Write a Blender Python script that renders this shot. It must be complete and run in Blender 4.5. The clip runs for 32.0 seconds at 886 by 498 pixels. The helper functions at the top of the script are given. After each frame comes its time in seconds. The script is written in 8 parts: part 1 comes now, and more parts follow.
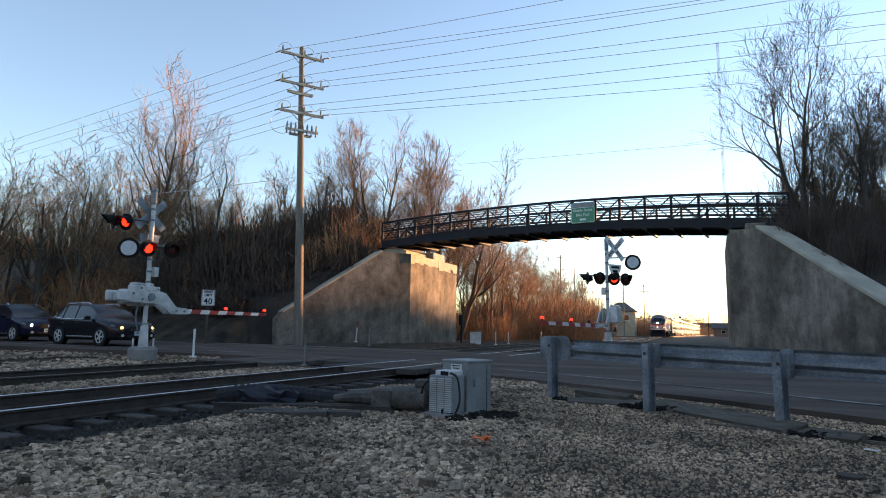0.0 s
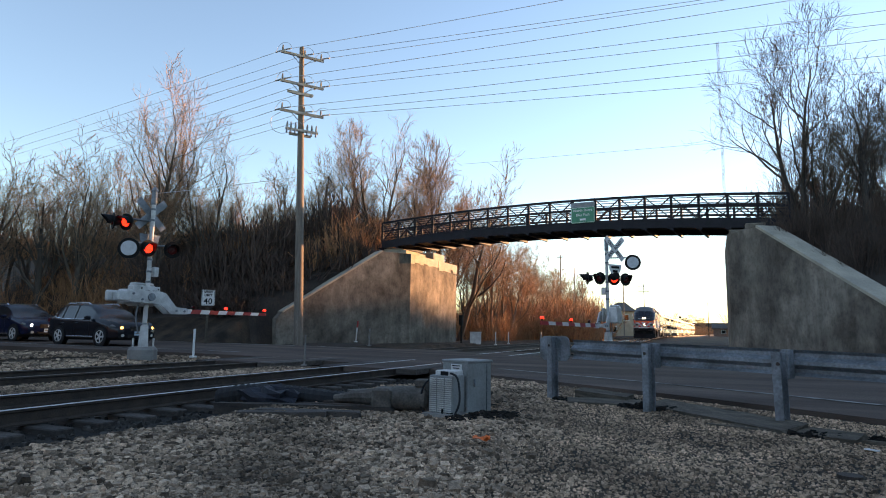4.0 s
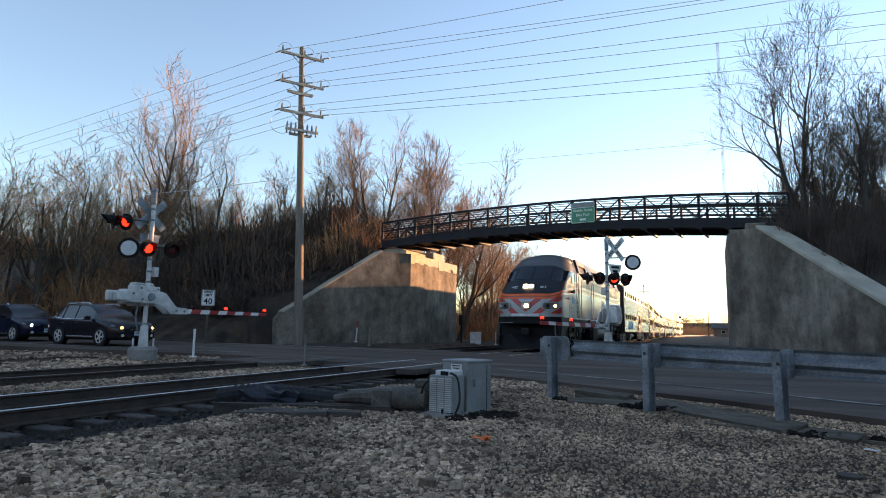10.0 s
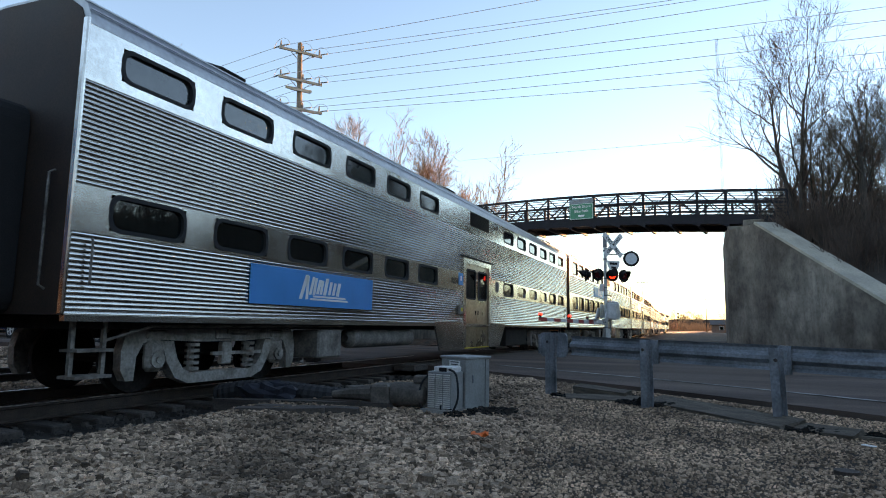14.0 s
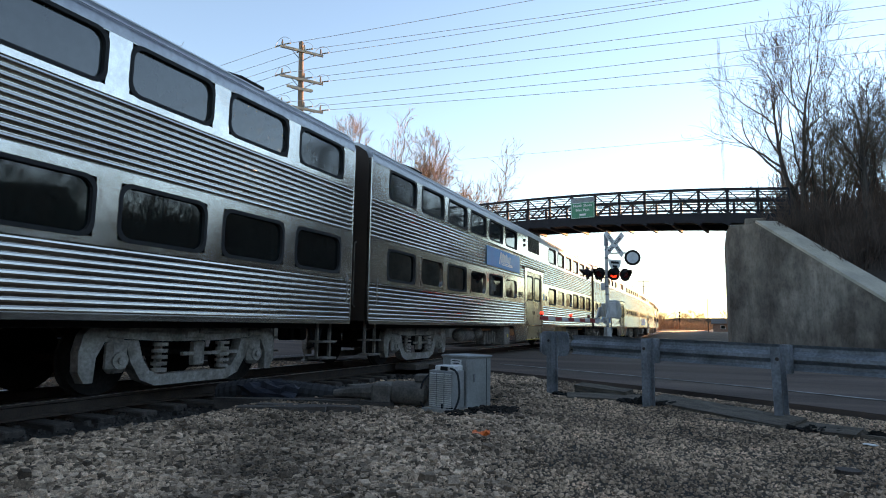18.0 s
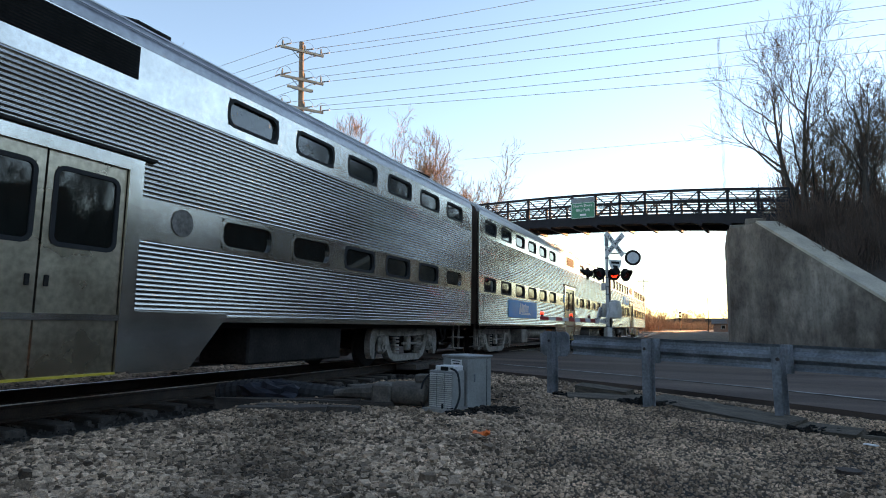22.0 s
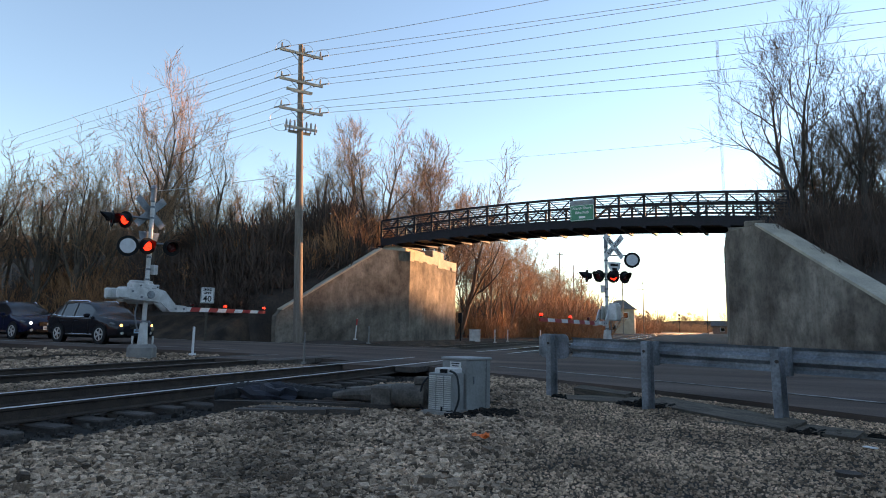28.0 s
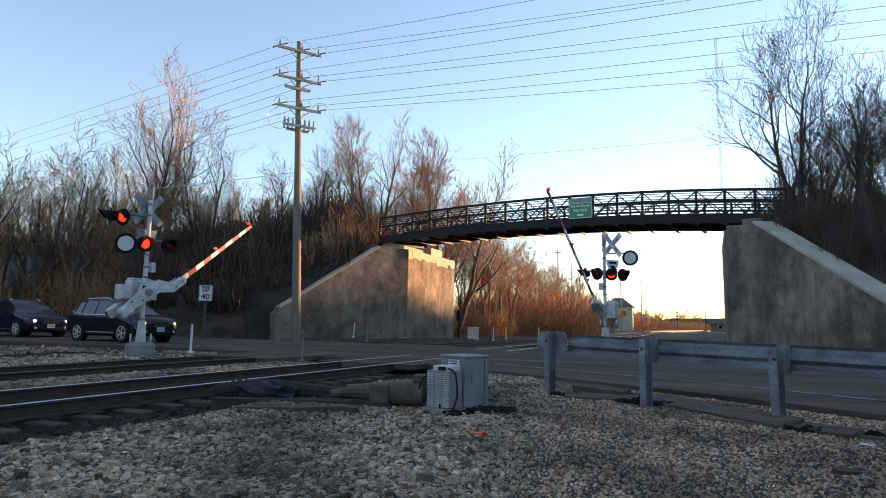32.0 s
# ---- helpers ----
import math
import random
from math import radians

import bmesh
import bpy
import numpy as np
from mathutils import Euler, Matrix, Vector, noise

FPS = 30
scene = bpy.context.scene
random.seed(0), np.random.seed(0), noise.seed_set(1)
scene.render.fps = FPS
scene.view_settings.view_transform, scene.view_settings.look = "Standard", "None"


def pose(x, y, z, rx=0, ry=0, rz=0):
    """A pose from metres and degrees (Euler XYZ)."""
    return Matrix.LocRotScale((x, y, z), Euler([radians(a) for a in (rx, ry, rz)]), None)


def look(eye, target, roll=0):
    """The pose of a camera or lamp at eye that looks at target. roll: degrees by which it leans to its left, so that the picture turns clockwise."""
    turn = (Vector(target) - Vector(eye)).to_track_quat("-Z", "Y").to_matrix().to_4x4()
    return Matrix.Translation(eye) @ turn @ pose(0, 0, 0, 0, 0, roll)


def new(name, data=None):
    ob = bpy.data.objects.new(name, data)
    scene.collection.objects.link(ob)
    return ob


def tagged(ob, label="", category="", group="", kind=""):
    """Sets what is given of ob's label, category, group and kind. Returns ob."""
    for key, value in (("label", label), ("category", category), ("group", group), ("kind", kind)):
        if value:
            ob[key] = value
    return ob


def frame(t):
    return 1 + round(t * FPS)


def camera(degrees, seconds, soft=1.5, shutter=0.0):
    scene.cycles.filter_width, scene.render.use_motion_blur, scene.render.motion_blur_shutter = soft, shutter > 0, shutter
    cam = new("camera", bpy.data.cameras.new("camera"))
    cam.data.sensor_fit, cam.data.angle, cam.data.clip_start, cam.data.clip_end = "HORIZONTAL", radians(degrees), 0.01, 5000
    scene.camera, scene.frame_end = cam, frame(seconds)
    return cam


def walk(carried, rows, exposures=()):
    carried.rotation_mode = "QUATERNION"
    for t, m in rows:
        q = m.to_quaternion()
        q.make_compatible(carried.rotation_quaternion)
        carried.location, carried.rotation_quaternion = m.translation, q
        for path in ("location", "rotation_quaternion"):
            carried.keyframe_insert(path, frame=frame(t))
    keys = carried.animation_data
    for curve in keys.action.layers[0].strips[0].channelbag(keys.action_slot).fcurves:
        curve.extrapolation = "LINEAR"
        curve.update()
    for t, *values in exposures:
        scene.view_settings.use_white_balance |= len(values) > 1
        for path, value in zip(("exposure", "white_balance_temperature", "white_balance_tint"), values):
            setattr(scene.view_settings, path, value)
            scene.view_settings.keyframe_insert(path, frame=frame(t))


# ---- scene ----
# The camera stands still beside the track; it sags and sways by fractions of a degree.
EYE = Vector((0, 0, 0.963))
YAW, PITCH, ROLL, FOCAL = -23.82, 7.51, 0.88, 1080.0


def gaze(dx, dy):
    yaw, pitch = radians(YAW) - dx / FOCAL, radians(PITCH) + dy / FOCAL
    way = Vector((math.sin(yaw) * math.cos(pitch), math.cos(yaw) * math.cos(pitch), math.sin(pitch)))
    return look(EYE, EYE + way * 10, ROLL)


cam = camera(2 * math.degrees(math.atan(784 / FOCAL)), 32.0, soft=1.0, shutter=0.0)
SWAY = [(0, 0, 0), (10.4, 0, 0), (11, -1.3, -0.2), (11.5, -2.7, -1.4), (12, -3.3, -2.9), (12.5, -3.8, -4.6), (13, -5.6, -5.5),
        (13.5, -4.5, -5.8), (14, -2.8, -6.4), (14.5, -3.8, -7.2), (16.5, -1.2, -8.4), (18, -0.6, -8.4), (19, 0.4, -8.2),
        (20, 0.9, -8.2), (21, 0.5, -8.2), (21.5, -1.2, -8), (22, 0, -8.2), (23, 1, -8.2), (24, -0.8, -8.1), (25, 0.9, -8.2),
        (25.5, 0.2, -8.3), (27.5, -0.3, -7.6), (28, -1.3, -4), (28.5, -1.4, -5.2), (29, -1.8, -5.8), (29.5, -2.6, -6.4),
        (30, -3, -6.8), (31, -3.6, -7.3), (32, -4.3, -8)]
walk(cam, [(t, gaze(dx, dy)) for t, dx, dy in SWAY], [(0, 1.7, 8300, 21), (11.5, 1.7, 8300, 21), (13.2, 1.92, 8700, 22), (25.4, 1.92, 8700, 22), (27.2, 1.72, 8300, 21), (32, 1.76, 8300, 21)])

# Low winter sun, ahead and to the right, just over the horizon.
SUN_AZ, SUN_EL = 36.0, 4.6
world = bpy.data.worlds.new("sky")
scene.world = world
world.use_nodes = True
wn, wl = world.node_tree.nodes, world.node_tree.links
sky = wn.new("ShaderNodeTexSky")
sky.sky_type, sky.sun_disc = "NISHITA", False
sky.sun_elevation, sky.sun_rotation = radians(SUN_EL), radians(SUN_AZ)
sky.air_density, sky.dust_density, sky.ozone_density = 0.9, 0.0, 2.6
haze = wn.new("ShaderNodeHueSaturation")
haze.inputs["Saturation"].default_value = 0.955
wl.new(sky.outputs[0], haze.inputs["Color"])
wl.new(haze.outputs[0], wn["Background"].inputs[0])
wn["Background"].inputs[1].default_value = 0.222
sun_data = bpy.data.lights.new("sun", "SUN")
sun_data.energy, sun_data.angle, sun_data.color = 4.5, radians(0.6), (1.0, 0.6, 0.33)
sun = new("sun", sun_data)
az, el = radians(SUN_AZ), radians(SUN_EL)
sun.matrix_world = look(Vector((0, 0, 0)), Vector((-math.sin(az) * math.cos(el), -math.cos(az) * math.cos(el), -math.sin(el))))


# ---- materials ----
def mat(name, color, rough=0.8, metal=0.0, vary=0.25, scale=8.0, fine=60.0, bump=0.15, second=None, coords="Object", stretch=(1, 1, 1), emit=0.0, spec=0.5, per=0.0, coarse=0.5, spread=0.12):
    """A surface with broad stains, fine grain and relief; second: the colour the stains lean to; per: how far single pieces differ."""
    m = bpy.data.materials.new(name)
    m.use_nodes = True
    n, l = m.node_tree.nodes, m.node_tree.links
    b = n["Principled BSDF"]
    tc, mp = n.new("ShaderNodeTexCoord"), n.new("ShaderNodeMapping")
    mp.inputs["Scale"].default_value = stretch
    l.new(tc.outputs[coords], mp.inputs[0])
    broad, grain = n.new("ShaderNodeTexNoise"), n.new("ShaderNodeTexNoise")
    broad.inputs["Scale"].default_value, broad.inputs["Detail"].default_value = scale, 5
    grain.inputs["Scale"].default_value, grain.inputs["Detail"].default_value = fine, 3
    for t in (broad, grain):
        l.new(mp.outputs[0], t.inputs["Vector"])
    dark = tuple(c * (1 - vary) for c in color) if second is None else second
    light = tuple(min(1, c * (1 + vary * 0.6)) for c in color)
    ramp = n.new("ShaderNodeValToRGB")
    ramp.color_ramp.elements[0].position, ramp.color_ramp.elements[1].position = coarse - 0.2, coarse + 0.2
    ramp.color_ramp.elements[0].color, ramp.color_ramp.elements[1].color = (*dark, 1), (*light, 1)
    l.new(broad.outputs[0], ramp.inputs[0])
    mix = n.new("ShaderNodeMix")
    mix.data_type, mix.blend_type = "RGBA", "MULTIPLY"
    mix.inputs[0].default_value = 1.0
    tone = n.new("ShaderNodeMapRange")
    tone.inputs[1].default_value, tone.inputs[2].default_value = 0.3, 0.7
    tone.inputs[3].default_value, tone.inputs[4].default_value = 1 - vary * 0.8, 1 + vary * 0.5
    l.new(grain.outputs[0], tone.inputs[0])
    l.new(ramp.outputs[0], mix.inputs[6])
    l.new(tone.outputs[0], mix.inputs[7])
    last = mix.outputs[2]
    if per:
        info, island, hue = n.new("ShaderNodeObjectInfo"), n.new("ShaderNodeNewGeometry"), n.new("ShaderNodeMapRange")
        add = n.new("ShaderNodeMath")
        add.operation = "ADD"
        frac = n.new("ShaderNodeMath")
        frac.operation = "FRACT"
        l.new(info.outputs["Random"], add.inputs[0])
        l.new(island.outputs["Random Per Island"], add.inputs[1])
        l.new(add.outputs[0], frac.inputs[0])
        hue.inputs[3].default_value, hue.inputs[4].default_value = 1 - per, 1 + per
        l.new(frac.outputs[0], hue.inputs[0])
        mix2 = n.new("ShaderNodeMix")
        mix2.data_type, mix2.blend_type = "RGBA", "MULTIPLY"
        mix2.inputs[0].default_value = 1.0
        l.new(last, mix2.inputs[6])
        l.new(hue.outputs[0], mix2.inputs[7])
        last = mix2.outputs[2]
    l.new(last, b.inputs["Base Color"])
    b.inputs["Metallic"].default_value = metal
    b.inputs["Specular IOR Level"].default_value = spec
    rr = n.new("ShaderNodeMapRange")
    rr.inputs[3].default_value, rr.inputs[4].default_value = max(0.02, rough - spread), min(1, rough + spread)
    l.new(broad.outputs[0], rr.inputs[0])
    l.new(rr.outputs[0], b.inputs["Roughness"])
    if bump:
        bp = n.new("ShaderNodeBump")
        bp.inputs["Strength"].default_value, bp.inputs["Distance"].default_value = bump, 0.02
        l.new(grain.outputs[0], bp.inputs["Height"])
        l.new(bp.outputs[0], b.inputs["Normal"])
    if emit:
        b.inputs["Emission Color"].default_value = (*color, 1)
        b.inputs["Emission Strength"].default_value = emit
    return m


M = {}
M["gravel"] = mat("gravel", (0.085, 0.057, 0.039), 0.97, vary=0.55, scale=1.2, fine=45, bump=0.9, second=(0.03, 0.023, 0.018), spec=0.2)
M["stone"] = mat("ballast_stone", (0.45, 0.31, 0.215), 0.92, vary=0.4, scale=30, fine=120, bump=0.3, per=0.8, spec=0.25)
M["pebble"] = mat("pebble_stone", (0.58, 0.39, 0.265), 0.92, vary=0.3, scale=25, fine=90, bump=0.2, per=0.8, spec=0.25)
M["dark_bed"] = mat("oily_trackbed", (0.035, 0.03, 0.026), 0.97, vary=0.5, scale=2, fine=40, bump=0.9, second=(0.018, 0.016, 0.014), spec=0.15)
M["dark_stone"] = mat("oily_ballast_stone", (0.05, 0.043, 0.037), 0.92, vary=0.3, scale=20, fine=90, bump=0.3, per=0.6, spec=0.2)
M["asphalt"] = mat("asphalt", (0.145, 0.106, 0.087), 0.95, vary=0.35, scale=0.5, fine=120, bump=0.3, second=(0.092, 0.07, 0.06), stretch=(0.5, 1.6, 1), spec=0.12)
M["white_paint"] = mat("worn_white_paint", (0.36, 0.35, 0.33), 0.8, vary=0.5, scale=2.5, fine=30, bump=0.1, second=(0.07, 0.065, 0.06), spec=0.2, coarse=0.53)
M["concrete"] = mat("weathered_concrete", (0.31, 0.262, 0.212), 0.95, vary=0.35, scale=0.42, fine=2.2, bump=0.05, second=(0.17, 0.138, 0.11), stretch=(1, 1, 0.75), coarse=0.5, spec=0.2)


def stain(m, scale, stretch, low, lo_at, hi_at):
    """Adds one more layer of soft stains to a surface's colour."""
    n, l = m.node_tree.nodes, m.node_tree.links
    tc, mp, nz, mr, mx = n.new("ShaderNodeTexCoord"), n.new("ShaderNodeMapping"), n.new("ShaderNodeTexNoise"), n.new("ShaderNodeMapRange"), n.new("ShaderNodeMix")
    mp.inputs["Scale"].default_value = stretch
    nz.inputs["Scale"].default_value, nz.inputs["Detail"].default_value, nz.inputs["Roughness"].default_value = scale, 6, 0.65
    mr.inputs[1].default_value, mr.inputs[2].default_value, mr.inputs[3].default_value, mr.inputs[4].default_value = lo_at, hi_at, low, 1.0
    mx.data_type, mx.blend_type = "RGBA", "MULTIPLY"
    mx.inputs[0].default_value = 1.0
    b = n["Principled BSDF"]
    src = b.inputs["Base Color"].links[0].from_socket
    l.new(tc.outputs["Object"], mp.inputs[0])
    l.new(mp.outputs[0], nz.inputs["Vector"])
    l.new(nz.outputs[0], mr.inputs[0])
    l.new(src, mx.inputs[6])
    l.new(mr.outputs[0], mx.inputs[7])
    l.new(mx.outputs[2], b.inputs["Base Color"])


stain(M["concrete"], 1.1, (1, 1, 0.2), 0.84, 0.36, 0.5)
stain(M["concrete"], 0.7, (1, 1, 1), 0.72, 0.38, 0.52)
stain(M["concrete"], 1.3, (1, 1, 0.16), 0.8, 0.43, 0.56)
stain(M["concrete"], 0.28, (1, 1, 1.6), 0.7, 0.42, 0.55)
stain(M["concrete"], 9.0, (1, 1, 0.7), 0.8, 0.4, 0.52)
stain(M["stone"], 0.55, (1, 1, 1), 0.38, 0.4, 0.58)
stain(M["pebble"], 0.6, (1, 1, 1), 0.45, 0.4, 0.6)
stain(M["gravel"], 0.35, (1, 1, 1), 0.6, 0.4, 0.55)
stain(M["asphalt"], 0.25, (0.3, 2.2, 1), 0.65, 0.4, 0.6)
M["cap_concrete"] = mat("pale_concrete", (0.46, 0.40, 0.31), 0.9, vary=0.25, scale=1.2, fine=20, bump=0.2, second=(0.34, 0.3, 0.24))
M["slab"] = mat("grey_concrete", (0.26, 0.25, 0.23), 0.92, vary=0.35, scale=2, fine=40, bump=0.2, second=(0.14, 0.13, 0.12))
M["rail_head"] = mat("polished_rail_steel", (0.75, 0.75, 0.77), 0.38, 1.0, vary=0.1, scale=4, fine=60, bump=0.02)
M["rail"] = mat("rusty_rail_steel", (0.06, 0.042, 0.032), 0.8, 0.2, vary=0.4, scale=6, fine=60, bump=0.3)
M["tie"] = mat("creosoted_timber", (0.075, 0.06, 0.05), 0.95, vary=0.45, scale=3, fine=30, bump=0.5, stretch=(1, 6, 6), per=0.3)
M["plank"] = mat("weathered_timber", (0.14, 0.115, 0.09), 0.95, vary=0.45, scale=3, fine=30, bump=0.5, stretch=(1, 8, 8), per=0.25, spec=0.2)
M["bridge_steel"] = mat("dark_painted_steel", (0.013, 0.012, 0.017), 0.6, 0.0, vary=0.4, scale=3, fine=40, bump=0.1, spec=0.25)
M["galv"] = mat("galvanised_steel", (0.25, 0.275, 0.295), 0.55, 0.5, vary=0.35, scale=3, fine=30, bump=0.08, second=(0.13, 0.145, 0.155))
M["alu"] = mat("aluminium_paint", (0.62, 0.62, 0.6), 0.5, 0.2, vary=0.2, scale=4, fine=40, bump=0.05, second=(0.45, 0.44, 0.42))
M["box_grey"] = mat("grey_painted_metal", (0.27, 0.285, 0.275), 0.6, 0.1, vary=0.2, scale=3, fine=40, bump=0.04, second=(0.19, 0.195, 0.185))
M["black"] = mat("black_paint", (0.01, 0.01, 0.0105), 0.6, vary=0.3, scale=6, fine=50, bump=0.05, spec=0.18)
M["rubber"] = mat("black_rubber", (0.018, 0.018, 0.019), 0.85, vary=0.3, scale=8, fine=60, bump=0.1)
M["pole_wood"] = mat("weathered_pole_wood", (0.21, 0.17, 0.138), 0.92, vary=0.35, scale=2, fine=18, bump=0.3, stretch=(6, 6, 0.4))
# Weathered wood, made paler still because the sun misses the arms' visible sides.
M["pale_arm"] = mat("pale_weathered_arm", (0.52, 0.45, 0.38), 0.88, vary=0.25, scale=3, bump=0.1)
M["wire"] = mat("dull_wire", (0.42, 0.43, 0.45), 0.5, 0.3, vary=0.1, bump=0)
M["red_paint"] = mat("red_stripe_paint", (0.42, 0.03, 0.03), 0.5, vary=0.2, scale=6, bump=0.03)
M["white"] = mat("white_enamel", (0.72, 0.72, 0.7), 0.45, vary=0.12, scale=4, bump=0.03)
M["green_sign"] = mat("green_sign_sheeting", (0.012, 0.22, 0.115), 0.45, vary=0.12, scale=4, bump=0.0)
M["tan_box"] = mat("tan_equipment_paint", (0.3, 0.17, 0.06), 0.8, vary=0.3, scale=1.5, fine=15, bump=0.04, second=(0.19, 0.108, 0.04))
M["gloss_black"] = mat("glossy_black_screen", (0.008, 0.008, 0.01), 0.3, vary=0.2, scale=3, bump=0.0, spec=0.3)
M["dirt"] = mat("damp_dark_dirt", (0.02, 0.016, 0.013), 0.97, vary=0.4, scale=10, fine=60, bump=0.5, per=0.5, spec=0.15)
M["machine_grey"] = mat("grimy_machine_casting", (0.12, 0.105, 0.088), 0.85, 0.1, vary=0.4, scale=6, fine=40, bump=0.1, second=(0.06, 0.05, 0.042))
M["dull_head"] = mat("dull_rail_steel", (0.2, 0.17, 0.15), 0.55, 0.7, vary=0.3, scale=4, fine=60, bump=0.05)
M["red_lamp"] = mat("lit_red_lens", (1.0, 0.03, 0.015), 0.3, vary=0.02, bump=0, emit=1.2)
M["red_dark"] = mat("unlit_red_lens", (0.09, 0.012, 0.012), 0.25, vary=0.1, bump=0)
M["glass_disc"] = mat("pale_disc", (0.55, 0.58, 0.6), 0.3, vary=0.1, scale=5, bump=0)
M["orange"] = mat("orange_plastic", (0.85, 0.16, 0.03), 0.6, vary=0.15, scale=10, bump=0.1)
M["soil"] = mat("brown_earth", (0.055, 0.038, 0.029), 0.97, vary=0.4, scale=0.8, fine=12, bump=0.8, second=(0.028, 0.02, 0.015))
M["leaf_litter"] = mat("dry_leaves", (0.17, 0.11, 0.065), 0.95, vary=0.4, scale=6, fine=60, bump=0.4, per=0.4)
M["stainless"] = mat("fluted_stainless_steel", (0.54, 0.51, 0.47), 0.18, 1.0, vary=0.14, scale=0.7, fine=9, bump=0.03, stretch=(1, 0.4, 3), second=(0.38, 0.355, 0.325))
M["stainless_flat"] = mat("smooth_stainless_steel", (0.68, 0.645, 0.6), 0.2, 1.0, vary=0.12, scale=1.5, fine=14, bump=0.012, spread=0.07, second=(0.5, 0.47, 0.43))
# Door steel with the golden-brown sunset reflection put into its base colour.
M["door_steel"] = mat("sunset_toned_door_steel", (0.46, 0.39, 0.3), 0.28, 1.0, vary=0.3, scale=1.4, fine=12, bump=0.02, second=(0.33, 0.275, 0.21))
M["pane"] = mat("tinted_pane", (0.008, 0.012, 0.011), 0.03, 0.0, vary=0.3, scale=0.8, fine=6, bump=0.0, spec=1.0, spread=0.012)
# Upper panes: lighter base colour stands in for the reflections in them.
M["pane_upper"] = mat("reflection_toned_pane", (0.04, 0.047, 0.045), 0.05, 0.0, vary=0.3, scale=0.8, fine=6, bump=0.0, spec=1.0, spread=0.02)
M["banner_blue"] = mat("blue_banner_vinyl", (0.006, 0.24, 0.56), 0.4, vary=0.1, scale=2, bump=0.0, spec=0.25)
M["truck_grey"] = mat("grimy_truck_steel", (0.24, 0.22, 0.195), 0.75, 0.2, vary=0.45, scale=3, fine=25, bump=0.15, second=(0.1, 0.085, 0.07))
M["truck_cast"] = mat("pale_dusty_truck_casting", (0.36, 0.335, 0.3), 0.7, 0.2, vary=0.4, scale=4, fine=25, bump=0.12, second=(0.17, 0.15, 0.125))
M["grime"] = mat("underfloor_grime", (0.028, 0.025, 0.023), 0.88, 0.1, vary=0.45, scale=3, fine=25, bump=0.2, spec=0.2)
M["vestibule"] = mat("dark_brown_end_sheet", (0.06, 0.036, 0.024), 0.7, 0.0, vary=0.3, scale=2, bump=0.05)
M["roof_steel"] = mat("dull_roof_steel", (0.36, 0.36, 0.36), 0.42, 1.0, vary=0.2, scale=1.2, fine=10, bump=0.04)
M["yellow"] = mat("yellow_paint", (0.62, 0.45, 0.04), 0.55, vary=0.2, bump=0.02)
M["loco_dark"] = mat("charcoal_paint", (0.014, 0.0145, 0.017), 0.36, vary=0.25, scale=1.5, bump=0.01, spec=0.25, spread=0.08)
M["loco_roof"] = mat("dull_grey_roof_paint", (0.11, 0.115, 0.12), 0.5, vary=0.25, scale=1.5, bump=0.03, spec=0.35)
M["loco_orange"] = mat("orange_paint", (0.92, 0.12, 0.02), 0.2, vary=0.1, scale=2, bump=0.0, spec=0.45, spread=0.06)
M["loco_line"] = mat("dark_red_line_paint", (0.2, 0.035, 0.02), 0.4, vary=0.1, bump=0)
M["loco_silver"] = mat("silver_paint", (0.36, 0.36, 0.35), 0.42, 0.2, vary=0.12, scale=1.5, bump=0.02)
M["loco_red"] = mat("red_chevron_paint", (0.55, 0.045, 0.035), 0.4, vary=0.1, bump=0)
M["headlight"] = mat("lit_headlight", (1.0, 0.8, 0.5), 0.3, vary=0.01, bump=0, emit=7.0)
M["screen_glass"] = mat("blue_black_screen_glass", (0.004, 0.008, 0.016), 0.06, 0.0, vary=0.2, scale=2, bump=0.0, spec=0.4, spread=0.02)
M["chrome_lamp"] = mat("lamp_reflector", (0.6, 0.58, 0.54), 0.25, 0.8, vary=0.15, scale=8, bump=0)
M["amber_lamp"] = mat("lit_amber_lamp", (1.0, 0.6, 0.28), 0.3, vary=0.02, bump=0, emit=2.2)
M["headlight_dim"] = mat("clear_lamp_glass", (0.5, 0.5, 0.46), 0.15, vary=0.1, bump=0)


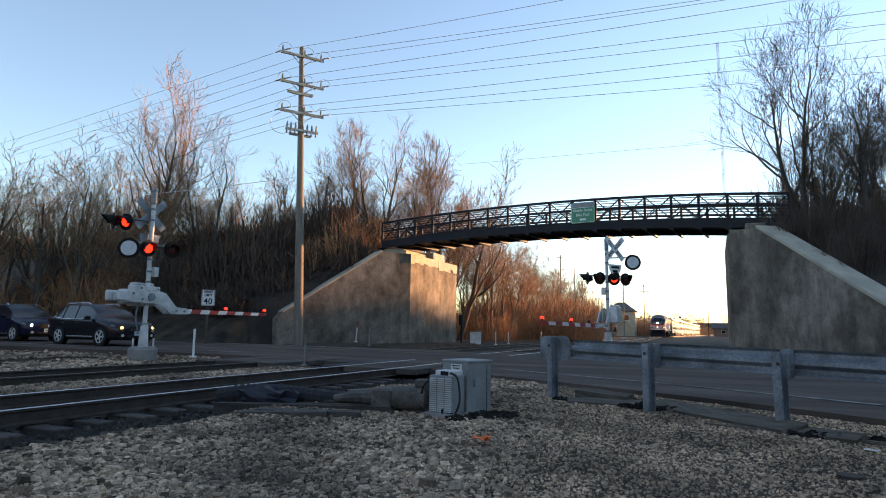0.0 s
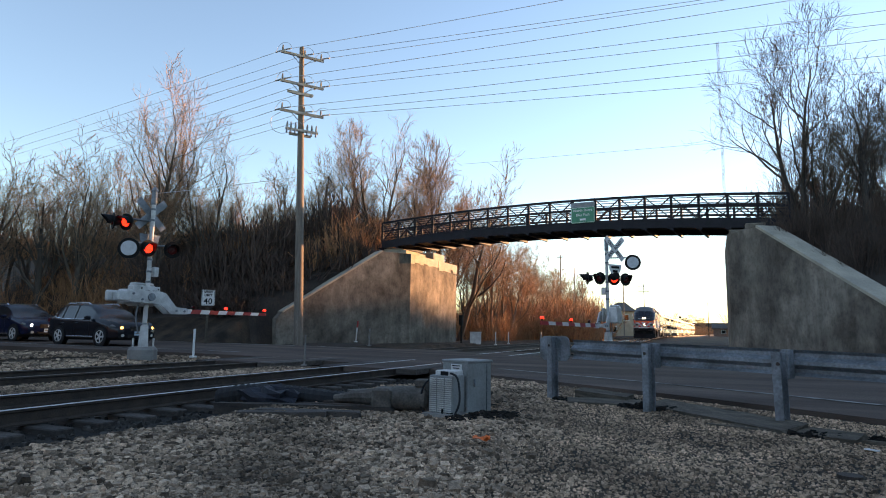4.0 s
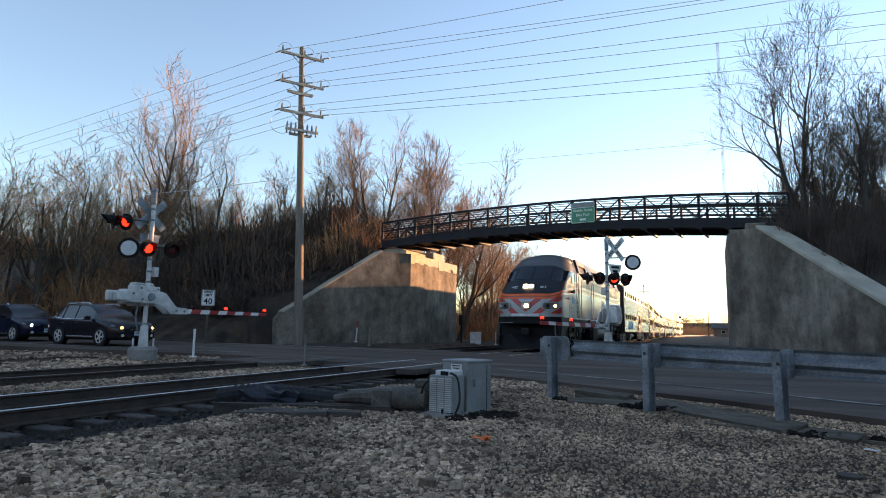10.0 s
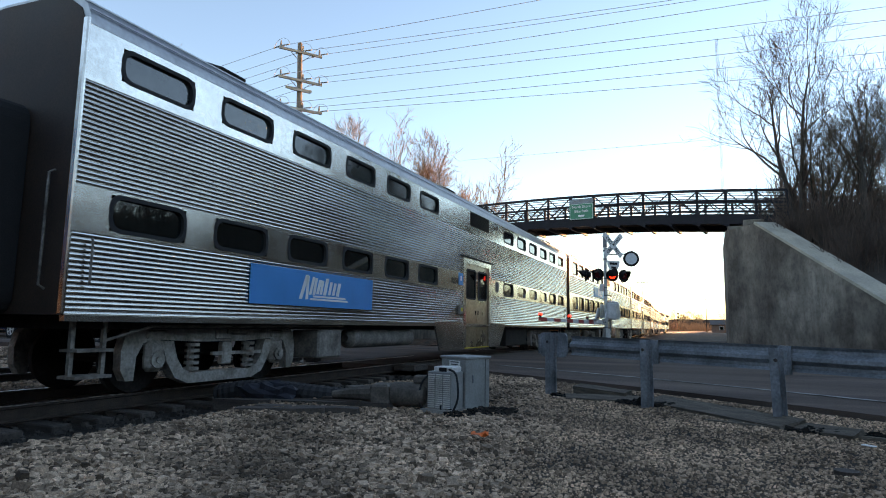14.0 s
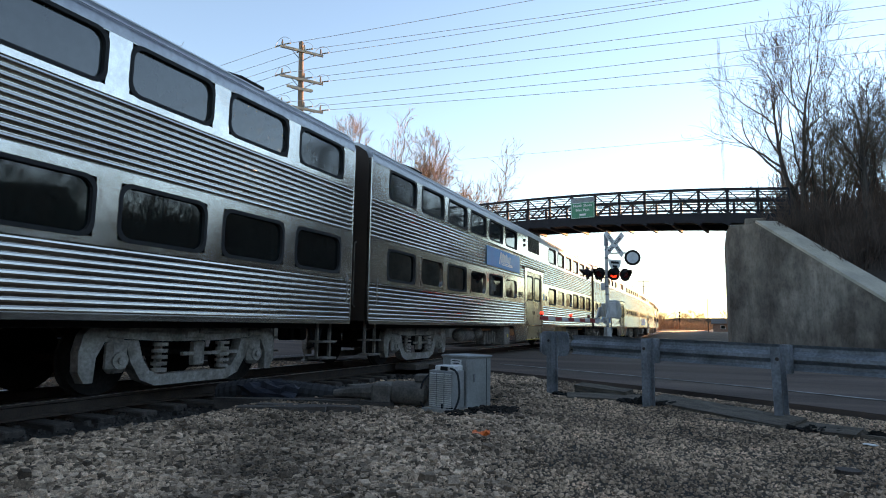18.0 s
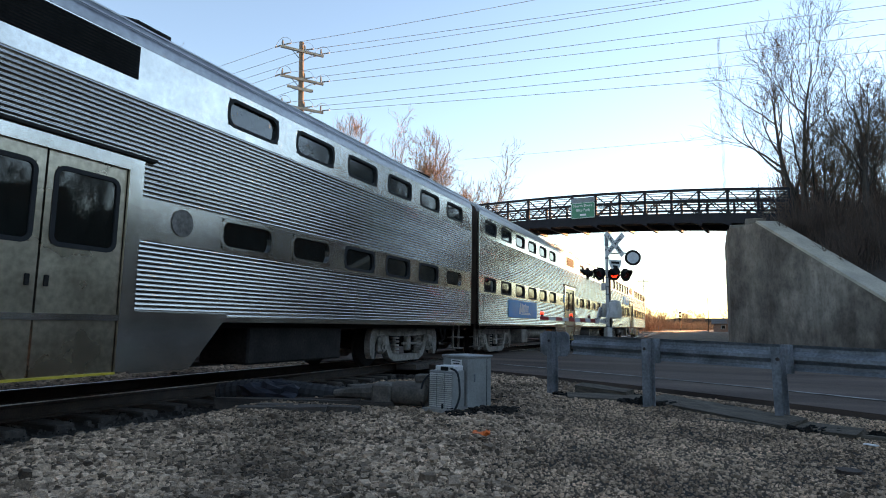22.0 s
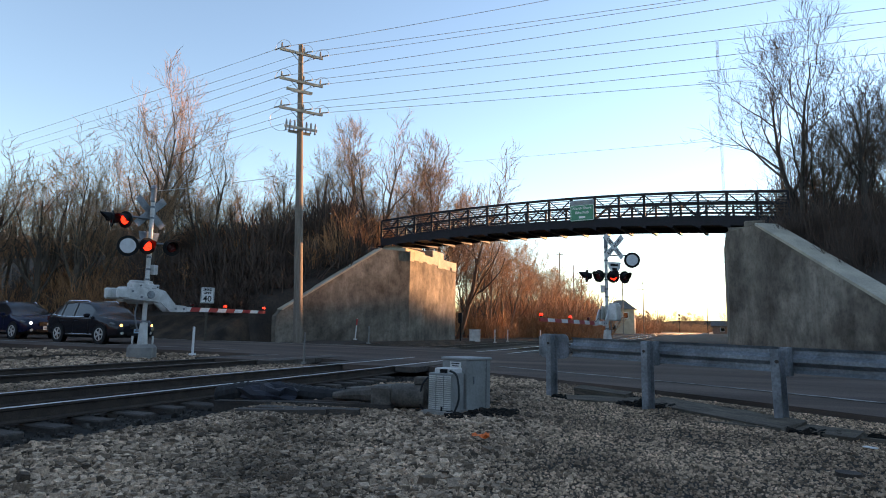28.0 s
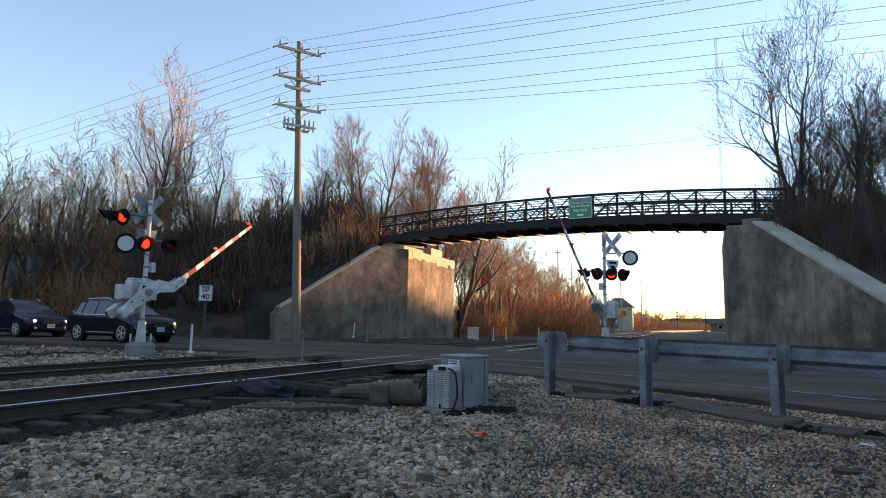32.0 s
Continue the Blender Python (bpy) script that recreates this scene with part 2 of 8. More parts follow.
# ---- mesh building ----
class Geo:
    """Gathers vertices and faces of one part."""

    def __init__(self):
        self.v, self.f = [], []

    def add(self, verts, faces):
        k = len(self.v)
        self.v.extend(tuple(p) for p in verts)
        self.f.extend(tuple(i + k for i in f) for f in faces)
        return self

    def box(self, c, s, m=None, bevel=0.0):
        x, y, z = s[0] / 2, s[1] / 2, s[2] / 2
        if bevel:
            b = min(bevel, x * 0.9, y * 0.9, z * 0.9)
            bm = bmesh.new()
            bmesh.ops.create_cube(bm, size=1.0)
            for v in bm.verts:
                v.co = Vector((v.co.x * s[0], v.co.y * s[1], v.co.z * s[2]))
            bmesh.ops.bevel(bm, geom=bm.edges[:], offset=b, segments=1, affect="EDGES")
            bm.verts.index_update()
            vs = [v.co.copy() for v in bm.verts]
            fs = [[v.index for v in f.verts] for f in bm.faces]
            bm.free()
        else:
            vs = [Vector((sx * x, sy * y, sz * z)) for sx in (-1, 1) for sy in (-1, 1) for sz in (-1, 1)]
            fs = [(0, 1, 3, 2), (4, 6, 7, 5), (0, 4, 5, 1), (2, 3, 7, 6), (0, 2, 6, 4), (1, 5, 7, 3)]
        c = Vector(c)
        if m is not None:
            r = m.to_3x3() if len(m.row) == 4 else m
            vs = [c + r @ p for p in vs]
        else:
            vs = [c + p for p in vs]
        return self.add(vs, fs)

    def beam(self, a, b, w, h, up=(0, 0, 1)):
        """A rectangular bar from a to b, w wide and h high."""
        a, b = Vector(a), Vector(b)
        d = (b - a).normalized()
        side = d.cross(Vector(up))
        side = side.normalized() if side.length > 1e-5 else Vector((1, 0, 0))
        u = side.cross(d)
        vs = []
        for p in (a, b):
            for s, t in ((-1, -1), (1, -1), (1, 1), (-1, 1)):
                vs.append(p + side * (s * w / 2) + u * (t * h / 2))
        return self.add(vs, [(3, 2, 1, 0), (4, 5, 6, 7), (0, 1, 5, 4), (1, 2, 6, 5), (2, 3, 7, 6), (3, 0, 4, 7)])

    def tube(self, pts, radii, n=8, caps=True):
        pts = [Vector(p) for p in pts]
        if not hasattr(radii, "__len__"):
            radii = [radii] * len(pts)
        rings = []
        ref = None
        for i, p in enumerate(pts):
            d = (pts[min(i + 1, len(pts) - 1)] - pts[max(i - 1, 0)]).normalized()
            if ref is None or abs(ref.dot(d)) > 0.95:
                ref = Vector((0, 0, 1)) if abs(d.z) < 0.9 else Vector((1, 0, 0))
            s = d.cross(ref).normalized()
            u = s.cross(d)
            ref = u
            rings.append([p + (s * math.cos(2 * math.pi * k / n) + u * math.sin(2 * math.pi * k / n)) * radii[i] for k in range(n)])
        vs = [q for r in rings for q in r]
        fs = []
        for i in range(len(pts) - 1):
            for k in range(n):
                a, b = i * n + k, i * n + (k + 1) % n
                fs.append((a, b, b + n, a + n))
        if caps:
            fs.append(tuple(range(n - 1, -1, -1)))
            fs.append(tuple((len(pts) - 1) * n + k for k in range(n)))
        return self.add(vs, fs)

    def prism(self, outline, axis, a, b):
        """Extrudes an outline of (u, v) from a to b along axis 'x' (u=y, v=z), 'y' (u=x, v=z) or 'z' (u=x, v=y)."""
        n = len(outline)
        put = {"x": lambda u, v, w: (w, u, v), "y": lambda u, v, w: (u, w, v), "z": lambda u, v, w: (u, v, w)}[axis]
        vs = [put(u, v, a) for u, v in outline] + [put(u, v, b) for u, v in outline]
        fs = [tuple(range(n - 1, -1, -1)), tuple(range(n, 2 * n))]
        fs += [(k, (k + 1) % n, n + (k + 1) % n, n + k) for k in range(n)]
        return self.add(vs, fs)

    def sweep(self, profile, path, closed=True):
        """A profile of (sideways, up) carried along a path of points, kept upright."""
        n, rows = len(profile), []
        for i, p in enumerate(path):
            p = Vector(p)
            d = Vector(path[min(i + 1, len(path) - 1)]) - Vector(path[max(i - 1, 0)])
            s = Vector((d.y, -d.x, 0)).normalized()
            rows.append([p + s * u + Vector((0, 0, w)) for u, w in profile])
        vs = [q for r in rows for q in r]
        fs = []
        for i in range(len(path) - 1):
            for k in range(n if closed else n - 1):
                a, b = i * n + k, i * n + (k + 1) % n
                fs.append((a, b, b + n, a + n))
        if closed:
            fs.append(tuple(range(n - 1, -1, -1)))
            fs.append(tuple((len(path) - 1) * n + k for k in range(n)))
        return self.add(vs, fs)

    def disc(self, c, r, depth, axis, n=20):
        c, a = Vector(c), Vector(axis).normalized()
        return self.tube([c - a * depth / 2, c + a * depth / 2], [r, r], n)

    def panel(self, outline, axis, w, t):
        return self.prism(outline, axis, w - t / 2, w + t / 2)

    def mesh(self, name, material, smooth=0):
        me = bpy.data.meshes.new(name)
        me.from_pydata(self.v, [], self.f)
        bm = bmesh.new()
        bm.from_mesh(me)
        if len(bm.faces) < 60000:
            bmesh.ops.recalc_face_normals(bm, faces=bm.faces[:])
        bm.to_mesh(me)
        bm.free()
        for m in material if isinstance(material, (list, tuple)) else [material]:
            me.materials.append(m)
        if smooth:
            me.shade_smooth()
            me.set_sharp_from_angle(angle=radians(smooth))
        me.update()
        return me


def part(name, geo, material, parent=None, label="", smooth=0, m=None):
    """Links what geo holds (or a finished mesh) as one mesh object under its thing."""
    me = geo.mesh(name, material, smooth) if isinstance(geo, Geo) else geo
    ob = new(name, me)
    if parent is not None:
        ob.parent = parent
    if m is not None:
        ob.matrix_basis = m
    if label:
        ob["label"] = label
    return ob


def thing(name, label, category, m=None, group="", kind=""):
    ob = new(name)
    ob.empty_display_size = 0.2
    if m is not None:
        ob.matrix_basis = m
    return tagged(ob, label, category, group, kind)


def round_rect(cx, cy, w, h, r, n=4):
    out = []
    for sx, sy, a0 in ((1, 1, 0), (-1, 1, 90), (-1, -1, 180), (1, -1, 270)):
        for k in range(n + 1):
            a = radians(a0 + 90 * k / n)
            out.append((cx + sx * (w / 2 - r) + r * math.cos(a), cy + sy * (h / 2 - r) + r * math.sin(a)))
    return out


def smooth_line(knots, step=1.0):
    """Points along a smooth curve through the knots (Catmull-Rom)."""
    k = [Vector(p) for p in knots]
    out = []
    for i in range(len(k) - 1):
        p0, p1, p2, p3 = k[max(i - 1, 0)], k[i], k[i + 1], k[min(i + 2, len(k) - 1)]
        n = max(2, int((p2 - p1).length / step))
        for j in range(n):
            t = j / n
            out.append(0.5 * ((2 * p1) + (p2 - p0) * t + (2 * p0 - 5 * p1 + 4 * p2 - p3) * t * t + (3 * p1 - p0 - 3 * p2 + p3) * t ** 3))
    out.append(k[-1])
    return out


def ease(t):
    t = max(0.0, min(1.0, t))
    return t * t * (3 - 2 * t)


def lettering(text, size, material, parent, m, name="number", bold=0.0):
    """Raised characters in the built-in font."""
    cu = bpy.data.curves.new(name, "FONT")
    cu.body, cu.size, cu.extrude, cu.offset, cu.align_x, cu.resolution_u = text, size, 0.002, bold, "CENTER", 2
    tmp = bpy.data.objects.new(name, cu)
    me = bpy.data.meshes.new_from_object(tmp)
    bpy.data.objects.remove(tmp)
    me.materials.clear()
    me.materials.append(material)
    return part(name, me, material, parent, m=m)


def ring(cy, cz, w, h, r, t, x0, x1):
    """A rounded rectangular frame in the y-z plane, t wide, from x0 to x1."""
    g = Geo()
    o, i = round_rect(cy, cz, w, h, r), round_rect(cy, cz, w - 2 * t, h - 2 * t, max(0.01, r - t))
    n = len(o)
    vs = [(x1, *p) for p in o] + [(x1, *p) for p in i] + [(x0, *p) for p in o] + [(x0, *p) for p in i]
    fs = []
    for k in range(n):
        j = (k + 1) % n
        fs += [(k, j, n + j, n + k), (2 * n + k, 3 * n + k, 3 * n + j, 2 * n + j), (k, 2 * n + k, 2 * n + j, j), (n + k, n + j, 3 * n + j, 3 * n + k)]
    return g.add(vs, fs)


SIDE = Matrix(((0, 0, 1, 0), (1, 0, 0, 0), (0, 1, 0, 0), (0, 0, 0, 1)))  # letters on the side that faces +x, reading towards +y


def on_side(x, y, z):
    return Matrix.Translation((x, y, z)) @ SIDE


# ---- ground, road, tracks ----
TRACK_Y = [-260, 0, 50, 80, 110, 145, 200, 260, 320, 450, 800]
TRACK_X = [-7.98, -7.98, -7.98, -8.6, -10.1, -11.1, -10.3, -8.9, -7.3, -2.5, 11.0]


def hermite(t, ts, xs):
    i = max(0, min(len(ts) - 2, int(np.searchsorted(ts, t)) - 1))
    sl = [0.0] * len(ts)
    for k in range(1, len(ts) - 1):
        a, b = (xs[k] - xs[k - 1]) / (ts[k] - ts[k - 1]), (xs[k + 1] - xs[k]) / (ts[k + 1] - ts[k])
        sl[k] = 0.0 if a * b <= 0 else 2 * a * b / (a + b)
    sl[-1] = (xs[-1] - xs[-2]) / (ts[-1] - ts[-2])
    h = ts[i + 1] - ts[i]
    u = (t - ts[i]) / h
    return (2 * u ** 3 - 3 * u * u + 1) * xs[i] + (u ** 3 - 2 * u * u + u) * h * sl[i] + (-2 * u ** 3 + 3 * u * u) * xs[i + 1] + (u ** 3 - u * u) * h * sl[i + 1]


def track_x(y):
    return hermite(y, TRACK_Y, TRACK_X)


SECOND = -4.25  # the other track lies this far to the side
ROAD = smooth_line([(60, -25, 0), (40, -11.5, 0), (25, -1.5, 0), (12, 7.6, 0), (3.6, 14.1, 0), (-1.4, 17.2, 0), (-6, 19.5, 0), (-10, 20.7, 0), (-15, 21.1, 0.05),
                    (-23.5, 20.0, 0.12), (-35, 19.2, 0.16), (-60, 15, 0.1), (-120, 8, 0.1)], 1.0)
ROAD_HALF = 5.1
ROAD_XY = np.array([(p.x, p.y) for p in ROAD])


def road_dist(x, y):
    return float(np.sqrt(((ROAD_XY - (x, y)) ** 2).sum(1)).min())


EMB_H = 5.75


def mound(x, y):
    """Height of the old line's embankment on both sides of the opening, behind the wing walls."""
    if x < -17.9 - 0.6413 * max(0.0, min(7.4, 34.5 - y)) - 0.35 - 1.1 * max(0.0, y - 41.0):
        yc, half = 38.6 - 0.02 * (x + 18), 3.6
    elif x > 1.2 + 0.5774 * max(0.0, min(9.1, 30.6 - y), y - 37.2) + 0.35:
        yc, half = 36.0 - 0.12 * x, 4.2
    else:
        return -9.0
    d = max(0.0, abs(y - yc) - half)
    if x < -18:
        return min(6.7, 5.45 + 0.3 * (-18.2 - x)) - d / 1.75 + 0.3 * noise.noise((x * 0.25, y * 0.25, 3.0))
    return EMB_H - 0.15 - d / 1.75 + 0.25 * noise.noise((x * 0.25, y * 0.25, 3.0))


def ground_z(x, y):
    z = -0.15 + 0.035 * noise.noise((x * 0.7, y * 0.7, 0)) + 0.06 * noise.noise((x * 0.16, y * 0.16, 5))
    tx = track_x(y)
    bed = min(abs(x - tx), abs(x - tx - SECOND))
    z += (-0.27 - z) * ease((2.6 - bed) / 0.7)
    shoulder = max(0.0, 1 - abs(x + 5.0) / 0.9) * 0.04
    z += shoulder
    rd = road_dist(x, y)
    gap = abs(x - tx - SECOND / 2)
    z += (-0.09 - z) * ease((1.0 - gap) / 0.35) * ease((rd - 5.2) / 1.2)
    if rd < 14:
        z += (-0.10 - z) * ease((ROAD_HALF + 1.6 - rd) / 1.4) if bed > 2.9 else 0
    far_side = y > 22
    if far_side and x < -14.5:
        z += 0.2 * ease((rd - 5.4) / 4.5)
    if far_side and x > -2:
        z += 0.35 * ease((rd - 5.4) / 4.5)
    if y < 30 and x < -18:
        z += 0.12 * ease((rd - 5.4) / 3)
    return max(z, mound(x, y))


def axis_lines(parts):
    out = []
    for a, b, step in parts:
        n = max(1, round((b - a) / step))
        out += [a + (b - a) * k / n for k in range(n)]
    return out + [parts[-1][1]]


gx = axis_lines([(-3000, -300, 450), (-300, -120, 30), (-120, -40, 3), (-40, -25, 0.8), (-25, 8, 0.3), (8, 30, 1.2), (30, 120, 6), (120, 300, 30), (300, 3000, 450)])
gy = axis_lines([(-600, -60, 90), (-60, -4, 4), (-4, 1, 0.6), (1, 24, 0.3), (24, 46, 0.4), (46, 52, 0.7), (52, 120, 4), (120, 400, 28), (400, 4000, 400)])
gv = [(x, y, ground_z(x, y)) for y in gy for x in gx]
gf = [(j * len(gx) + i, j * len(gx) + i + 1, (j + 1) * len(gx) + i + 1, (j + 1) * len(gx) + i) for j in range(len(gy) - 1) for i in range(len(gx) - 1)]
gm = bpy.data.meshes.new("ground")
gm.from_pydata(gv, [], gf)
gm.shade_smooth()
gm.materials.append(M["gravel"])
gm.materials.append(M["soil"])
gm.materials.append(M["dark_bed"])
for poly in gm.polygons:
    c = poly.center
    if (c.y > 24 and (c.x < -17.8 or c.x > 2) and road_dist(c.x, c.y) > 6.2) or c.y > 140 or abs(c.x) > 60:
        poly.material_index = 1
    elif -9.3 < c.x - track_x(c.y) < 2.35 + 0.35 * noise.noise((c.y, 0, 0)) and not -3.1 < c.x - track_x(c.y) < -1.2:
        poly.material_index = 2 if c.y < 60 and c.x - track_x(c.y) > -6.6 else 0
tagged(new("ground", gm), "grey gravel and brown earth round the crossing", "ground", kind="structure")

# The roadway: a crowned asphalt sheet with worn edge lines.
road = tagged(new("road"), "two-lane asphalt road with worn white edge lines", "road", kind="structure")
part("surface", Geo().sweep([(-ROAD_HALF, -0.25), (-ROAD_HALF, -0.03), (-3.5, 0.0), (0, 0.02), (3.5, 0.0), (ROAD_HALF, -0.03), (ROAD_HALF, -0.25)], ROAD), M["asphalt"], road)


def offset_line(path, off, dz, a=0, b=None):
    out = []
    for i in range(a, b or len(path)):
        d = path[min(i + 1, len(path) - 1)] - path[max(i - 1, 0)]
        s = Vector((d.y, -d.x, 0)).normalized()
        out.append(path[i] + s * off + Vector((0, 0, dz)))
    return out


for off in (-3.75, 3.75):
    line = offset_line(ROAD, off, 0.003)
    for keep in (lambda p: p.x > -5.2, lambda p: p.x < -15.0):
        seg = [p for p in line if keep(p)]
        part("edge_line", Geo().sweep([(-0.06, 0), (-0.06, 0.004), (0.06, 0.004), (0.06, 0)], seg), M["white_paint"], road)


part("stop_bar", Geo().add([(-1.5, 18.9, 0.0), (-0.7, 19.4, 0.0), (-0.75, 20.5, 0.0), (-1.25, 20.7, 0.0), (-1.5, 18.9, 0.026), (-0.7, 19.4, 0.026), (-0.75, 20.5, 0.026), (-1.25, 20.7, 0.026)], [(3, 2, 1, 0), (4, 5, 6, 7), (0, 1, 5, 4), (1, 2, 6, 5), (2, 3, 7, 6), (3, 0, 4, 7)]), M["white_paint"], road, "worn white patch of a stop bar")


def rail_pair(shift, name, label):
    th = tagged(new(name), label, "railway track", kind="structure")
    ys = axis_lines([(-150, -10, 10), (-10, 60, 5), (60, 400, 8)])
    foot = [(-0.07, -0.18), (-0.07, -0.165), (-0.012, -0.145), (-0.012, -0.045), (-0.035, -0.03), (-0.035, -0.004), (0.035, -0.004), (0.035, -0.03), (0.012, -0.045), (0.012, -0.145), (0.07, -0.165), (0.07, -0.18)]
    head = [(-0.031, -0.006), (-0.031, -0.001), (-0.024, 0.002), (0.024, 0.002), (0.031, -0.001), (0.031, -0.006)]
    for side in (-0.7525, 0.7525):
        path = [(track_x(y) + shift + side, y, 0) for y in ys]
        rail = part("rail", Geo().sweep(foot, path), M["rail"], th)
        part("rail_head", Geo().sweep(head, path), M["rail_head"] if shift == 0 else M["dull_head"], rail, "polished running surface" if shift == 0 else "dull running surface")
    return th


track_1 = rail_pair(0, "track_1", "railway track with a shiny worn railhead on dark ties")
track_2 = rail_pair(SECOND, "track_2", "second railway track with rusty rails on dark ties")


# ---- footbridge and its abutments ----
BR_A, BR_B = Vector((-19.43, 34.27, 0)), Vector((3.39, 31.2, 0))


def bridge_z(s):
    return 6.11 + 1.321 * s - 1.486 * s * s - 0.245 * s ** 3


def abutment_wall(name, label, sign, corner, depth_y, wing_d, wing_len, top, end_top, base, flat):
    """A concrete abutment: the block beside the track and a flared wing whose top slopes down."""
    th = tagged(new(name), label, "abutment", kind="structure")
    cx, cy = corner
    g = Geo()
    back = 2.2 * sign
    g.add([(cx, cy, base - 0.6), (cx, cy + depth_y, base - 0.6), (cx + back, cy + depth_y, base - 0.6), (cx + back, cy, base - 0.6),
           (cx, cy, top), (cx, cy + depth_y, top), (cx + back, cy + depth_y, top), (cx + back, cy, top)],
          [(3, 2, 1, 0), (4, 5, 6, 7), (0, 1, 5, 4), (1, 2, 6, 5), (2, 3, 7, 6), (3, 0, 4, 7)])
    part("breast_wall", g, M["concrete"], th)
    d = Vector((wing_d[0], wing_d[1], 0)).normalized()
    n = Vector((-d.y * sign, d.x * sign, 0)) * -1.0
    if n.x * sign < 0:
        n = -n
    g = Geo()
    a = Vector((cx, cy - 0.003, 0))
    pts = [(0, base - 0.6), (wing_len, base - 0.6), (wing_len, end_top - 0.35), (wing_len - 0.3, end_top), (flat, top - 0.02), (0, top - 0.02)]
    vs = [a + d * u + Vector((0, 0, w)) for u, w in pts] + [a + d * u + n * 0.9 + Vector((0, 0, w)) for u, w in pts]
    k = len(pts)
    g.add(vs, [tuple(range(k - 1, -1, -1)), tuple(range(k, 2 * k))] + [(i, (i + 1) % k, k + (i + 1) % k, k + i) for i in range(k)])
    part("wing_wall", g, M["concrete"], th)
    cop = Geo()
    p0, p1 = a + d * flat + Vector((0, 0, top)), a + d * (wing_len - 0.3) + Vector((0, 0, end_top + 0.02))
    nn = n * 0.45
    cop.beam(p0 + nn, p1 + nn, 1.0, 0.1)
    part("coping", cop, M["cap_concrete"], th, "pale sloping coping")
    return th, d, n


left_ab, ld, ln = abutment_wall("abutment_left", "stained concrete bridge abutment with a sloping wing wall", -1, (-17.45, 34.5), 7.6, (-0.54, -0.842), 8.5, 5.72, 1.78, 0.3, 2.05)
right_ab, rd_, rn = abutment_wall("abutment_right", "shaded grey concrete bridge abutment with a sloping wing wall", 1, (0.75, 30.6), 6.6, (0.5, -0.866), 10.5, 5.5, 1.0, 0.2, 2.2)
# stepped bearing seats on both tops
g = Geo().box((-18.75, 35.75, 5.83), (2.1, 2.9, 0.26), bevel=0.03)
g.box((-18.9, 35.6, 6.02), (1.7, 2.4, 0.16), bevel=0.03)
part("bearing_seat", g, M["cap_concrete"], left_ab, "pale stepped bearing seat")
part("parapet_block", Geo().box((-18.45, 39.2, 5.98), (1.7, 1.95, 0.56), bevel=0.04), M["cap_concrete"], left_ab, "pale raised block")
# the cap course, its lower edge broken away unevenly
g = Geo()
rb = random.Random(41)
yy = 34.46
while yy < 42.1:
    step = rb.uniform(0.35, 0.8)
    zb = 5.2 + rb.uniform(-0.16, 0.12)
    g.box((-18.38, min(yy + step, 42.14) / 2 + yy / 2, (5.715 + zb) / 2), (1.94 + rb.uniform(-0.02, 0.02), min(yy + step, 42.14) - yy, 5.715 - zb))
    yy += step
part("cap_course", g, M["cap_concrete"], left_ab, "pale cap course with a crumbling lower edge")
g = Geo().box((1.6, 31.4, 5.6), (1.5, 1.2, 0.26), bevel=0.03)
g.box((1.95, 31.3, 5.83), (0.85, 0.9, 0.36), bevel=0.03)
part("bearing_seat", g, M["concrete"], right_ab)

bridge = thing("footbridge", "dark steel truss footbridge arching over the tracks", "bridge")
NP = 18
along = (BR_B - BR_A).normalized()
across = Vector((-along.y, along.x, 0))


def bp(s, z, side):
    return BR_A + (BR_B - BR_A) * s + across * (0 if side == 0 else 2.7) + Vector((0, 0, bridge_z(s) + z))


S = [k / NP for k in range(NP + 1)]
for side in (0, 1):
    for name, z, w, h in (("bottom_chord", 0.24, 0.16, 0.46), ("top_chord", 1.64, 0.12, 0.12), ("middle_chord", 1.08, 0.1, 0.11)):
        g = Geo()
        g.sweep([(-w / 2, z - h / 2), (-w / 2, z + h / 2), (w / 2, z + h / 2), (w / 2, z - h / 2)], [bp(s, 0, side) for s in S])
        part(name, g, M["bridge_steel"], bridge)
    for z in (0.62, 0.78, 0.93, 1.24, 1.38, 1.51):
        part("guard_rail", Geo().sweep([(-0.015, z - 0.017), (-0.015, z + 0.017), (0.015, z + 0.017), (0.015, z - 0.017)], [bp(s, 0, side) for s in S]), M["bridge_steel"], bridge)
    for k, s in enumerate(S):
        part("post", Geo().beam(bp(s, 0.3, side), bp(s, 1.66, side), 0.1, 0.12, along), M["bridge_steel"], bridge)
        if k < NP:
            e = S[k + 1]
            part("diagonal", Geo().beam(bp(s, 0.45, side), bp(e, 1.6, side), 0.055, 0.06, across), M["bridge_steel"], bridge)
            part("diagonal", Geo().beam(bp(e, 0.45, side) - across * 0.065, bp(s, 1.6, side) - across * 0.065, 0.055, 0.06, across), M["bridge_steel"], bridge)
for s in S:
    part("floor_beam", Geo().beam(bp(s, -0.04, 0) - across * 0.04, bp(s, -0.04, 1) + across * 0.04, 0.12, 0.16), M["bridge_steel"], bridge)
    part("bracket", Geo().add([bp(s, 0.0, 0) - across * 0.1 - along * 0.28, bp(s, 0.0, 0) - across * 0.1 + along * 0.12, bp(s, -0.16, 0) - across * 0.1 + along * 0.12,
                               bp(s, 0.0, 0) - across * 0.22 - along * 0.28, bp(s, 0.0, 0) - across * 0.22 + along * 0.12, bp(s, -0.16, 0) - across * 0.22 + along * 0.12],
                              [(0, 1, 2), (5, 4, 3), (0, 3, 4, 1), (1, 4, 5, 2), (2, 5, 3, 0)]), M["bridge_steel"], bridge)
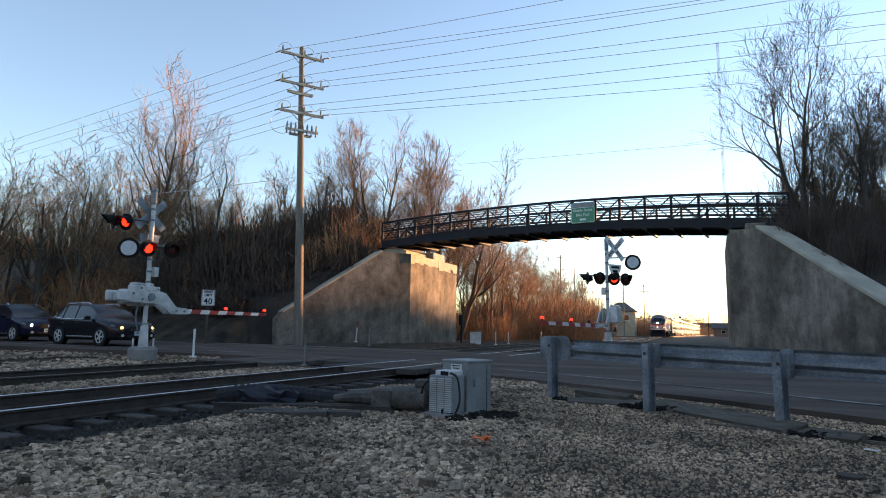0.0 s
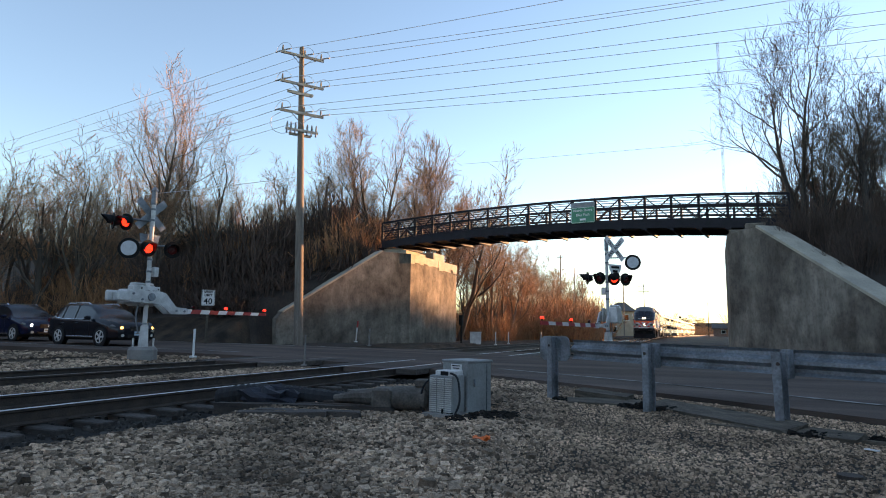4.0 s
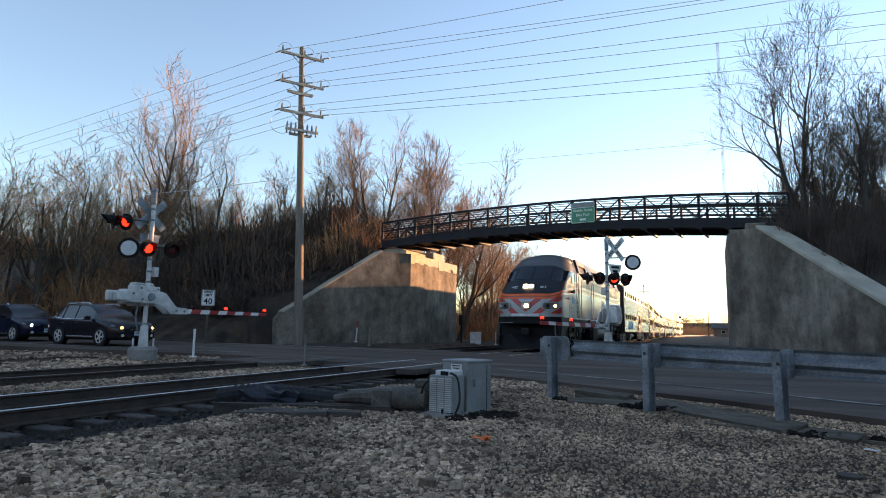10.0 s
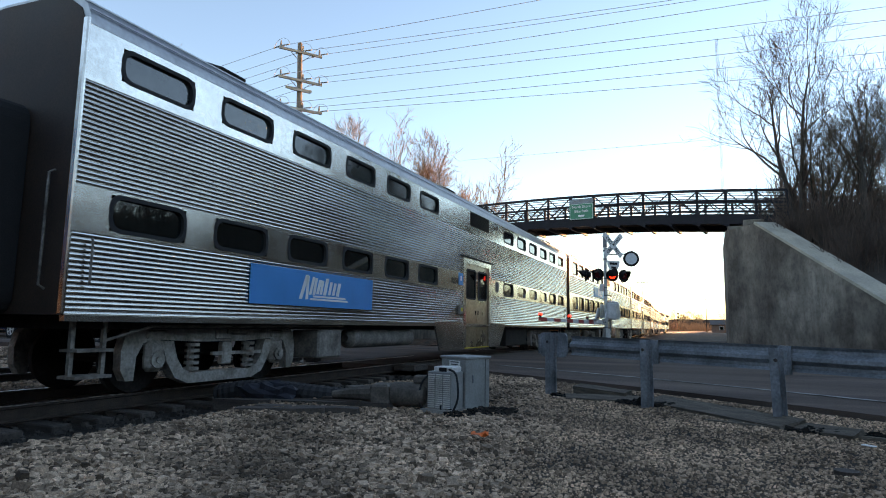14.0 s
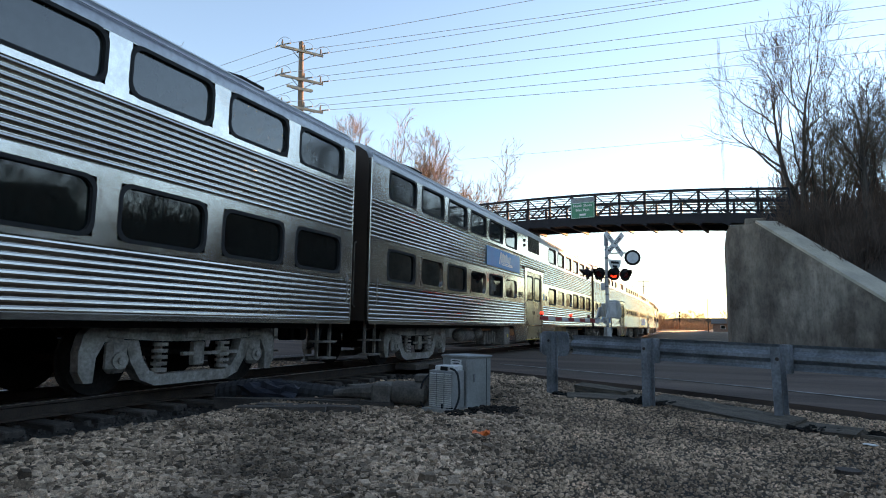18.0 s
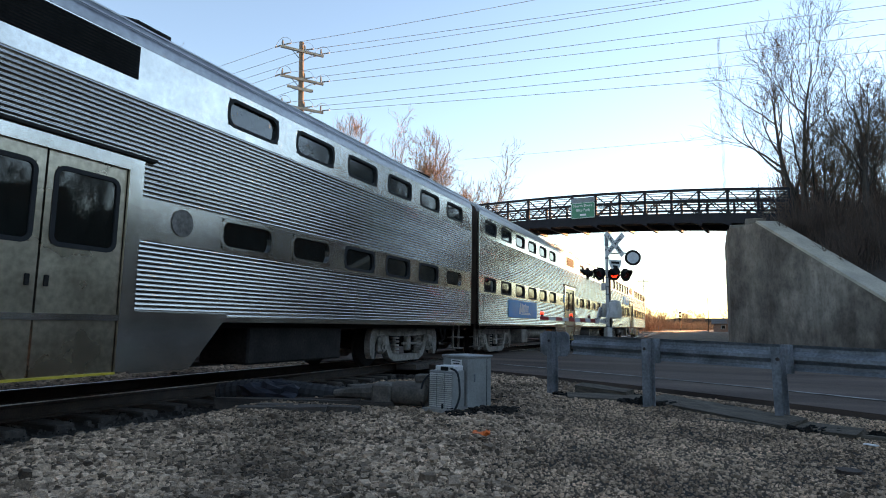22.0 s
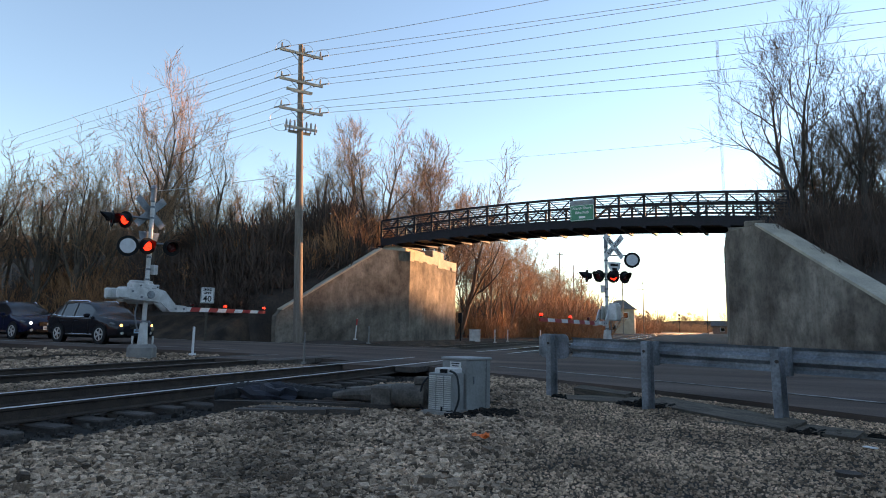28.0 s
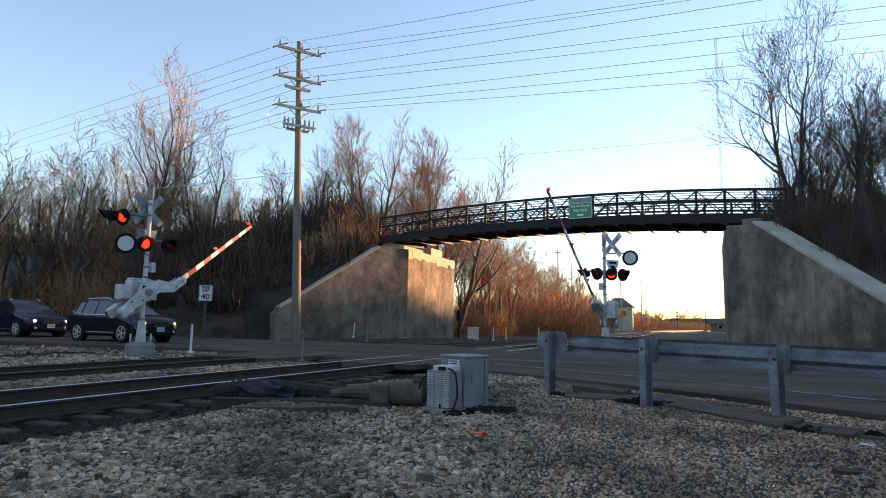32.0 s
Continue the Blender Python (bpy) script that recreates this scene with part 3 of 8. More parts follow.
part("deck", Geo().sweep([(-2.6, 0.3), (-2.6, 0.36), (-0.1, 0.36), (-0.1, 0.3)], [bp(s, 0, 0) for s in S]), M["plank"], bridge, "timber deck")

sc = BR_A + (BR_B - BR_A) * 0.583
sign = thing("path_sign", "green path sign with white lettering on the footbridge", "sign",
             Matrix.Translation(sc + Vector((0, 0, bridge_z(0.583) + 0.95)) - across * 0.13) @ Matrix.Rotation(math.atan2(along.y, along.x), 4, "Z"))
part("panel", Geo().prism(round_rect(0, -0.14, 1.3, 0.86, 0.06), "y", -0.02, 0.01), M["green_sign"], sign)
part("border", Geo().add(*(lambda r: ([(q[1], q[0], q[2]) for q in r.v], r.f))(ring(0, -0.14, 1.26, 0.82, 0.05, 0.02, -0.026, -0.018))), M["white"], sign)
hd = part("header", Geo().prism(round_rect(0, 0.42, 1.3, 0.25, 0.05), "y", -0.02, 0.01), M["galv"], sign, "grey header strip")
for k in range(5):
    part("writing_bar", Geo().box((-0.35 + 0.17 * k, -0.023, 0.42), (0.12, 0.006, 0.07)), M["slab"], sign)
for text, z, size in (("North Shore", 0.05, 0.2), ("Bike Path", -0.19, 0.2)):
    lettering(text, size, M["white"], sign, pose(0, -0.024, z, 90, 0, 0), "lettering", 0.002)
part("writing_bar", Geo().box((0, -0.023, -0.38), (0.34, 0.006, 0.1)), M["white"], sign)


# ---- crossing signals ----
def lamp_unit(parent, c, face, lit, r=0.26):
    """A round black background with a hooded red lens, looking along face."""
    c, f = Vector(c), Vector(face).normalized()
    up = Vector((0, 0, 1))
    side = f.cross(up).normalized()
    bg = part("signal_light", Geo().disc(c, r, 0.03, f, 24), M["black"], parent, "lit red flasher" if lit else "unlit red flasher")
    part("lamp_case", Geo().tube([c - f * 0.2, c - f * 0.06, c], [0.1, 0.16, 0.17], 16), M["black"], bg)
    part("lens", Geo().tube([c + f * 0.01, c + f * 0.05, c + f * 0.07], [0.15, 0.13, 0.05], 18), M["red_lamp"] if lit else M["red_dark"], bg)
    g = Geo()
    n = 14
    vs, fs = [], []
    for k in range(n + 1):
        a = radians(-20 + 220 * k / n)
        q = side * math.cos(a) + up * math.sin(a)
        ln = 0.34 * (0.45 + 0.55 * max(0.0, math.sin(a)))
        for rr in (0.17, 0.182):
            vs += [c + q * rr + f * 0.01, c + q * rr + f * ln]
    for k in range(n):
        o, p = 4 * k, 4 * (k + 1)
        fs += [(o, o + 1, p + 1, p), (o + 3, o + 2, p + 2, p + 3), (o + 1, o + 3, p + 3, p + 1)]
    part("hood", Geo().add(vs, fs), M["black"], bg)
    return bg


def gate_arm(parent, pivot, d, length, m_name="gate_arm"):
    """The striped arm with its counterweight; its own space has x along the arm, z up."""
    d = Vector(d).normalized()
    rest = Matrix.Translation(pivot) @ Matrix.Rotation(math.atan2(d.y, d.x), 4, "Z")
    plate = [(-1.0, -0.12), (-0.45, -0.17), (0.1, -0.2), (0.35, -0.22), (0.72, -0.5), (1.3, -0.5), (1.3, -0.3), (0.9, -0.28), (0.5, 0.14), (0.3, 0.19), (-0.35, 0.2), (-1.0, 0.12)]
    g = Geo().prism(plate, "y", -0.21, -0.17)
    g.prism(plate, "y", 0.17, 0.21)
    arm = part(m_name, g, M["alu"], parent, "gate arm with red and white stripes and small red lamps", m=rest)
    for q in (-0.3, 0.3):
        part("counterweight", Geo().box((-0.95, q, 0.0), (0.42, 0.14, 0.34), bevel=0.05), M["alu"], arm)
        part("hub_cap", Geo().disc((0, q * 0.75, 0), 0.12, 0.05, (0, 1, 0), 16), M["galv"], arm)
        for u, w in ((-0.6, 0.08), (-0.3, -0.08), (0.9, -0.4), (1.2, -0.4)):
            part("bolt", Geo().disc((u, q * 0.73, w), 0.035, 0.04, (0, 1, 0), 8), M["galv"], arm)
    part("arm_shoe", Geo().box((1.1, 0, -0.4), (0.55, 0.34, 0.14), bevel=0.02), M["alu"], arm)
    n = 10
    for k in range(n):
        a, b = 1.25 + (length - 1.25) * k / n, 1.25 + (length - 1.25) * (k + 1) / n
        h = 0.15 - 0.05 * k / n
        lean = 0.25 * h
        part("stripe", Geo().prism([(a - (lean if k else 0), -0.4 - h / 2), (b - (lean if k < n - 1 else 0), -0.4 - h / 2), (b + (lean if k < n - 1 else 0), -0.4 + h / 2), (a + (lean if k else 0), -0.4 + h / 2)], "y", -0.018, 0.018), M["red_paint"] if k % 2 else M["white"], arm)
    for q, lit in ((0.34, False), (0.62, True), (0.985, True)):
        x = length * q
        lp = part("arm_lamp", Geo().box((x, 0, -0.3), (0.08, 0.06, 0.06), bevel=0.01), M["black"], arm)
        part("lens", Geo().tube([(x, -0.045, -0.25), (x, 0.045, -0.25)], 0.042, 12), M["red_lamp"] if lit else M["red_dark"], lp)
    part("lamp_cable", Geo().tube(smooth_line([(1.1, 0.03, -0.3), (1.35, 0.03, -0.22), (1.6, 0.03, -0.28), (1.75, 0.03, -0.34), (2.0, 0.03, -0.3)], 0.08), 0.012, 6), M["rubber"], arm)
    return arm


def crossing_signal(label, base, height, arm_d, arm_len, buck_face, lamps, disc, gate_z, lettered, buck_out=0.11):
    th = thing("crossing_signal", label, "railroad signal", Matrix.Translation(base), "crossing signals")
    bf = Vector(buck_face).normalized()
    side = Vector((0, 0, 1)).cross(bf)
    part("foundation", Geo().tube([(0, 0, -0.3), (0, 0, 0.2), (0, 0, 0.3)], [0.42, 0.42, 0.34], 8), M["slab"], th, "concrete foundation")
    g = Geo().tube([(0, 0, 0.25), (0, 0, 0.95)], [0.2, 0.14], 4)
    for a in range(4):
        q = Matrix.Rotation(a * math.pi / 2, 3, "Z") @ Vector((0.2, 0.2, 0.3))
        g.tube([q, q + Vector((0, 0, 0.25))], 0.03, 6)
    part("junction_base", g, M["alu"], th)
    part("mast", Geo().tube([(0, 0, 0.3), (0, 0, height)], [0.07, 0.065], 14), M["alu"], th, "silver mast", smooth=40)
    part("mast_cap", Geo().tube([(0, 0, height - 0.45), (0, 0, height + 0.02)], 0.085, 12), M["galv"], th)
    for z in (1.0, 2.3, 2.62, 3.0, height - 0.95, height - 0.6):
        part("clamp", Geo().tube([(0, 0, z - 0.03), (0, 0, z + 0.03)], 0.085, 12), M["galv"], th)
    part("small_box", Geo().box(side * -0.2 + Vector((0, 0, 2.62)), (0.16, 0.16, 0.3), bevel=0.01), M["alu"], th)
    zc = height - (0.42 if lettered else 0.75)
    if buck_out > 0.2:
        part("sign_bracket", Geo().beam((0, 0, zc - 0.1), bf * buck_out + Vector((0, 0, zc - 0.1)), 0.05, 0.05), M["galv"], th)
    rot = Matrix.Rotation(math.atan2(bf.y, bf.x), 4, "Z")
    for s, text in ((1, "RAIL  ROAD"), (-1, "CROSS  ING")):
        m = Matrix.Translation(bf * (buck_out + 0.012 * s) + Vector((0, 0, zc))) @ rot @ pose(0, 0, 0, 45 * s, 0, 0)
        bl = part("crossbuck_blade", Geo().box((0, 0, 0), (0.006, 1.25, 0.23)), M["white"] if lettered else M["galv"], th, "crossbuck blade", m=m)
        part("blade_face", Geo().box((0.005, 0, 0), (0.004, 1.23, 0.21)), M["white"], bl)
        if lettered:
            lettering(text, 0.17, M["black"], bl, Matrix.Translation((0.008, 0, -0.06)) @ SIDE, "lettering", 0.003)
    dome = [(0.31 * math.cos(radians(180 + 12 * k)), 0.3 * math.sin(radians(180 + 12 * k))) for k in range(16)] + [(0.34, 0.12), (-0.34, 0.12)]
    g = Geo().prism(dome, "x", -0.006, 0.006)
    g.v = [bf * buck_out + Vector((0, 0, zc - 0.76)) + rot.to_3x3() @ Vector(v) for v in g.v]
    plate_ = part("tracks_plate", g, M["white"] if lettered else M["galv"], th, "rounded plate below the crossbuck")
    if lettered:
        for w in (0.0, -0.16):
            part("writing_bar", Geo().box(bf * (buck_out + 0.01) + Vector((0, 0, zc - 0.76 + w)), (0.006, 0.4 + w, 0.09), rot), M["black"], plate_)
    part("bell_cup", Geo().tube([bf * (buck_out - 0.1) + Vector((0, 0, zc - 1.12)), bf * (buck_out + 0.12) + Vector((0, 0, zc - 1.12))], [0.18, 0.14], 16), M["black"], th)
    # lamps on their crossarms
    for c, f, lit in lamps:
        lamp_unit(th, c, f, lit)
        part("crossarm", Geo().tube([(0, 0, c[2] + 0.12), (c[0], c[1], c[2] + 0.12)], 0.028, 8), M["galv"], th)
    c, f = disc
    bg = part("round_target", Geo().disc(c, 0.32, 0.04, f, 28), M["black"], th, "black ring with a pale disc")
    part("disc_face", Geo().disc(Vector(c) + Vector(f).normalized() * 0.03, 0.23, 0.02, f, 28), M["glass_disc"], bg)
    part("crossarm", Geo().tube([(0, 0, c[2] + 0.2), (c[0], c[1], c[2] + 0.2)], 0.028, 8), M["galv"], th)
    part("bell", Geo().tube([(0, 0, height), (0, 0, height + 0.12)], [0.12, 0.05], 12), M["galv"], th)
    # gate drive
    d = Vector(arm_d).normalized()
    gm = Matrix.Rotation(math.atan2(d.y, d.x), 3, "Z")
    off = gm @ Vector((0, 0.3, 0))
    mech = part("gate_mechanism", Geo().box(Vector((0, 0, gate_z)) + off, (0.74, 0.36, 0.66), gm, 0.04), M["alu"], th, "silver gate drive case")
    part("case_top", Geo().box(Vector((0.0, 0, gate_z + 0.36)) + off, (0.66, 0.3, 0.08), gm, 0.03), M["alu"], mech)
    part("case_door", Geo().box(Vector((0, 0, gate_z)) + off * 0.3 + gm @ Vector((0.02, -0.24, 0)), (0.62, 0.04, 0.56), gm, 0.015), M["alu"], mech)
    for q in (-0.14, 0.1):
        part("door_clasp", Geo().box(Vector((0, 0, gate_z + 0.02)) + off * 0.3 + gm @ Vector((q, -0.27, 0)), (0.05, 0.03, 0.26), gm), M["grime"], mech)
        part("latch_bar", Geo().box(Vector((0, 0, gate_z + 0.14)) + off * 0.3 + gm @ Vector((q + 0.03, -0.275, 0)), (0.14, 0.025, 0.03), gm), M["grime"], mech)
    for u, w in ((0.26, 0.2), (0.26, -0.05), (0.3, 0.08), (-0.3, 0.22)):
        part("bolt", Geo().disc(Vector((0, 0, gate_z + w)) + off * 0.3 + gm @ Vector((u, -0.265, 0)), 0.025, 0.02, gm @ Vector((0, 1, 0)), 8), M["grime"], mech)
    part("side_case", Geo().box(Vector((0, 0, gate_z - 0.06)) + gm @ Vector((-0.56, 0.16, 0)), (0.42, 0.34, 0.46), gm, 0.04), M["alu"], mech)
    part("conduit", Geo().tube(smooth_line([Vector((0, 0, gate_z - 0.3)) + gm @ Vector((-0.2, 0.1, 0)), Vector((0, 0, gate_z - 0.7)) + gm @ Vector((-0.25, 0.1, 0)), Vector((0, 0, 0.7)) + gm @ Vector((-0.14, 0.08, 0))], 0.1), 0.025, 6), M["galv"], th)
    arm = gate_arm(th, Vector((0, 0, gate_z - 0.05)) + off * -0.1, d, arm_len)
    return th, arm


sig_l, arm_l = crossing_signal("silver crossing signal with red flashers and a striped gate", (-16.14, 13.74, 0.0), 5.2, (0.12, 0.993, 0), 4.9, (-0.98, 0.2, 0),
                               [((0.1, -0.18, 3.33), (0.97, -0.18, -0.05), True), ((0.56, 0.34, 3.32), (0.85, -0.45, -0.05), False),
                                ((-0.28, -0.72, 4.1), (0.1, -1, -0.1), True), ((-0.5, -1.0, 4.1), (-0.5, -0.9, 0), False)],
                               ((-0.23, -0.59, 3.3), (0.6, -0.8, 0)), 1.87, False)
sig_r, arm_r = crossing_signal("shaded crossing signal with crossbuck, red flashers and striped gate", (-3.93, 25.7, 0.0), 4.75, (-0.086, -0.996, 0), 8.0, (0.75, -0.66, 0),
                               [((0.27, 0.04, 3.13), (0.5, -0.86, 0), True), ((0.72, 0.1, 3.1), (0.75, -0.66, 0), False),
                                ((-0.28, -0.04, 3.16), (-0.45, -0.89, 0), False), ((-0.77, -0.13, 3.16), (-0.9, -0.4, 0), False)],
                               ((1.02, 0.14, 3.8), (0.2, -0.98, 0)), 1.65, True, 0.5)

# ---- guard rail ----
rail_dir = Vector((0.878, -0.478, 0))
P1 = Vector((-2.44, 10.06, 0))
gr = thing("guardrail", "galvanised steel guardrail on square posts beside the road", "guardrail")
back = Vector((0.478, 0.878, 0))
wb = [(-0.012, -0.155), (0.03, -0.12), (0.03, -0.07), (-0.04, -0.02), (-0.04, 0.02), (0.03, 0.07), (0.03, 0.12), (-0.012, 0.155), (-0.016, 0.155), (0.026, 0.117), (0.026, 0.073), (-0.044, 0.023), (-0.044, -0.023), (0.026, -0.073), (0.026, -0.117), (-0.016, -0.155)]
path = [P1 + back * 0.27 + rail_dir * (0.2 + 1.7 * k) + Vector((0, 0, 0.675 - 0.022 * k)) for k in range(9)]
part("beam", Geo().sweep([(-u, w) for u, w in wb], path), M["galv"], gr, "corrugated steel beam")
e0 = P1 + back * 0.25 - rail_dir * 0.42 + Vector((0, 0, 0.68))
g = Geo().prism(round_rect(0, 0, 0.62, 0.4, 0.1), "y", -0.012, 0.012)
turn = Matrix.Rotation(math.atan2(rail_dir.y, rail_dir.x), 3, "Z")
g.v = [e0 + rail_dir * 0.36 - back * 0.12 + turn @ Vector(v) for v in g.v]
g.tube([e0 + rail_dir * 0.06 - back * 0.12 + Vector((0, 0, -0.16)), e0 + rail_dir * 0.06 - back * 0.12 + Vector((0, 0, 0.16))], 0.03, 10)
part("end_piece", g, M["galv"], gr, "rounded end piece")
for k in range(7):
    p = P1 + rail_dir * (1.8 * k)
    z0, z1 = -0.7, (0.87, 0.81, 0.76, 0.74, 0.72, 0.7, 0.7)[k]
    lean = rail_dir * (0.03 if k == 2 else 0.0)
    g = Geo()
    # an H-section post
    a, b = p + Vector((0, 0, z0)), p - lean + Vector((0, 0, z1))
    for o in (-0.075, 0.075):
        g.beam(a + back * o, b + back * o, 0.1, 0.012, back)
    g.beam(a, b, 0.012, 0.15, back)
    part("post", g, M["galv"], gr)
    part("spacer", Geo().box(p + back * 0.16 + Vector((0, 0, 0.66 - 0.022 * k)), (0.1, 0.14, 0.34), Matrix.Rotation(math.atan2(rail_dir.y, rail_dir.x), 3, "Z")), M["galv"], gr)
    part("bolt", Geo().disc(p - back * 0.085 + Vector((0, 0, z1 - 0.14)), 0.022, 0.02, back, 8), M["rail"], gr)

# ---- switch machine and heater cabinets ----
cab = thing("heater_cabinet", "grey metal switch heater cabinet with a white label", "cabinet", pose(-3.1, 7.9, -0.15, 0, 0, -23))
part("case", Geo().box((0, 0, 0.36), (0.47, 0.47, 0.7), bevel=0.012), M["box_grey"], cab)
part("lid", Geo().box((0, 0, 0.695), (0.5, 0.5, 0.035), bevel=0.008), M["box_grey"], cab)
part("door_seam", Geo().box((0.237, 0.14, 0.34), (0.006, 0.004, 0.66)), M["black"], cab)
lab = part("label_plate", Geo().box((0.03, -0.238, 0.6), (0.2, 0.006, 0.11)), M["white"], cab, "white label plate")
for k in range(3):
    part("writing_bar", Geo().box((0.03, -0.243, 0.635 - 0.032 * k), (0.15 - 0.03 * (k % 2), 0.004, 0.012)), M["black"], lab)
part("handle", Geo().box((0.243, -0.1, 0.42), (0.02, 0.03, 0.1), bevel=0.006), M["galv"], cab)
blower = thing("heater_blower", "pale grey louvred blower unit in front of the cabinet", "blower", pose(-3.19, 7.42, -0.13, 0, 0, -9))
part("case", Geo().box((0, 0, 0.27), (0.36, 0.3, 0.48), bevel=0.012), M["box_grey"], blower)
for k in range(17):
    for q in (-0.115, 0.0, 0.115):
        part("slat", Geo().box((q, -0.154, 0.06 + 0.0255 * k), (0.098, 0.016, 0.012), pose(0, 0, 0, 28, 0, 0)), M["alu"], blower)
part("base_plate", Geo().box((0, -0.06, 0.025), (0.4, 0.42, 0.04)), M["slab"], blower)
part("top_motor", Geo().box((0.02, 0.02, 0.535), (0.28, 0.24, 0.07), bevel=0.01), M["alu"], blower)
part("connector", Geo().box((0.03, -0.11, 0.535), (0.1, 0.03, 0.05)), M["black"], blower)
for o, pts in ((0, [(-0.16, -0.05, 0.5), (-0.3, -0.1, 0.35), (-0.34, -0.1, 0.1), (-0.3, -0.05, 0.0)]), (1, [(0.12, -0.1, 0.54), (0.26, -0.16, 0.48), (0.3, -0.18, 0.2), (0.22, -0.2, 0.0)])):
    part("cable", Geo().tube(smooth_line(pts, 0.05), 0.014, 6), M["rubber"], blower)
for x in (-0.13, 0.13):
    part("footing", Geo().box((x, -0.12, -0.06), (0.09, 0.09, 0.14)), M["slab"], blower)
part("stake", Geo().tube([(0.06, -0.2, -0.12), (0.06, -0.2, 0.1)], 0.013, 6), M["black"], blower)

sm = thing("switch_machine", "low grey cast switch machine on long ties", "switch machine", pose(-3.85, 7.42, -0.15, 0, 0, 14))
part("motor_case", Geo().tube([(-0.12, 0, 0.2), (-0.08, 0, 0.2), (0.34, 0, 0.2), (0.38, 0, 0.2)], [0.13, 0.16, 0.16, 0.12], 14), M["machine_grey"], sm, smooth=40)
part("gear_case", Geo().box((-0.24, 0, 0.17), (0.26, 0.36, 0.32), bevel=0.03), M["machine_grey"], sm)
part("terminal_box", Geo().box((0.42, 0.05, 0.2), (0.2, 0.26, 0.4), bevel=0.02), M["machine_grey"], sm)
part("top_box", Geo().box((0.30, 0.03, 0.4), (0.22, 0.2, 0.1), bevel=0.015), M["machine_grey"], sm)
part("lever_case", Geo().tube([(-0.36, 0, 0.2), (-0.62, 0.02, 0.19), (-0.95, 0.05, 0.16)], [0.12, 0.09, 0.05], 10), M["machine_grey"], sm)
part("throw_rod", Geo().tube([(-0.6, 0.05, 0.1), (-2.6, 0.55, 0.06)], 0.03, 8), M["rail"], sm)
part("throw_rod", Geo().tube([(-0.5, -0.2, 0.1), (-2.6, 0.2, 0.05)], 0.025, 8), M["rail"], sm)
part("base_plate", Geo().box((-0.1, 0, 0.005), (1.1, 0.5, 0.03)), M["rail"], sm)
cover = thing("duct_cover", "flat weathered cover plate beside the rail", "cover", pose(-4.85, 8.35, -0.02, 0, 0, -26))
part("plate", Geo().box((0, 0, 0), (0.9, 0.34, 0.05), bevel=0.01), M["machine_grey"], cover)
part("side_plate", Geo().box((0.1, -0.17, -0.08), (0.7, 0.03, 0.12)), M["galv"], cover)
duct = thing("heater_duct", "dark flexible heater duct lying along the rail", "duct")
pts = smooth_line([(-6.6, 7.0, -0.08), (-6.2, 7.1, 0.0), (-5.7, 7.3, 0.0), (-5.2, 7.35, -0.03), (-4.8, 7.6, -0.08)], 0.04)
part("hose", Geo().tube(pts, [0.13 + 0.016 * (k % 2) for k in range(len(pts))], 12), M["rubber"], duct)
rag = thing("tarp_bundle", "crumpled dark blue tarp tied over the duct", "tarp", pose(-5.75, 7.05, -0.06))
vs, fs = [], []
for j in range(9):
    for i in range(14):
        a, b = 2 * math.pi * i / 14, math.pi * j / 8
        q = Vector((math.cos(a) * math.sin(b) * 0.5, math.sin(a) * math.sin(b) * 0.2, math.cos(b) * 0.15 + 0.05))
        vs.append(q * (1 + 0.45 * noise.noise(q * 9) + 0.2 * noise.noise(q * 23)))
fs = [(j * 14 + i, j * 14 + (i + 1) % 14, (j + 1) * 14 + (i + 1) % 14, (j + 1) * 14 + i) for j in range(8) for i in range(14)]
M["tarp"] = mat("dark_blue_tarp", (0.012, 0.015, 0.024), 0.75, vary=0.3, scale=6, fine=30, bump=0.3)
part("cloth", Geo().add(vs, fs), M["tarp"], rag)
part("strap", Geo().tube([(0.1, -0.22, -0.05), (0.1, -0.15, 0.12), (0.1, 0.1, 0.2), (0.1, 0.22, 0.0)], 0.012, 5), M["rubber"], rag)

# ---- timbers lying about, litter, markers ----
def timber(label, a, b, w, h, roll=0, wood="plank"):
    a, b = Vector(a), Vector(b)
    d = b - a
    th = thing("timber", label, "timber", Matrix.Translation((a + b) / 2) @ Matrix.Rotation(math.atan2(d.y, d.x), 4, "Z") @ pose(0, 0, 0, roll, -math.degrees(math.atan2(d.z, math.hypot(d.x, d.y))), 0), "old timbers")
    n = 14
    L = d.length
    vs, fs = [], []
    for k in range(n + 1):
        x = -L / 2 + L * k / n
        for u, v in ((-1, -1), (1, -1), (1, 1), (-1, 1)):
            j = 0.12 * noise.noise((x * 3, u * 2 + w * 31, v * 2 + L))
            vs.append((x + (0.05 * noise.noise((u * 3, v * 3, L)) if k in (0, n) else 0), u * w / 2 * (1 + j), v * h / 2 * (1 + j)))
    for k in range(n):
        for q in range(4):
            o, p = 4 * k + q, 4 * k + (q + 1) % 4
            fs.append((o, p, p + 4, o + 4))
    fs += [(3, 2, 1, 0), (4 * n, 4 * n + 1, 4 * n + 2, 4 * n + 3)]
    part("plank", Geo().add(vs, fs), M[wood], th)
    return th


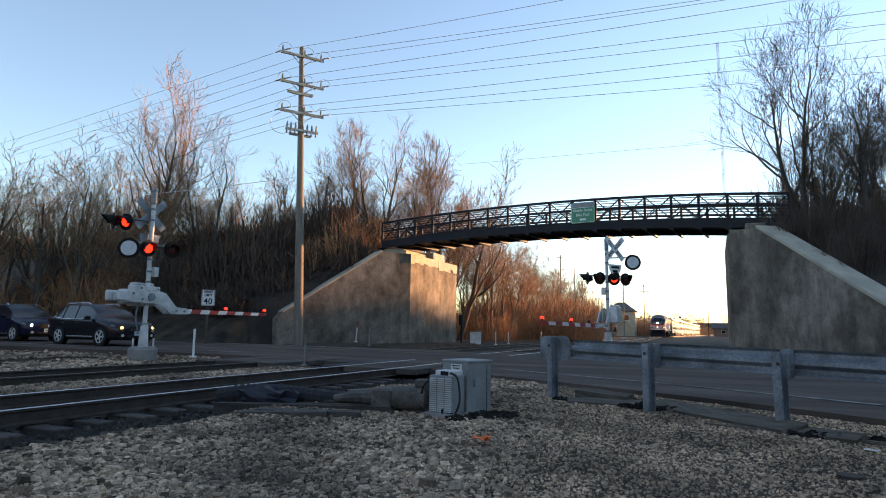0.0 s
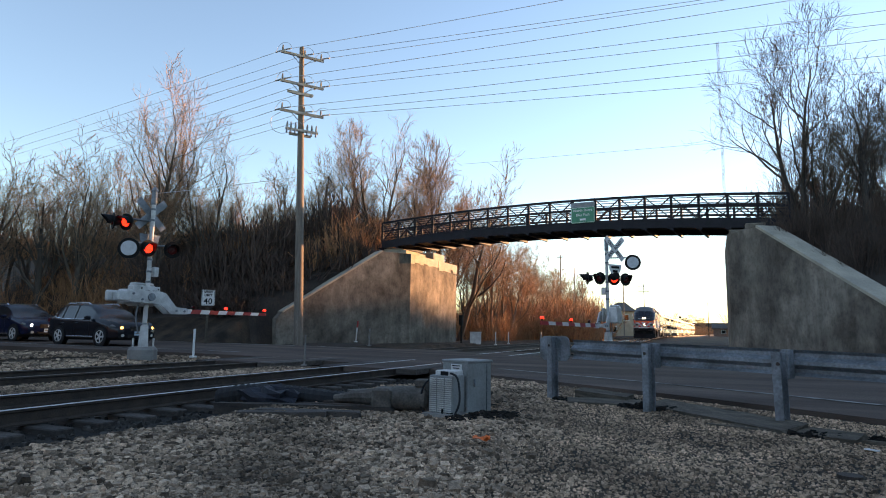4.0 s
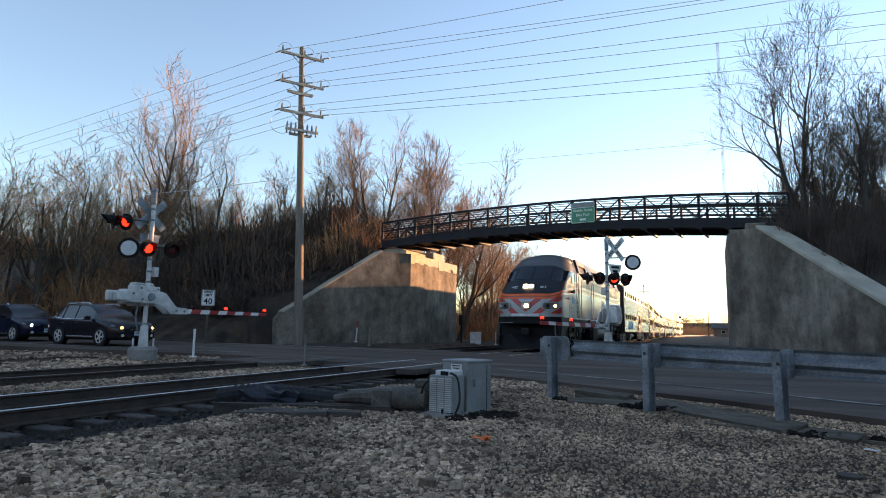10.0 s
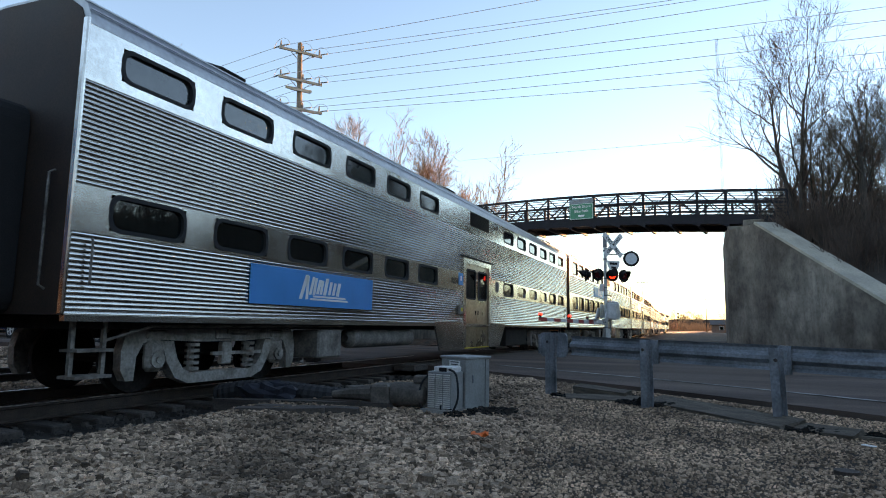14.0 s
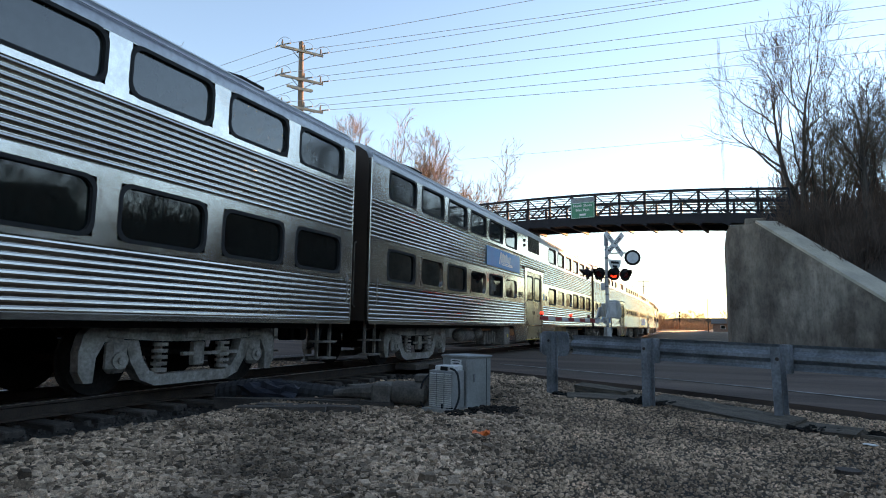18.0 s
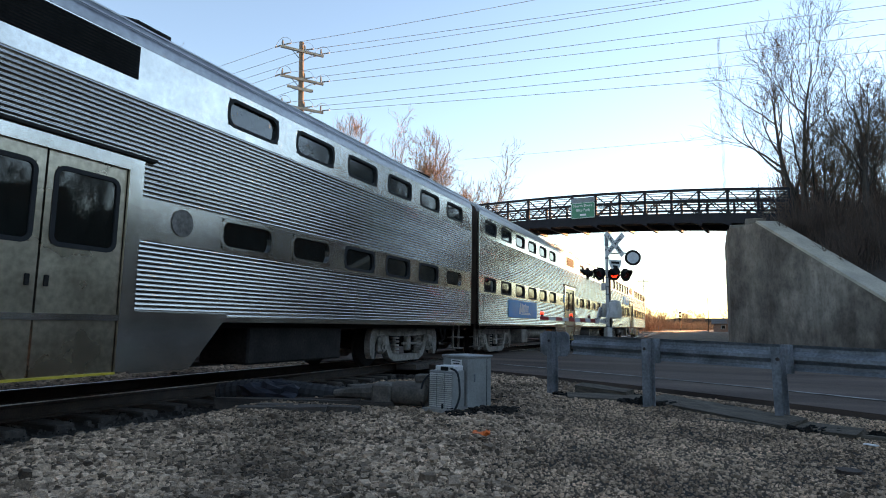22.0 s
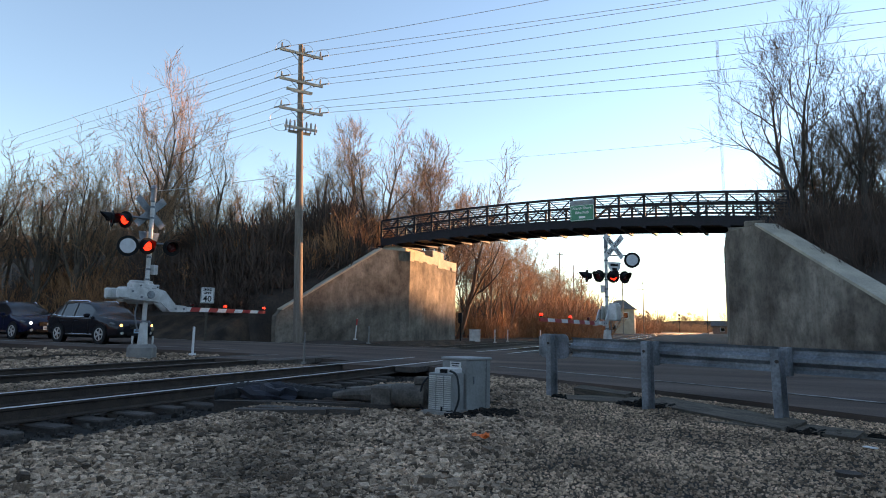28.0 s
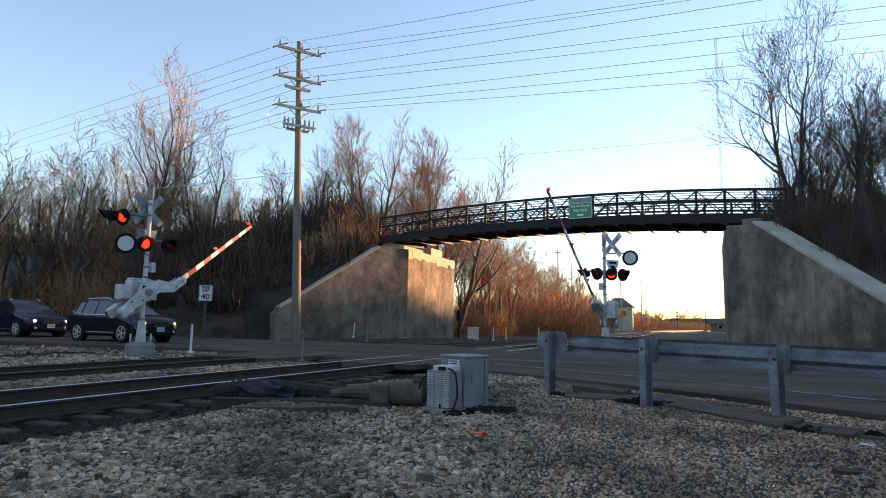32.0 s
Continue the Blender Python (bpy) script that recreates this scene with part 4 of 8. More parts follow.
timber("weathered grey plank lying on gravel under the guardrail", (-0.85, 10.0, -0.10), (0.8, 7.95, -0.075), 0.36, 0.05, 12)
timber("cracked weathered plank on the gravel", (0.2, 8.45, -0.13), (1.35, 7.62, -0.085), 0.26, 0.05, 10)
timber("thin grey board on the gravel", (-0.1, 8.2, -0.13), (1.9, 7.5, -0.12), 0.07, 0.05)
timber("short broken timber beside a guardrail post", (-2.05, 10.25, -0.02), (-1.2, 9.85, -0.05), 0.22, 0.12, 8)
timber("splintered grey board on gravel", (-2.1, 9.6, -0.1), (-0.75, 9.75, -0.1), 0.26, 0.06, 10)
for x0, y0, x1, y1 in ((-5.35, 6.0, -4.35, 6.42), (-5.3, 6.3, -4.0, 6.62), (-6.2, 6.55, -3.9, 7.3)):
    timber("dark tie end beside the switch machine", (x0, y0, -0.13), (x1, y1, -0.12), 0.16, 0.14, 0, "tie")
lit = thing("orange_scrap", "crumpled bright orange scrap on the gravel", "litter", pose(-2.09, 5.72, -0.085, 0, 0, 20))
vs = []
for j in range(4):
    for i in range(6):
        vs.append((0.034 * (i - 2.5), 0.034 * (j - 1.5), 0.02 + 0.05 * noise.noise((i * 0.9, j * 0.9, 2))))
me = Geo().add(vs + [(x, y, z - 0.004) for x, y, z in vs], [(j * 6 + i, j * 6 + i + 1, j * 6 + i + 7, j * 6 + i + 6) for j in range(3) for i in range(5)] + [(24 + j * 6 + i + 6, 24 + j * 6 + i + 7, 24 + j * 6 + i + 1, 24 + j * 6 + i) for j in range(3) for i in range(5)])
part("scrap", me, M["orange"], lit)
for x, y, s in ((1.35, 7.2, 0.1), (0.1, 9.2, 0.07), (-1.6, 10.6, 0.12)):
    pl = thing("paper_scrap", "flattened pale paper scrap on the gravel", "litter", pose(x, y, -0.12, 4, 6, x * 50))
    part("sheet", Geo().box((0, 0, 0), (s * 1.6, s, 0.012), bevel=0.003), M["white"], pl)
mw = thing("metal_cover", "round dark utility cover in the gravel", "cover", pose(0.93, 5.8, -0.13))
part("lid", Geo().disc((0, 0, 0), 0.09, 0.04, (0, 0, 1), 18), M["rail"], mw)


def marker_post(label, x, y, z, h, material, tip=None, lean=0, w=0.05):
    th = thing("marker_post", label, "post", pose(x, y, z, lean * 0.4, lean, 0), "marker posts")
    part("shaft", Geo().box((0, 0, h / 2), (w, w * 1.6, h), bevel=0.01), material, th)
    part("foot", Geo().box((0, 0, 0.03), (w * 3.4, w * 3.4, 0.06), bevel=0.01), material, th)
    if tip:
        part("band", Geo().box((0, 0, h - 0.2), (w + 0.008, w * 1.6 + 0.008, 0.38)), tip, th, "red upper part")
    return th


marker_post("white delineator post at the road's edge", -15.4, 15.05, -0.06, 0.92, M["white"])
marker_post("thin grey marker post near the rails", -10.35, 14.11, -0.1, 0.86, M["slab"], w=0.035)
marker_post("leaning white post with a red top", -19.3, 31.2, 0.15, 1.25, M["white"], M["red_paint"], 7)
marker_post("white post in front of the abutment", -17.2, 29.2, 0.0, 0.95, M["slab"], w=0.06)

sp = thing("speed_sign", "white speed limit sign on a wooden post", "sign", Matrix.Translation((-22.4, 22.6, 0.12)) @ Matrix.Rotation(radians(42), 4, "Z"))
part("post", Geo().box((0, 0.05, 0.85), (0.1, 0.1, 1.75)), M["plank"], sp)
part("plate", Geo().prism(round_rect(0, 2.2, 0.61, 0.76, 0.04), "y", -0.02, 0.0), M["white"], sp)
part("border", Geo().add(*(lambda r: ([(q[1], q[0], q[2]) for q in r.v], r.f))(ring(0, 2.2, 0.57, 0.72, 0.03, 0.016, -0.024, -0.019))), M["black"], sp)
for text, z, s in (("SPEED", 2.42, 0.15), ("LIMIT", 2.27, 0.15), ("40", 1.9, 0.4)):
    lettering(text, s, M["black"], sp, pose(0, -0.022, z, 90, 0, 0), "lettering", 0.006)

# ---- power line ----
POLE = Vector((-19.81, 26.4, 0.2))
pole = thing("utility_pole", "tall weathered wooden utility pole with three crossarms", "utility pole", Matrix.Translation(POLE))
LEAN = Vector((-0.42, -0.33, 16.2)) / 16.2


def up_pole(z):
    """The pole's middle at height z over the ground line."""
    return LEAN * (z - POLE.z)


part("shaft", Geo().tube([LEAN * -1.0, LEAN * 7, LEAN * 16.1], [0.25, 0.2, 0.125], 14), M["pole_wood"], pole, smooth=40)
ARM = Vector((0.585, 0.811, 0)).normalized()
OUT = Vector((ARM.y, -ARM.x, 0))  # square to the arms
ARM_Z = (15.72, 14.1, 12.47)


def crossarm(z, half, off, label):
    c = up_pole(z) + OUT * off
    return part("crossarm", Geo().beam(c - ARM * half, c + ARM * half, 0.1, 0.13), M["pale_arm"], pole, label)


def string(a, way, n=10):
    """A strain insulator: a row of small discs from a along way."""
    way = way.normalized()
    pts = [a + way * (0.08 + 0.05 * k) for k in range(n)]
    part("insulator", Geo().tube(pts, [0.05 if k % 2 else 0.02 for k in range(n)], 9), M["slab"], pole)


# where each wire is tied, and the point in the distance that it runs to
TIES = (-1.1, 0.12, 1.05)
RIGHT_ENDS = (((-5.66, 25.6), (-0.01, 27.9), (1.04, 28.3)), ((3.36, 26.2), (6.93, 28.5), (7.2, 29.8)), ((6.6, 27.5), (7.0, 29.2), (7.4, 31.1)))
LEFT_ENDS = (((-53.8, 30.2), (-56.5, 31.8), (-58.9, 33.2)), ((-51.3, 31.0), (-52.2, 32.9), (-51.6, 33.2)), ((-48.5, 31.5), (-47.8, 32.2), (-51.4, 33.7)))
spans = []
for z, rights, lefts in zip(ARM_Z, RIGHT_ENDS, LEFT_ENDS):
    crossarm(z, 1.2, 0.17, "pale weathered crossarm")
    for y, re, le in zip(TIES, rights, lefts):
        base = up_pole(z) + ARM * y + OUT * 0.17 + Vector((0, 0, 0.09))
        for e in (re, le):
            way = (Vector((e[0], e[1], z + 0.1)) - (POLE + base)).normalized()
            string(base, way)
            a = POLE + base + way * 0.6
            spans.append((a, a + (Vector((e[0], e[1], z + 0.1)) - a) * (1.9 if e is re else 1.25)))
        jump = [base + Vector((-0.55, 0.1, 0.02)), base + Vector((-0.3, 0.05, 0.32)), base + Vector((0.1, 0, 0.42)), base + Vector((0.45, 0, 0.26)), base + Vector((0.6, 0, 0.02))]
        part("jumper_wire", Geo().tube(smooth_line(jump, 0.1), 0.012, 5), M["wire"], pole)
        part("insulator", Geo().tube([base - Vector((0, 0, 0.05)), base + Vector((0, 0, 0.1)), base + Vector((0, 0, 0.3))], [0.03, 0.055, 0.03], 8), M["slab"], pole)
    for q in (-1, 1):
        part("brace", Geo().beam(up_pole(z - 0.02) + ARM * 0.62 * q + OUT * 0.17, up_pole(z - 0.6) + OUT * 0.16, 0.03, 0.03), M["galv"], pole)
crossarm(13.72, 0.72, -0.17, "short weathered crossarm")
crossarm(13.55, 0.55, 0.17, "short weathered crossarm")
crossarm(11.5, 0.9, 0.17, "lower crossarm")
crossarm(11.35, 0.6, -0.17, "lower crossarm")
for y in (-0.8, -0.6, -0.35, 0.3, 0.55, 0.8):
    b = up_pole(11.56) + ARM * y + OUT * 0.17
    part("insulator", Geo().tube([b, b + Vector((0, 0, 0.14)), b + Vector((0, 0, 0.34))], [0.045, 0.06, 0.03], 8), M["galv"], pole)
    part("cutout", Geo().tube([b + Vector((0.05, -0.1, -0.3)), b + Vector((0, 0, 0.05))], [0.05, 0.035], 8), M["galv"], pole)
c = up_pole(12.4) - ARM * 1.1
part("loop_cable", Geo().tube(smooth_line([c, c + Vector((-0.45, -0.2, -0.35)), c + Vector((-0.35, -0.2, -0.95)), c + Vector((0.1, 0.0, -1.2)), c + Vector((0.5, 0.4, -1.0))], 0.12), 0.014, 5), M["wire"], pole)


def overhead(name, label, a, b, sag, r=0.011):
    th = thing(name, label, "wire", None, "overhead wires")
    pts = []
    for k in range(25):
        t = k / 24
        pts.append(Vector(a).lerp(Vector(b), t) - Vector((0, 0, 4 * sag * t * (1 - t))))
    part("strand", Geo().tube(pts, r, 5, False), M["wire"], th)
    return th


for a, b in spans:
    overhead("power_line", "thin overhead power line from the utility pole", a, b, 0.12, 0.013)
a = POLE + up_pole(9.0)
overhead("service_cable", "sagging dark cable along the wood's edge", a, (-48.0, 27.1, 9.6), 0.25, 0.016)
overhead("guy_cable", "thin cable crossing high behind the footbridge", (-19.2, 47.8, 15.2), (12.5, 45.5, 14.0), 0.0, 0.012)

# ---- waiting cars ----
M["car_grey"] = mat("dark_metallic_paint", (0.012, 0.013, 0.017), 0.2, 0.0, vary=0.15, scale=3, fine=200, bump=0.0, spec=0.3)
M["car_blue"] = mat("dark_blue_paint", (0.004, 0.009, 0.03), 0.2, 0.0, vary=0.15, scale=3, fine=200, bump=0.0, spec=0.3)
M["chrome"] = mat("bright_chrome", (0.7, 0.7, 0.7), 0.15, 1.0, vary=0.05, bump=0)
M["car_glass"] = mat("dark_car_glass", (0.01, 0.013, 0.016), 0.06, 0.0, vary=0.1, bump=0, spec=0.5)
M["lamp_clear"] = mat("clear_headlight_cover", (0.22, 0.22, 0.21), 0.1, 0.3, vary=0.2, scale=12, bump=0, spread=0.05)
M["lamp_warm"] = mat("lit_warm_lamp", (1.0, 0.55, 0.15), 0.2, vary=0.02, bump=0, emit=1.6)
M["lamp_white"] = mat("lit_white_lamp", (0.85, 0.9, 1.0), 0.2, vary=0.02, bump=0, emit=4.0)
M["plate_blue"] = mat("pale_blue_plate", (0.35, 0.5, 0.62), 0.4, vary=0.05, bump=0)


def suv(label, m, paint, lamp):
    """A sport utility car; nose at x = 0 pointing to +x, its length towards -x, wheels on z = 0."""
    car = thing("car", label, "car", m, "waiting cars")
    L = 4.75
    # stations: x, underside, waist, roof, half width at the waist, half width at the roof
    rows = [(0.0, 0.40, 0.62, 0.70, 0.62, 0.5), (-0.08, 0.27, 0.70, 0.82, 0.80, 0.66), (-0.3, 0.23, 0.78, 0.93, 0.89, 0.74), (-0.7, 0.22, 0.86, 1.01, 0.93, 0.78), (-1.22, 0.22, 0.98, 1.08, 0.94, 0.80),
            (-1.62, 0.22, 1.0, 1.38, 0.94, 0.72), (-2.02, 0.22, 1.01, 1.585, 0.94, 0.655), (-2.3, 0.22, 1.015, 1.64, 0.94, 0.645), (-2.78, 0.22, 1.02, 1.67, 0.94, 0.64), (-2.87, 0.22, 1.02, 1.67, 0.94, 0.64),
            (-3.62, 0.23, 1.04, 1.645, 0.94, 0.64), (-3.72, 0.23, 1.045, 1.635, 0.94, 0.64), (-4.05, 0.25, 1.07, 1.58, 0.93, 0.63), (-4.22, 0.27, 1.08, 1.52, 0.925, 0.62), (-4.5, 0.3, 1.06, 1.22, 0.9, 0.66), (-4.68, 0.36, 1.0, 1.06, 0.86, 0.68), (-4.76, 0.5, 0.88, 0.9, 0.8, 0.62)]
    vs = []
    for x, z0, zb, zr, w, wr in rows:
        zm = z0 + (zb - z0) * 0.55
        right = [(w * 0.86, z0), (w * 0.985, z0 + 0.1), (w * 1.0, zm), (w * 0.985, zb - 0.07), (w * 0.95, zb), (w * 0.945 + (wr - w * 0.945) * 0.06, zb + (zr - zb) * 0.06), (wr + 0.05, zr - (zr - zb) * 0.13), (wr - 0.06, zr - 0.01), (wr * 0.5, zr + 0.022)]
        vs += [(x, -y, z) for y, z in right] + [(x, 0.0, zr + 0.03)] + [(x, y, z) for y, z in reversed(right)]
    k = 19
    fs, mi = [], []
    for i in range(len(rows) - 1):
        xm = (rows[i][0] + rows[i + 1][0]) / 2
        for j in range(k):
            fs.append((i * k + j, i * k + (j + 1) % k, (i + 1) * k + (j + 1) % k, (i + 1) * k + j))
            side_glass = j in (5, 12) and -4.22 < xm < -1.62 and not -2.87 < xm < -2.78 and not -3.72 < xm < -3.62
            front_glass = 6 <= j <= 11 and -2.02 < xm < -1.22
            back_glass = 6 <= j <= 11 and -4.5 < xm < -4.22
            pillar = j in (5, 12) and (-2.87 < xm < -2.78 or -3.72 < xm < -3.62)
            under = j == k - 1 or j in (0, 17)
            mi.append(1 if side_glass or front_glass or back_glass else 2 if pillar or under else 0)
    fs += [tuple(range(k)), tuple((len(rows) - 1) * k + j for j in range(k - 1, -1, -1))]
    mi += [0, 0]
    me = bpy.data.meshes.new("body")
    me.from_pydata(vs, [], fs)
    for q in (paint, M["car_glass"], M["black"]):
        me.materials.append(q)
    for poly, m_ in zip(me.polygons, mi):
        poly.material_index = m_
    me.shade_smooth()
    me.set_sharp_from_angle(angle=radians(32))
    part("body", me, None, car, "painted body with dark glass all round")
    for s in (-1, 1):
        part("roof_rail", Geo().tube([(-2.2, s * 0.62, 1.63), (-2.35, s * 0.61, 1.70), (-3.7, s * 0.61, 1.69), (-3.95, s * 0.6, 1.61)], 0.02, 6), M["chrome"], car)
        part("mirror", Geo().box((-1.72, s * 1.03, 1.1), (0.16, 0.22, 0.15), bevel=0.04), paint, car)
        part("sill_trim", Geo().box((-2.33, s * 0.935, 0.34), (1.75, 0.04, 0.06), bevel=0.01), M["chrome"], car)
        part("window_trim", Geo().tube(smooth_line([(-1.62, s * 0.9, 1.03), (-2.8, s * 0.9, 1.04), (-3.7, s * 0.9, 1.065), (-4.15, s * 0.885, 1.12)], 0.2), 0.014, 6), M["chrome"], car)
        for x in (-2.72, -1.75, -3.7):
            part("door_seam", Geo().box((x, s * 0.938, 0.66), (0.012, 0.012, 0.62)), M["black"], car)
        for x in (-2.55, -3.5):
            part("door_handle", Geo().box((x, s * 0.94, 0.88), (0.18, 0.04, 0.035), bevel=0.01), paint, car)
        hl = part("headlight", Geo().box((-0.27, s * 0.72, 0.74), (0.5, 0.2, 0.12), pose(0, 0, 0, 0, 12, -s * 38), 0.04), M["lamp_clear"], car)
        part("bulb", Geo().disc((-0.06, s * 0.66, 0.72), 0.055, 0.06, (1, s * 0.5, 0), 12), lamp, hl, "lit bulb")
        part("fog_lamp", Geo().disc((-0.04, s * 0.62, 0.42), 0.06, 0.06, (1, s * 0.3, 0), 12), M["headlight_dim"], car)
        part("tail_lamp", Geo().box((-4.62, s * 0.78, 0.98), (0.16, 0.2, 0.22), bevel=0.03), M["red_dark"], car)
        for x in (-0.95, -3.72):
            part("wheel_arch", Geo().disc((x, s * 0.86, 0.37), 0.42, 0.2, (0, 1, 0), 24), M["black"], car)
            wh = part("wheel", Geo().tube([(x, s * 0.74, 0.36), (x, s * 0.76, 0.36), (x, s * 0.94, 0.36), (x, s * 0.965, 0.36)], [0.33, 0.36, 0.36, 0.33], 26), M["rubber"], car, smooth=40)
            part("rim", Geo().disc((x, s * 0.955, 0.36), 0.245, 0.03, (0, 1, 0), 24), M["black"], wh)
            g = Geo().disc((x, s * 0.975, 0.36), 0.055, 0.03, (0, 1, 0), 12)
            for q in range(5):
                a = 2 * math.pi * q / 5
                g.beam((x, s * 0.975, 0.36), (x + 0.235 * math.cos(a), s * 0.975, 0.36 + 0.235 * math.sin(a)), 0.065, 0.025, (0, 1, 0))
            part("spokes", g, M["alu"], wh, "silver spokes")
            rg = ring(x, 0.36, 0.5, 0.5, 0.25, 0.025, 0, 0.03)
            rg.v = [(q[1], s * (0.96 + q[0]), q[2]) for q in rg.v]
            part("rim_edge", rg, M["alu"], wh)
    gl = part("grille", Geo().box((-0.03, 0, 0.68), (0.08, 0.7, 0.2), bevel=0.02), M["black"], car)
    for k in range(4):
        part("grille_bar", Geo().box((0.015, 0, 0.61 + 0.047 * k), (0.02, 0.68, 0.012)), M["chrome"], gl)
    part("lower_intake", Geo().box((-0.03, 0, 0.38), (0.1, 0.9, 0.14), bevel=0.02), M["black"], car)
    part("number_plate", Geo().box((0.02, 0, 0.5), (0.012, 0.32, 0.16)), M["plate_blue"], car, "pale blue plate")
    part("plate_bar", Geo().box((0.029, 0, 0.5), (0.006, 0.24, 0.06)), M["slab"], car)
    part("wiper", Geo().beam((-1.25, -0.5, 1.11), (-1.5, 0.2, 1.29), 0.015, 0.015), M["black"], car)
    return car


car_1 = suv("dark grey sport utility car waiting at the gate", pose(-20.95, 17.55, 0.12, 0, 0, -4.5), M["car_grey"], M["lamp_warm"])
car_2 = suv("dark blue sport utility car waiting second at the gate", pose(-27.25, 18.1, 0.15, 0, 0, -5.5), M["car_blue"], M["lamp_white"])


# ---- the train ----
def gradient_paint():
    """The body paint that fades from silver behind the cab to deep blue."""
    m = mat("silver_to_blue_paint", (0.5, 0.5, 0.5), 0.15, 0.0, vary=0.08, scale=1.5, bump=0.0, spec=0.5, spread=0.05)
    n, l = m.node_tree.nodes, m.node_tree.links
    tc, sep, mr, ramp = n.new("ShaderNodeTexCoord"), n.new("ShaderNodeSeparateXYZ"), n.new("ShaderNodeMapRange"), n.new("ShaderNodeValToRGB")
    l.new(tc.outputs["Object"], sep.inputs[0])
    l.new(sep.outputs[1], mr.inputs[0])
    mr.inputs[1].default_value, mr.inputs[2].default_value = 4.4, 9.0
    r = ramp.color_ramp
    r.elements[0].color, r.elements[1].color = (0.36, 0.36, 0.355, 1), (0.002, 0.105, 0.33, 1)
    e = r.elements.new(0.4)
    e.color = (0.02, 0.19, 0.46, 1)
    l.new(mr.outputs[0], ramp.inputs[0])
    l.new(ramp.outputs[0], n["Principled BSDF"].inputs["Base Color"])
    return m


M["loco_blue"] = gradient_paint()


def side_emblem(parent, x, y0, z0, w, h, material):
    """The operator's mark as plain slanted bars over a double underline."""
    label = "white slanted emblem bar" if material is M["white"] else "blue slanted emblem bar"
    bars = ((0.0, 0.06, 0.12, 0.0, 1.0), (0.125, 0.05, 0.02, 0.0, 0.97), (0.19, 0.05, 0.07, 0.2, 0.95), (0.265, 0.05, 0.05, 0.2, 0.92), (0.335, 0.055, 0.06, 0.24, 0.86),
            (0.41, 0.05, 0.04, 0.24, 0.84), (0.48, 0.065, 0.06, 0.22, 0.95), (0.585, 0.055, 0.05, 0.24, 0.82), (0.675, 0.055, 0.05, 0.24, 0.79), (0.765, 0.065, 0.05, 0.22, 0.8))
    for u, t, lean, q0, q1 in bars:
        pts = [(u, q0), (u + t, q0), (u + t + lean, q1), (u + lean, q1)]
        part("emblem_bar", Geo().prism([(y0 + p * w, z0 + q * h) for p, q in pts], "x", x, x + 0.004), material, parent, label)
    for u0, u1, v in ((0.28, 1.0, 0.1), (0.22, 1.06, -0.02)):
        part("emblem_underline", Geo().prism([(y0 + u0 * w, z0 + v * h), (y0 + u1 * w, z0 + v * h), (y0 + (u1 - 0.02) * w, z0 + (v + 0.08) * h), (y0 + u0 * w, z0 + (v + 0.08) * h)], "x", x, x + 0.004), material, parent)


def flute(x, z0, z1, pitch, depth, back):
    """Outline of a fluted sheet: rounded ridges parted by narrow deep grooves."""
    out = [(x - back, z0), (x - depth, z0)]
    n = max(1, round((z1 - z0) / pitch))
    for k in range(n):
        a, h = z0 + (z1 - z0) * k / n, (z1 - z0) / n
        out += [(x - depth, a + 0.15 * h), (x - 0.4 * depth, a + 0.2 * h), (x - 0.12 * depth, a + 0.34 * h), (x, a + 0.57 * h), (x - 0.12 * depth, a + 0.8 * h), (x - 0.4 * depth, a + 0.94 * h), (x - depth, a + h)]
    return out + [(x - back, z1)]


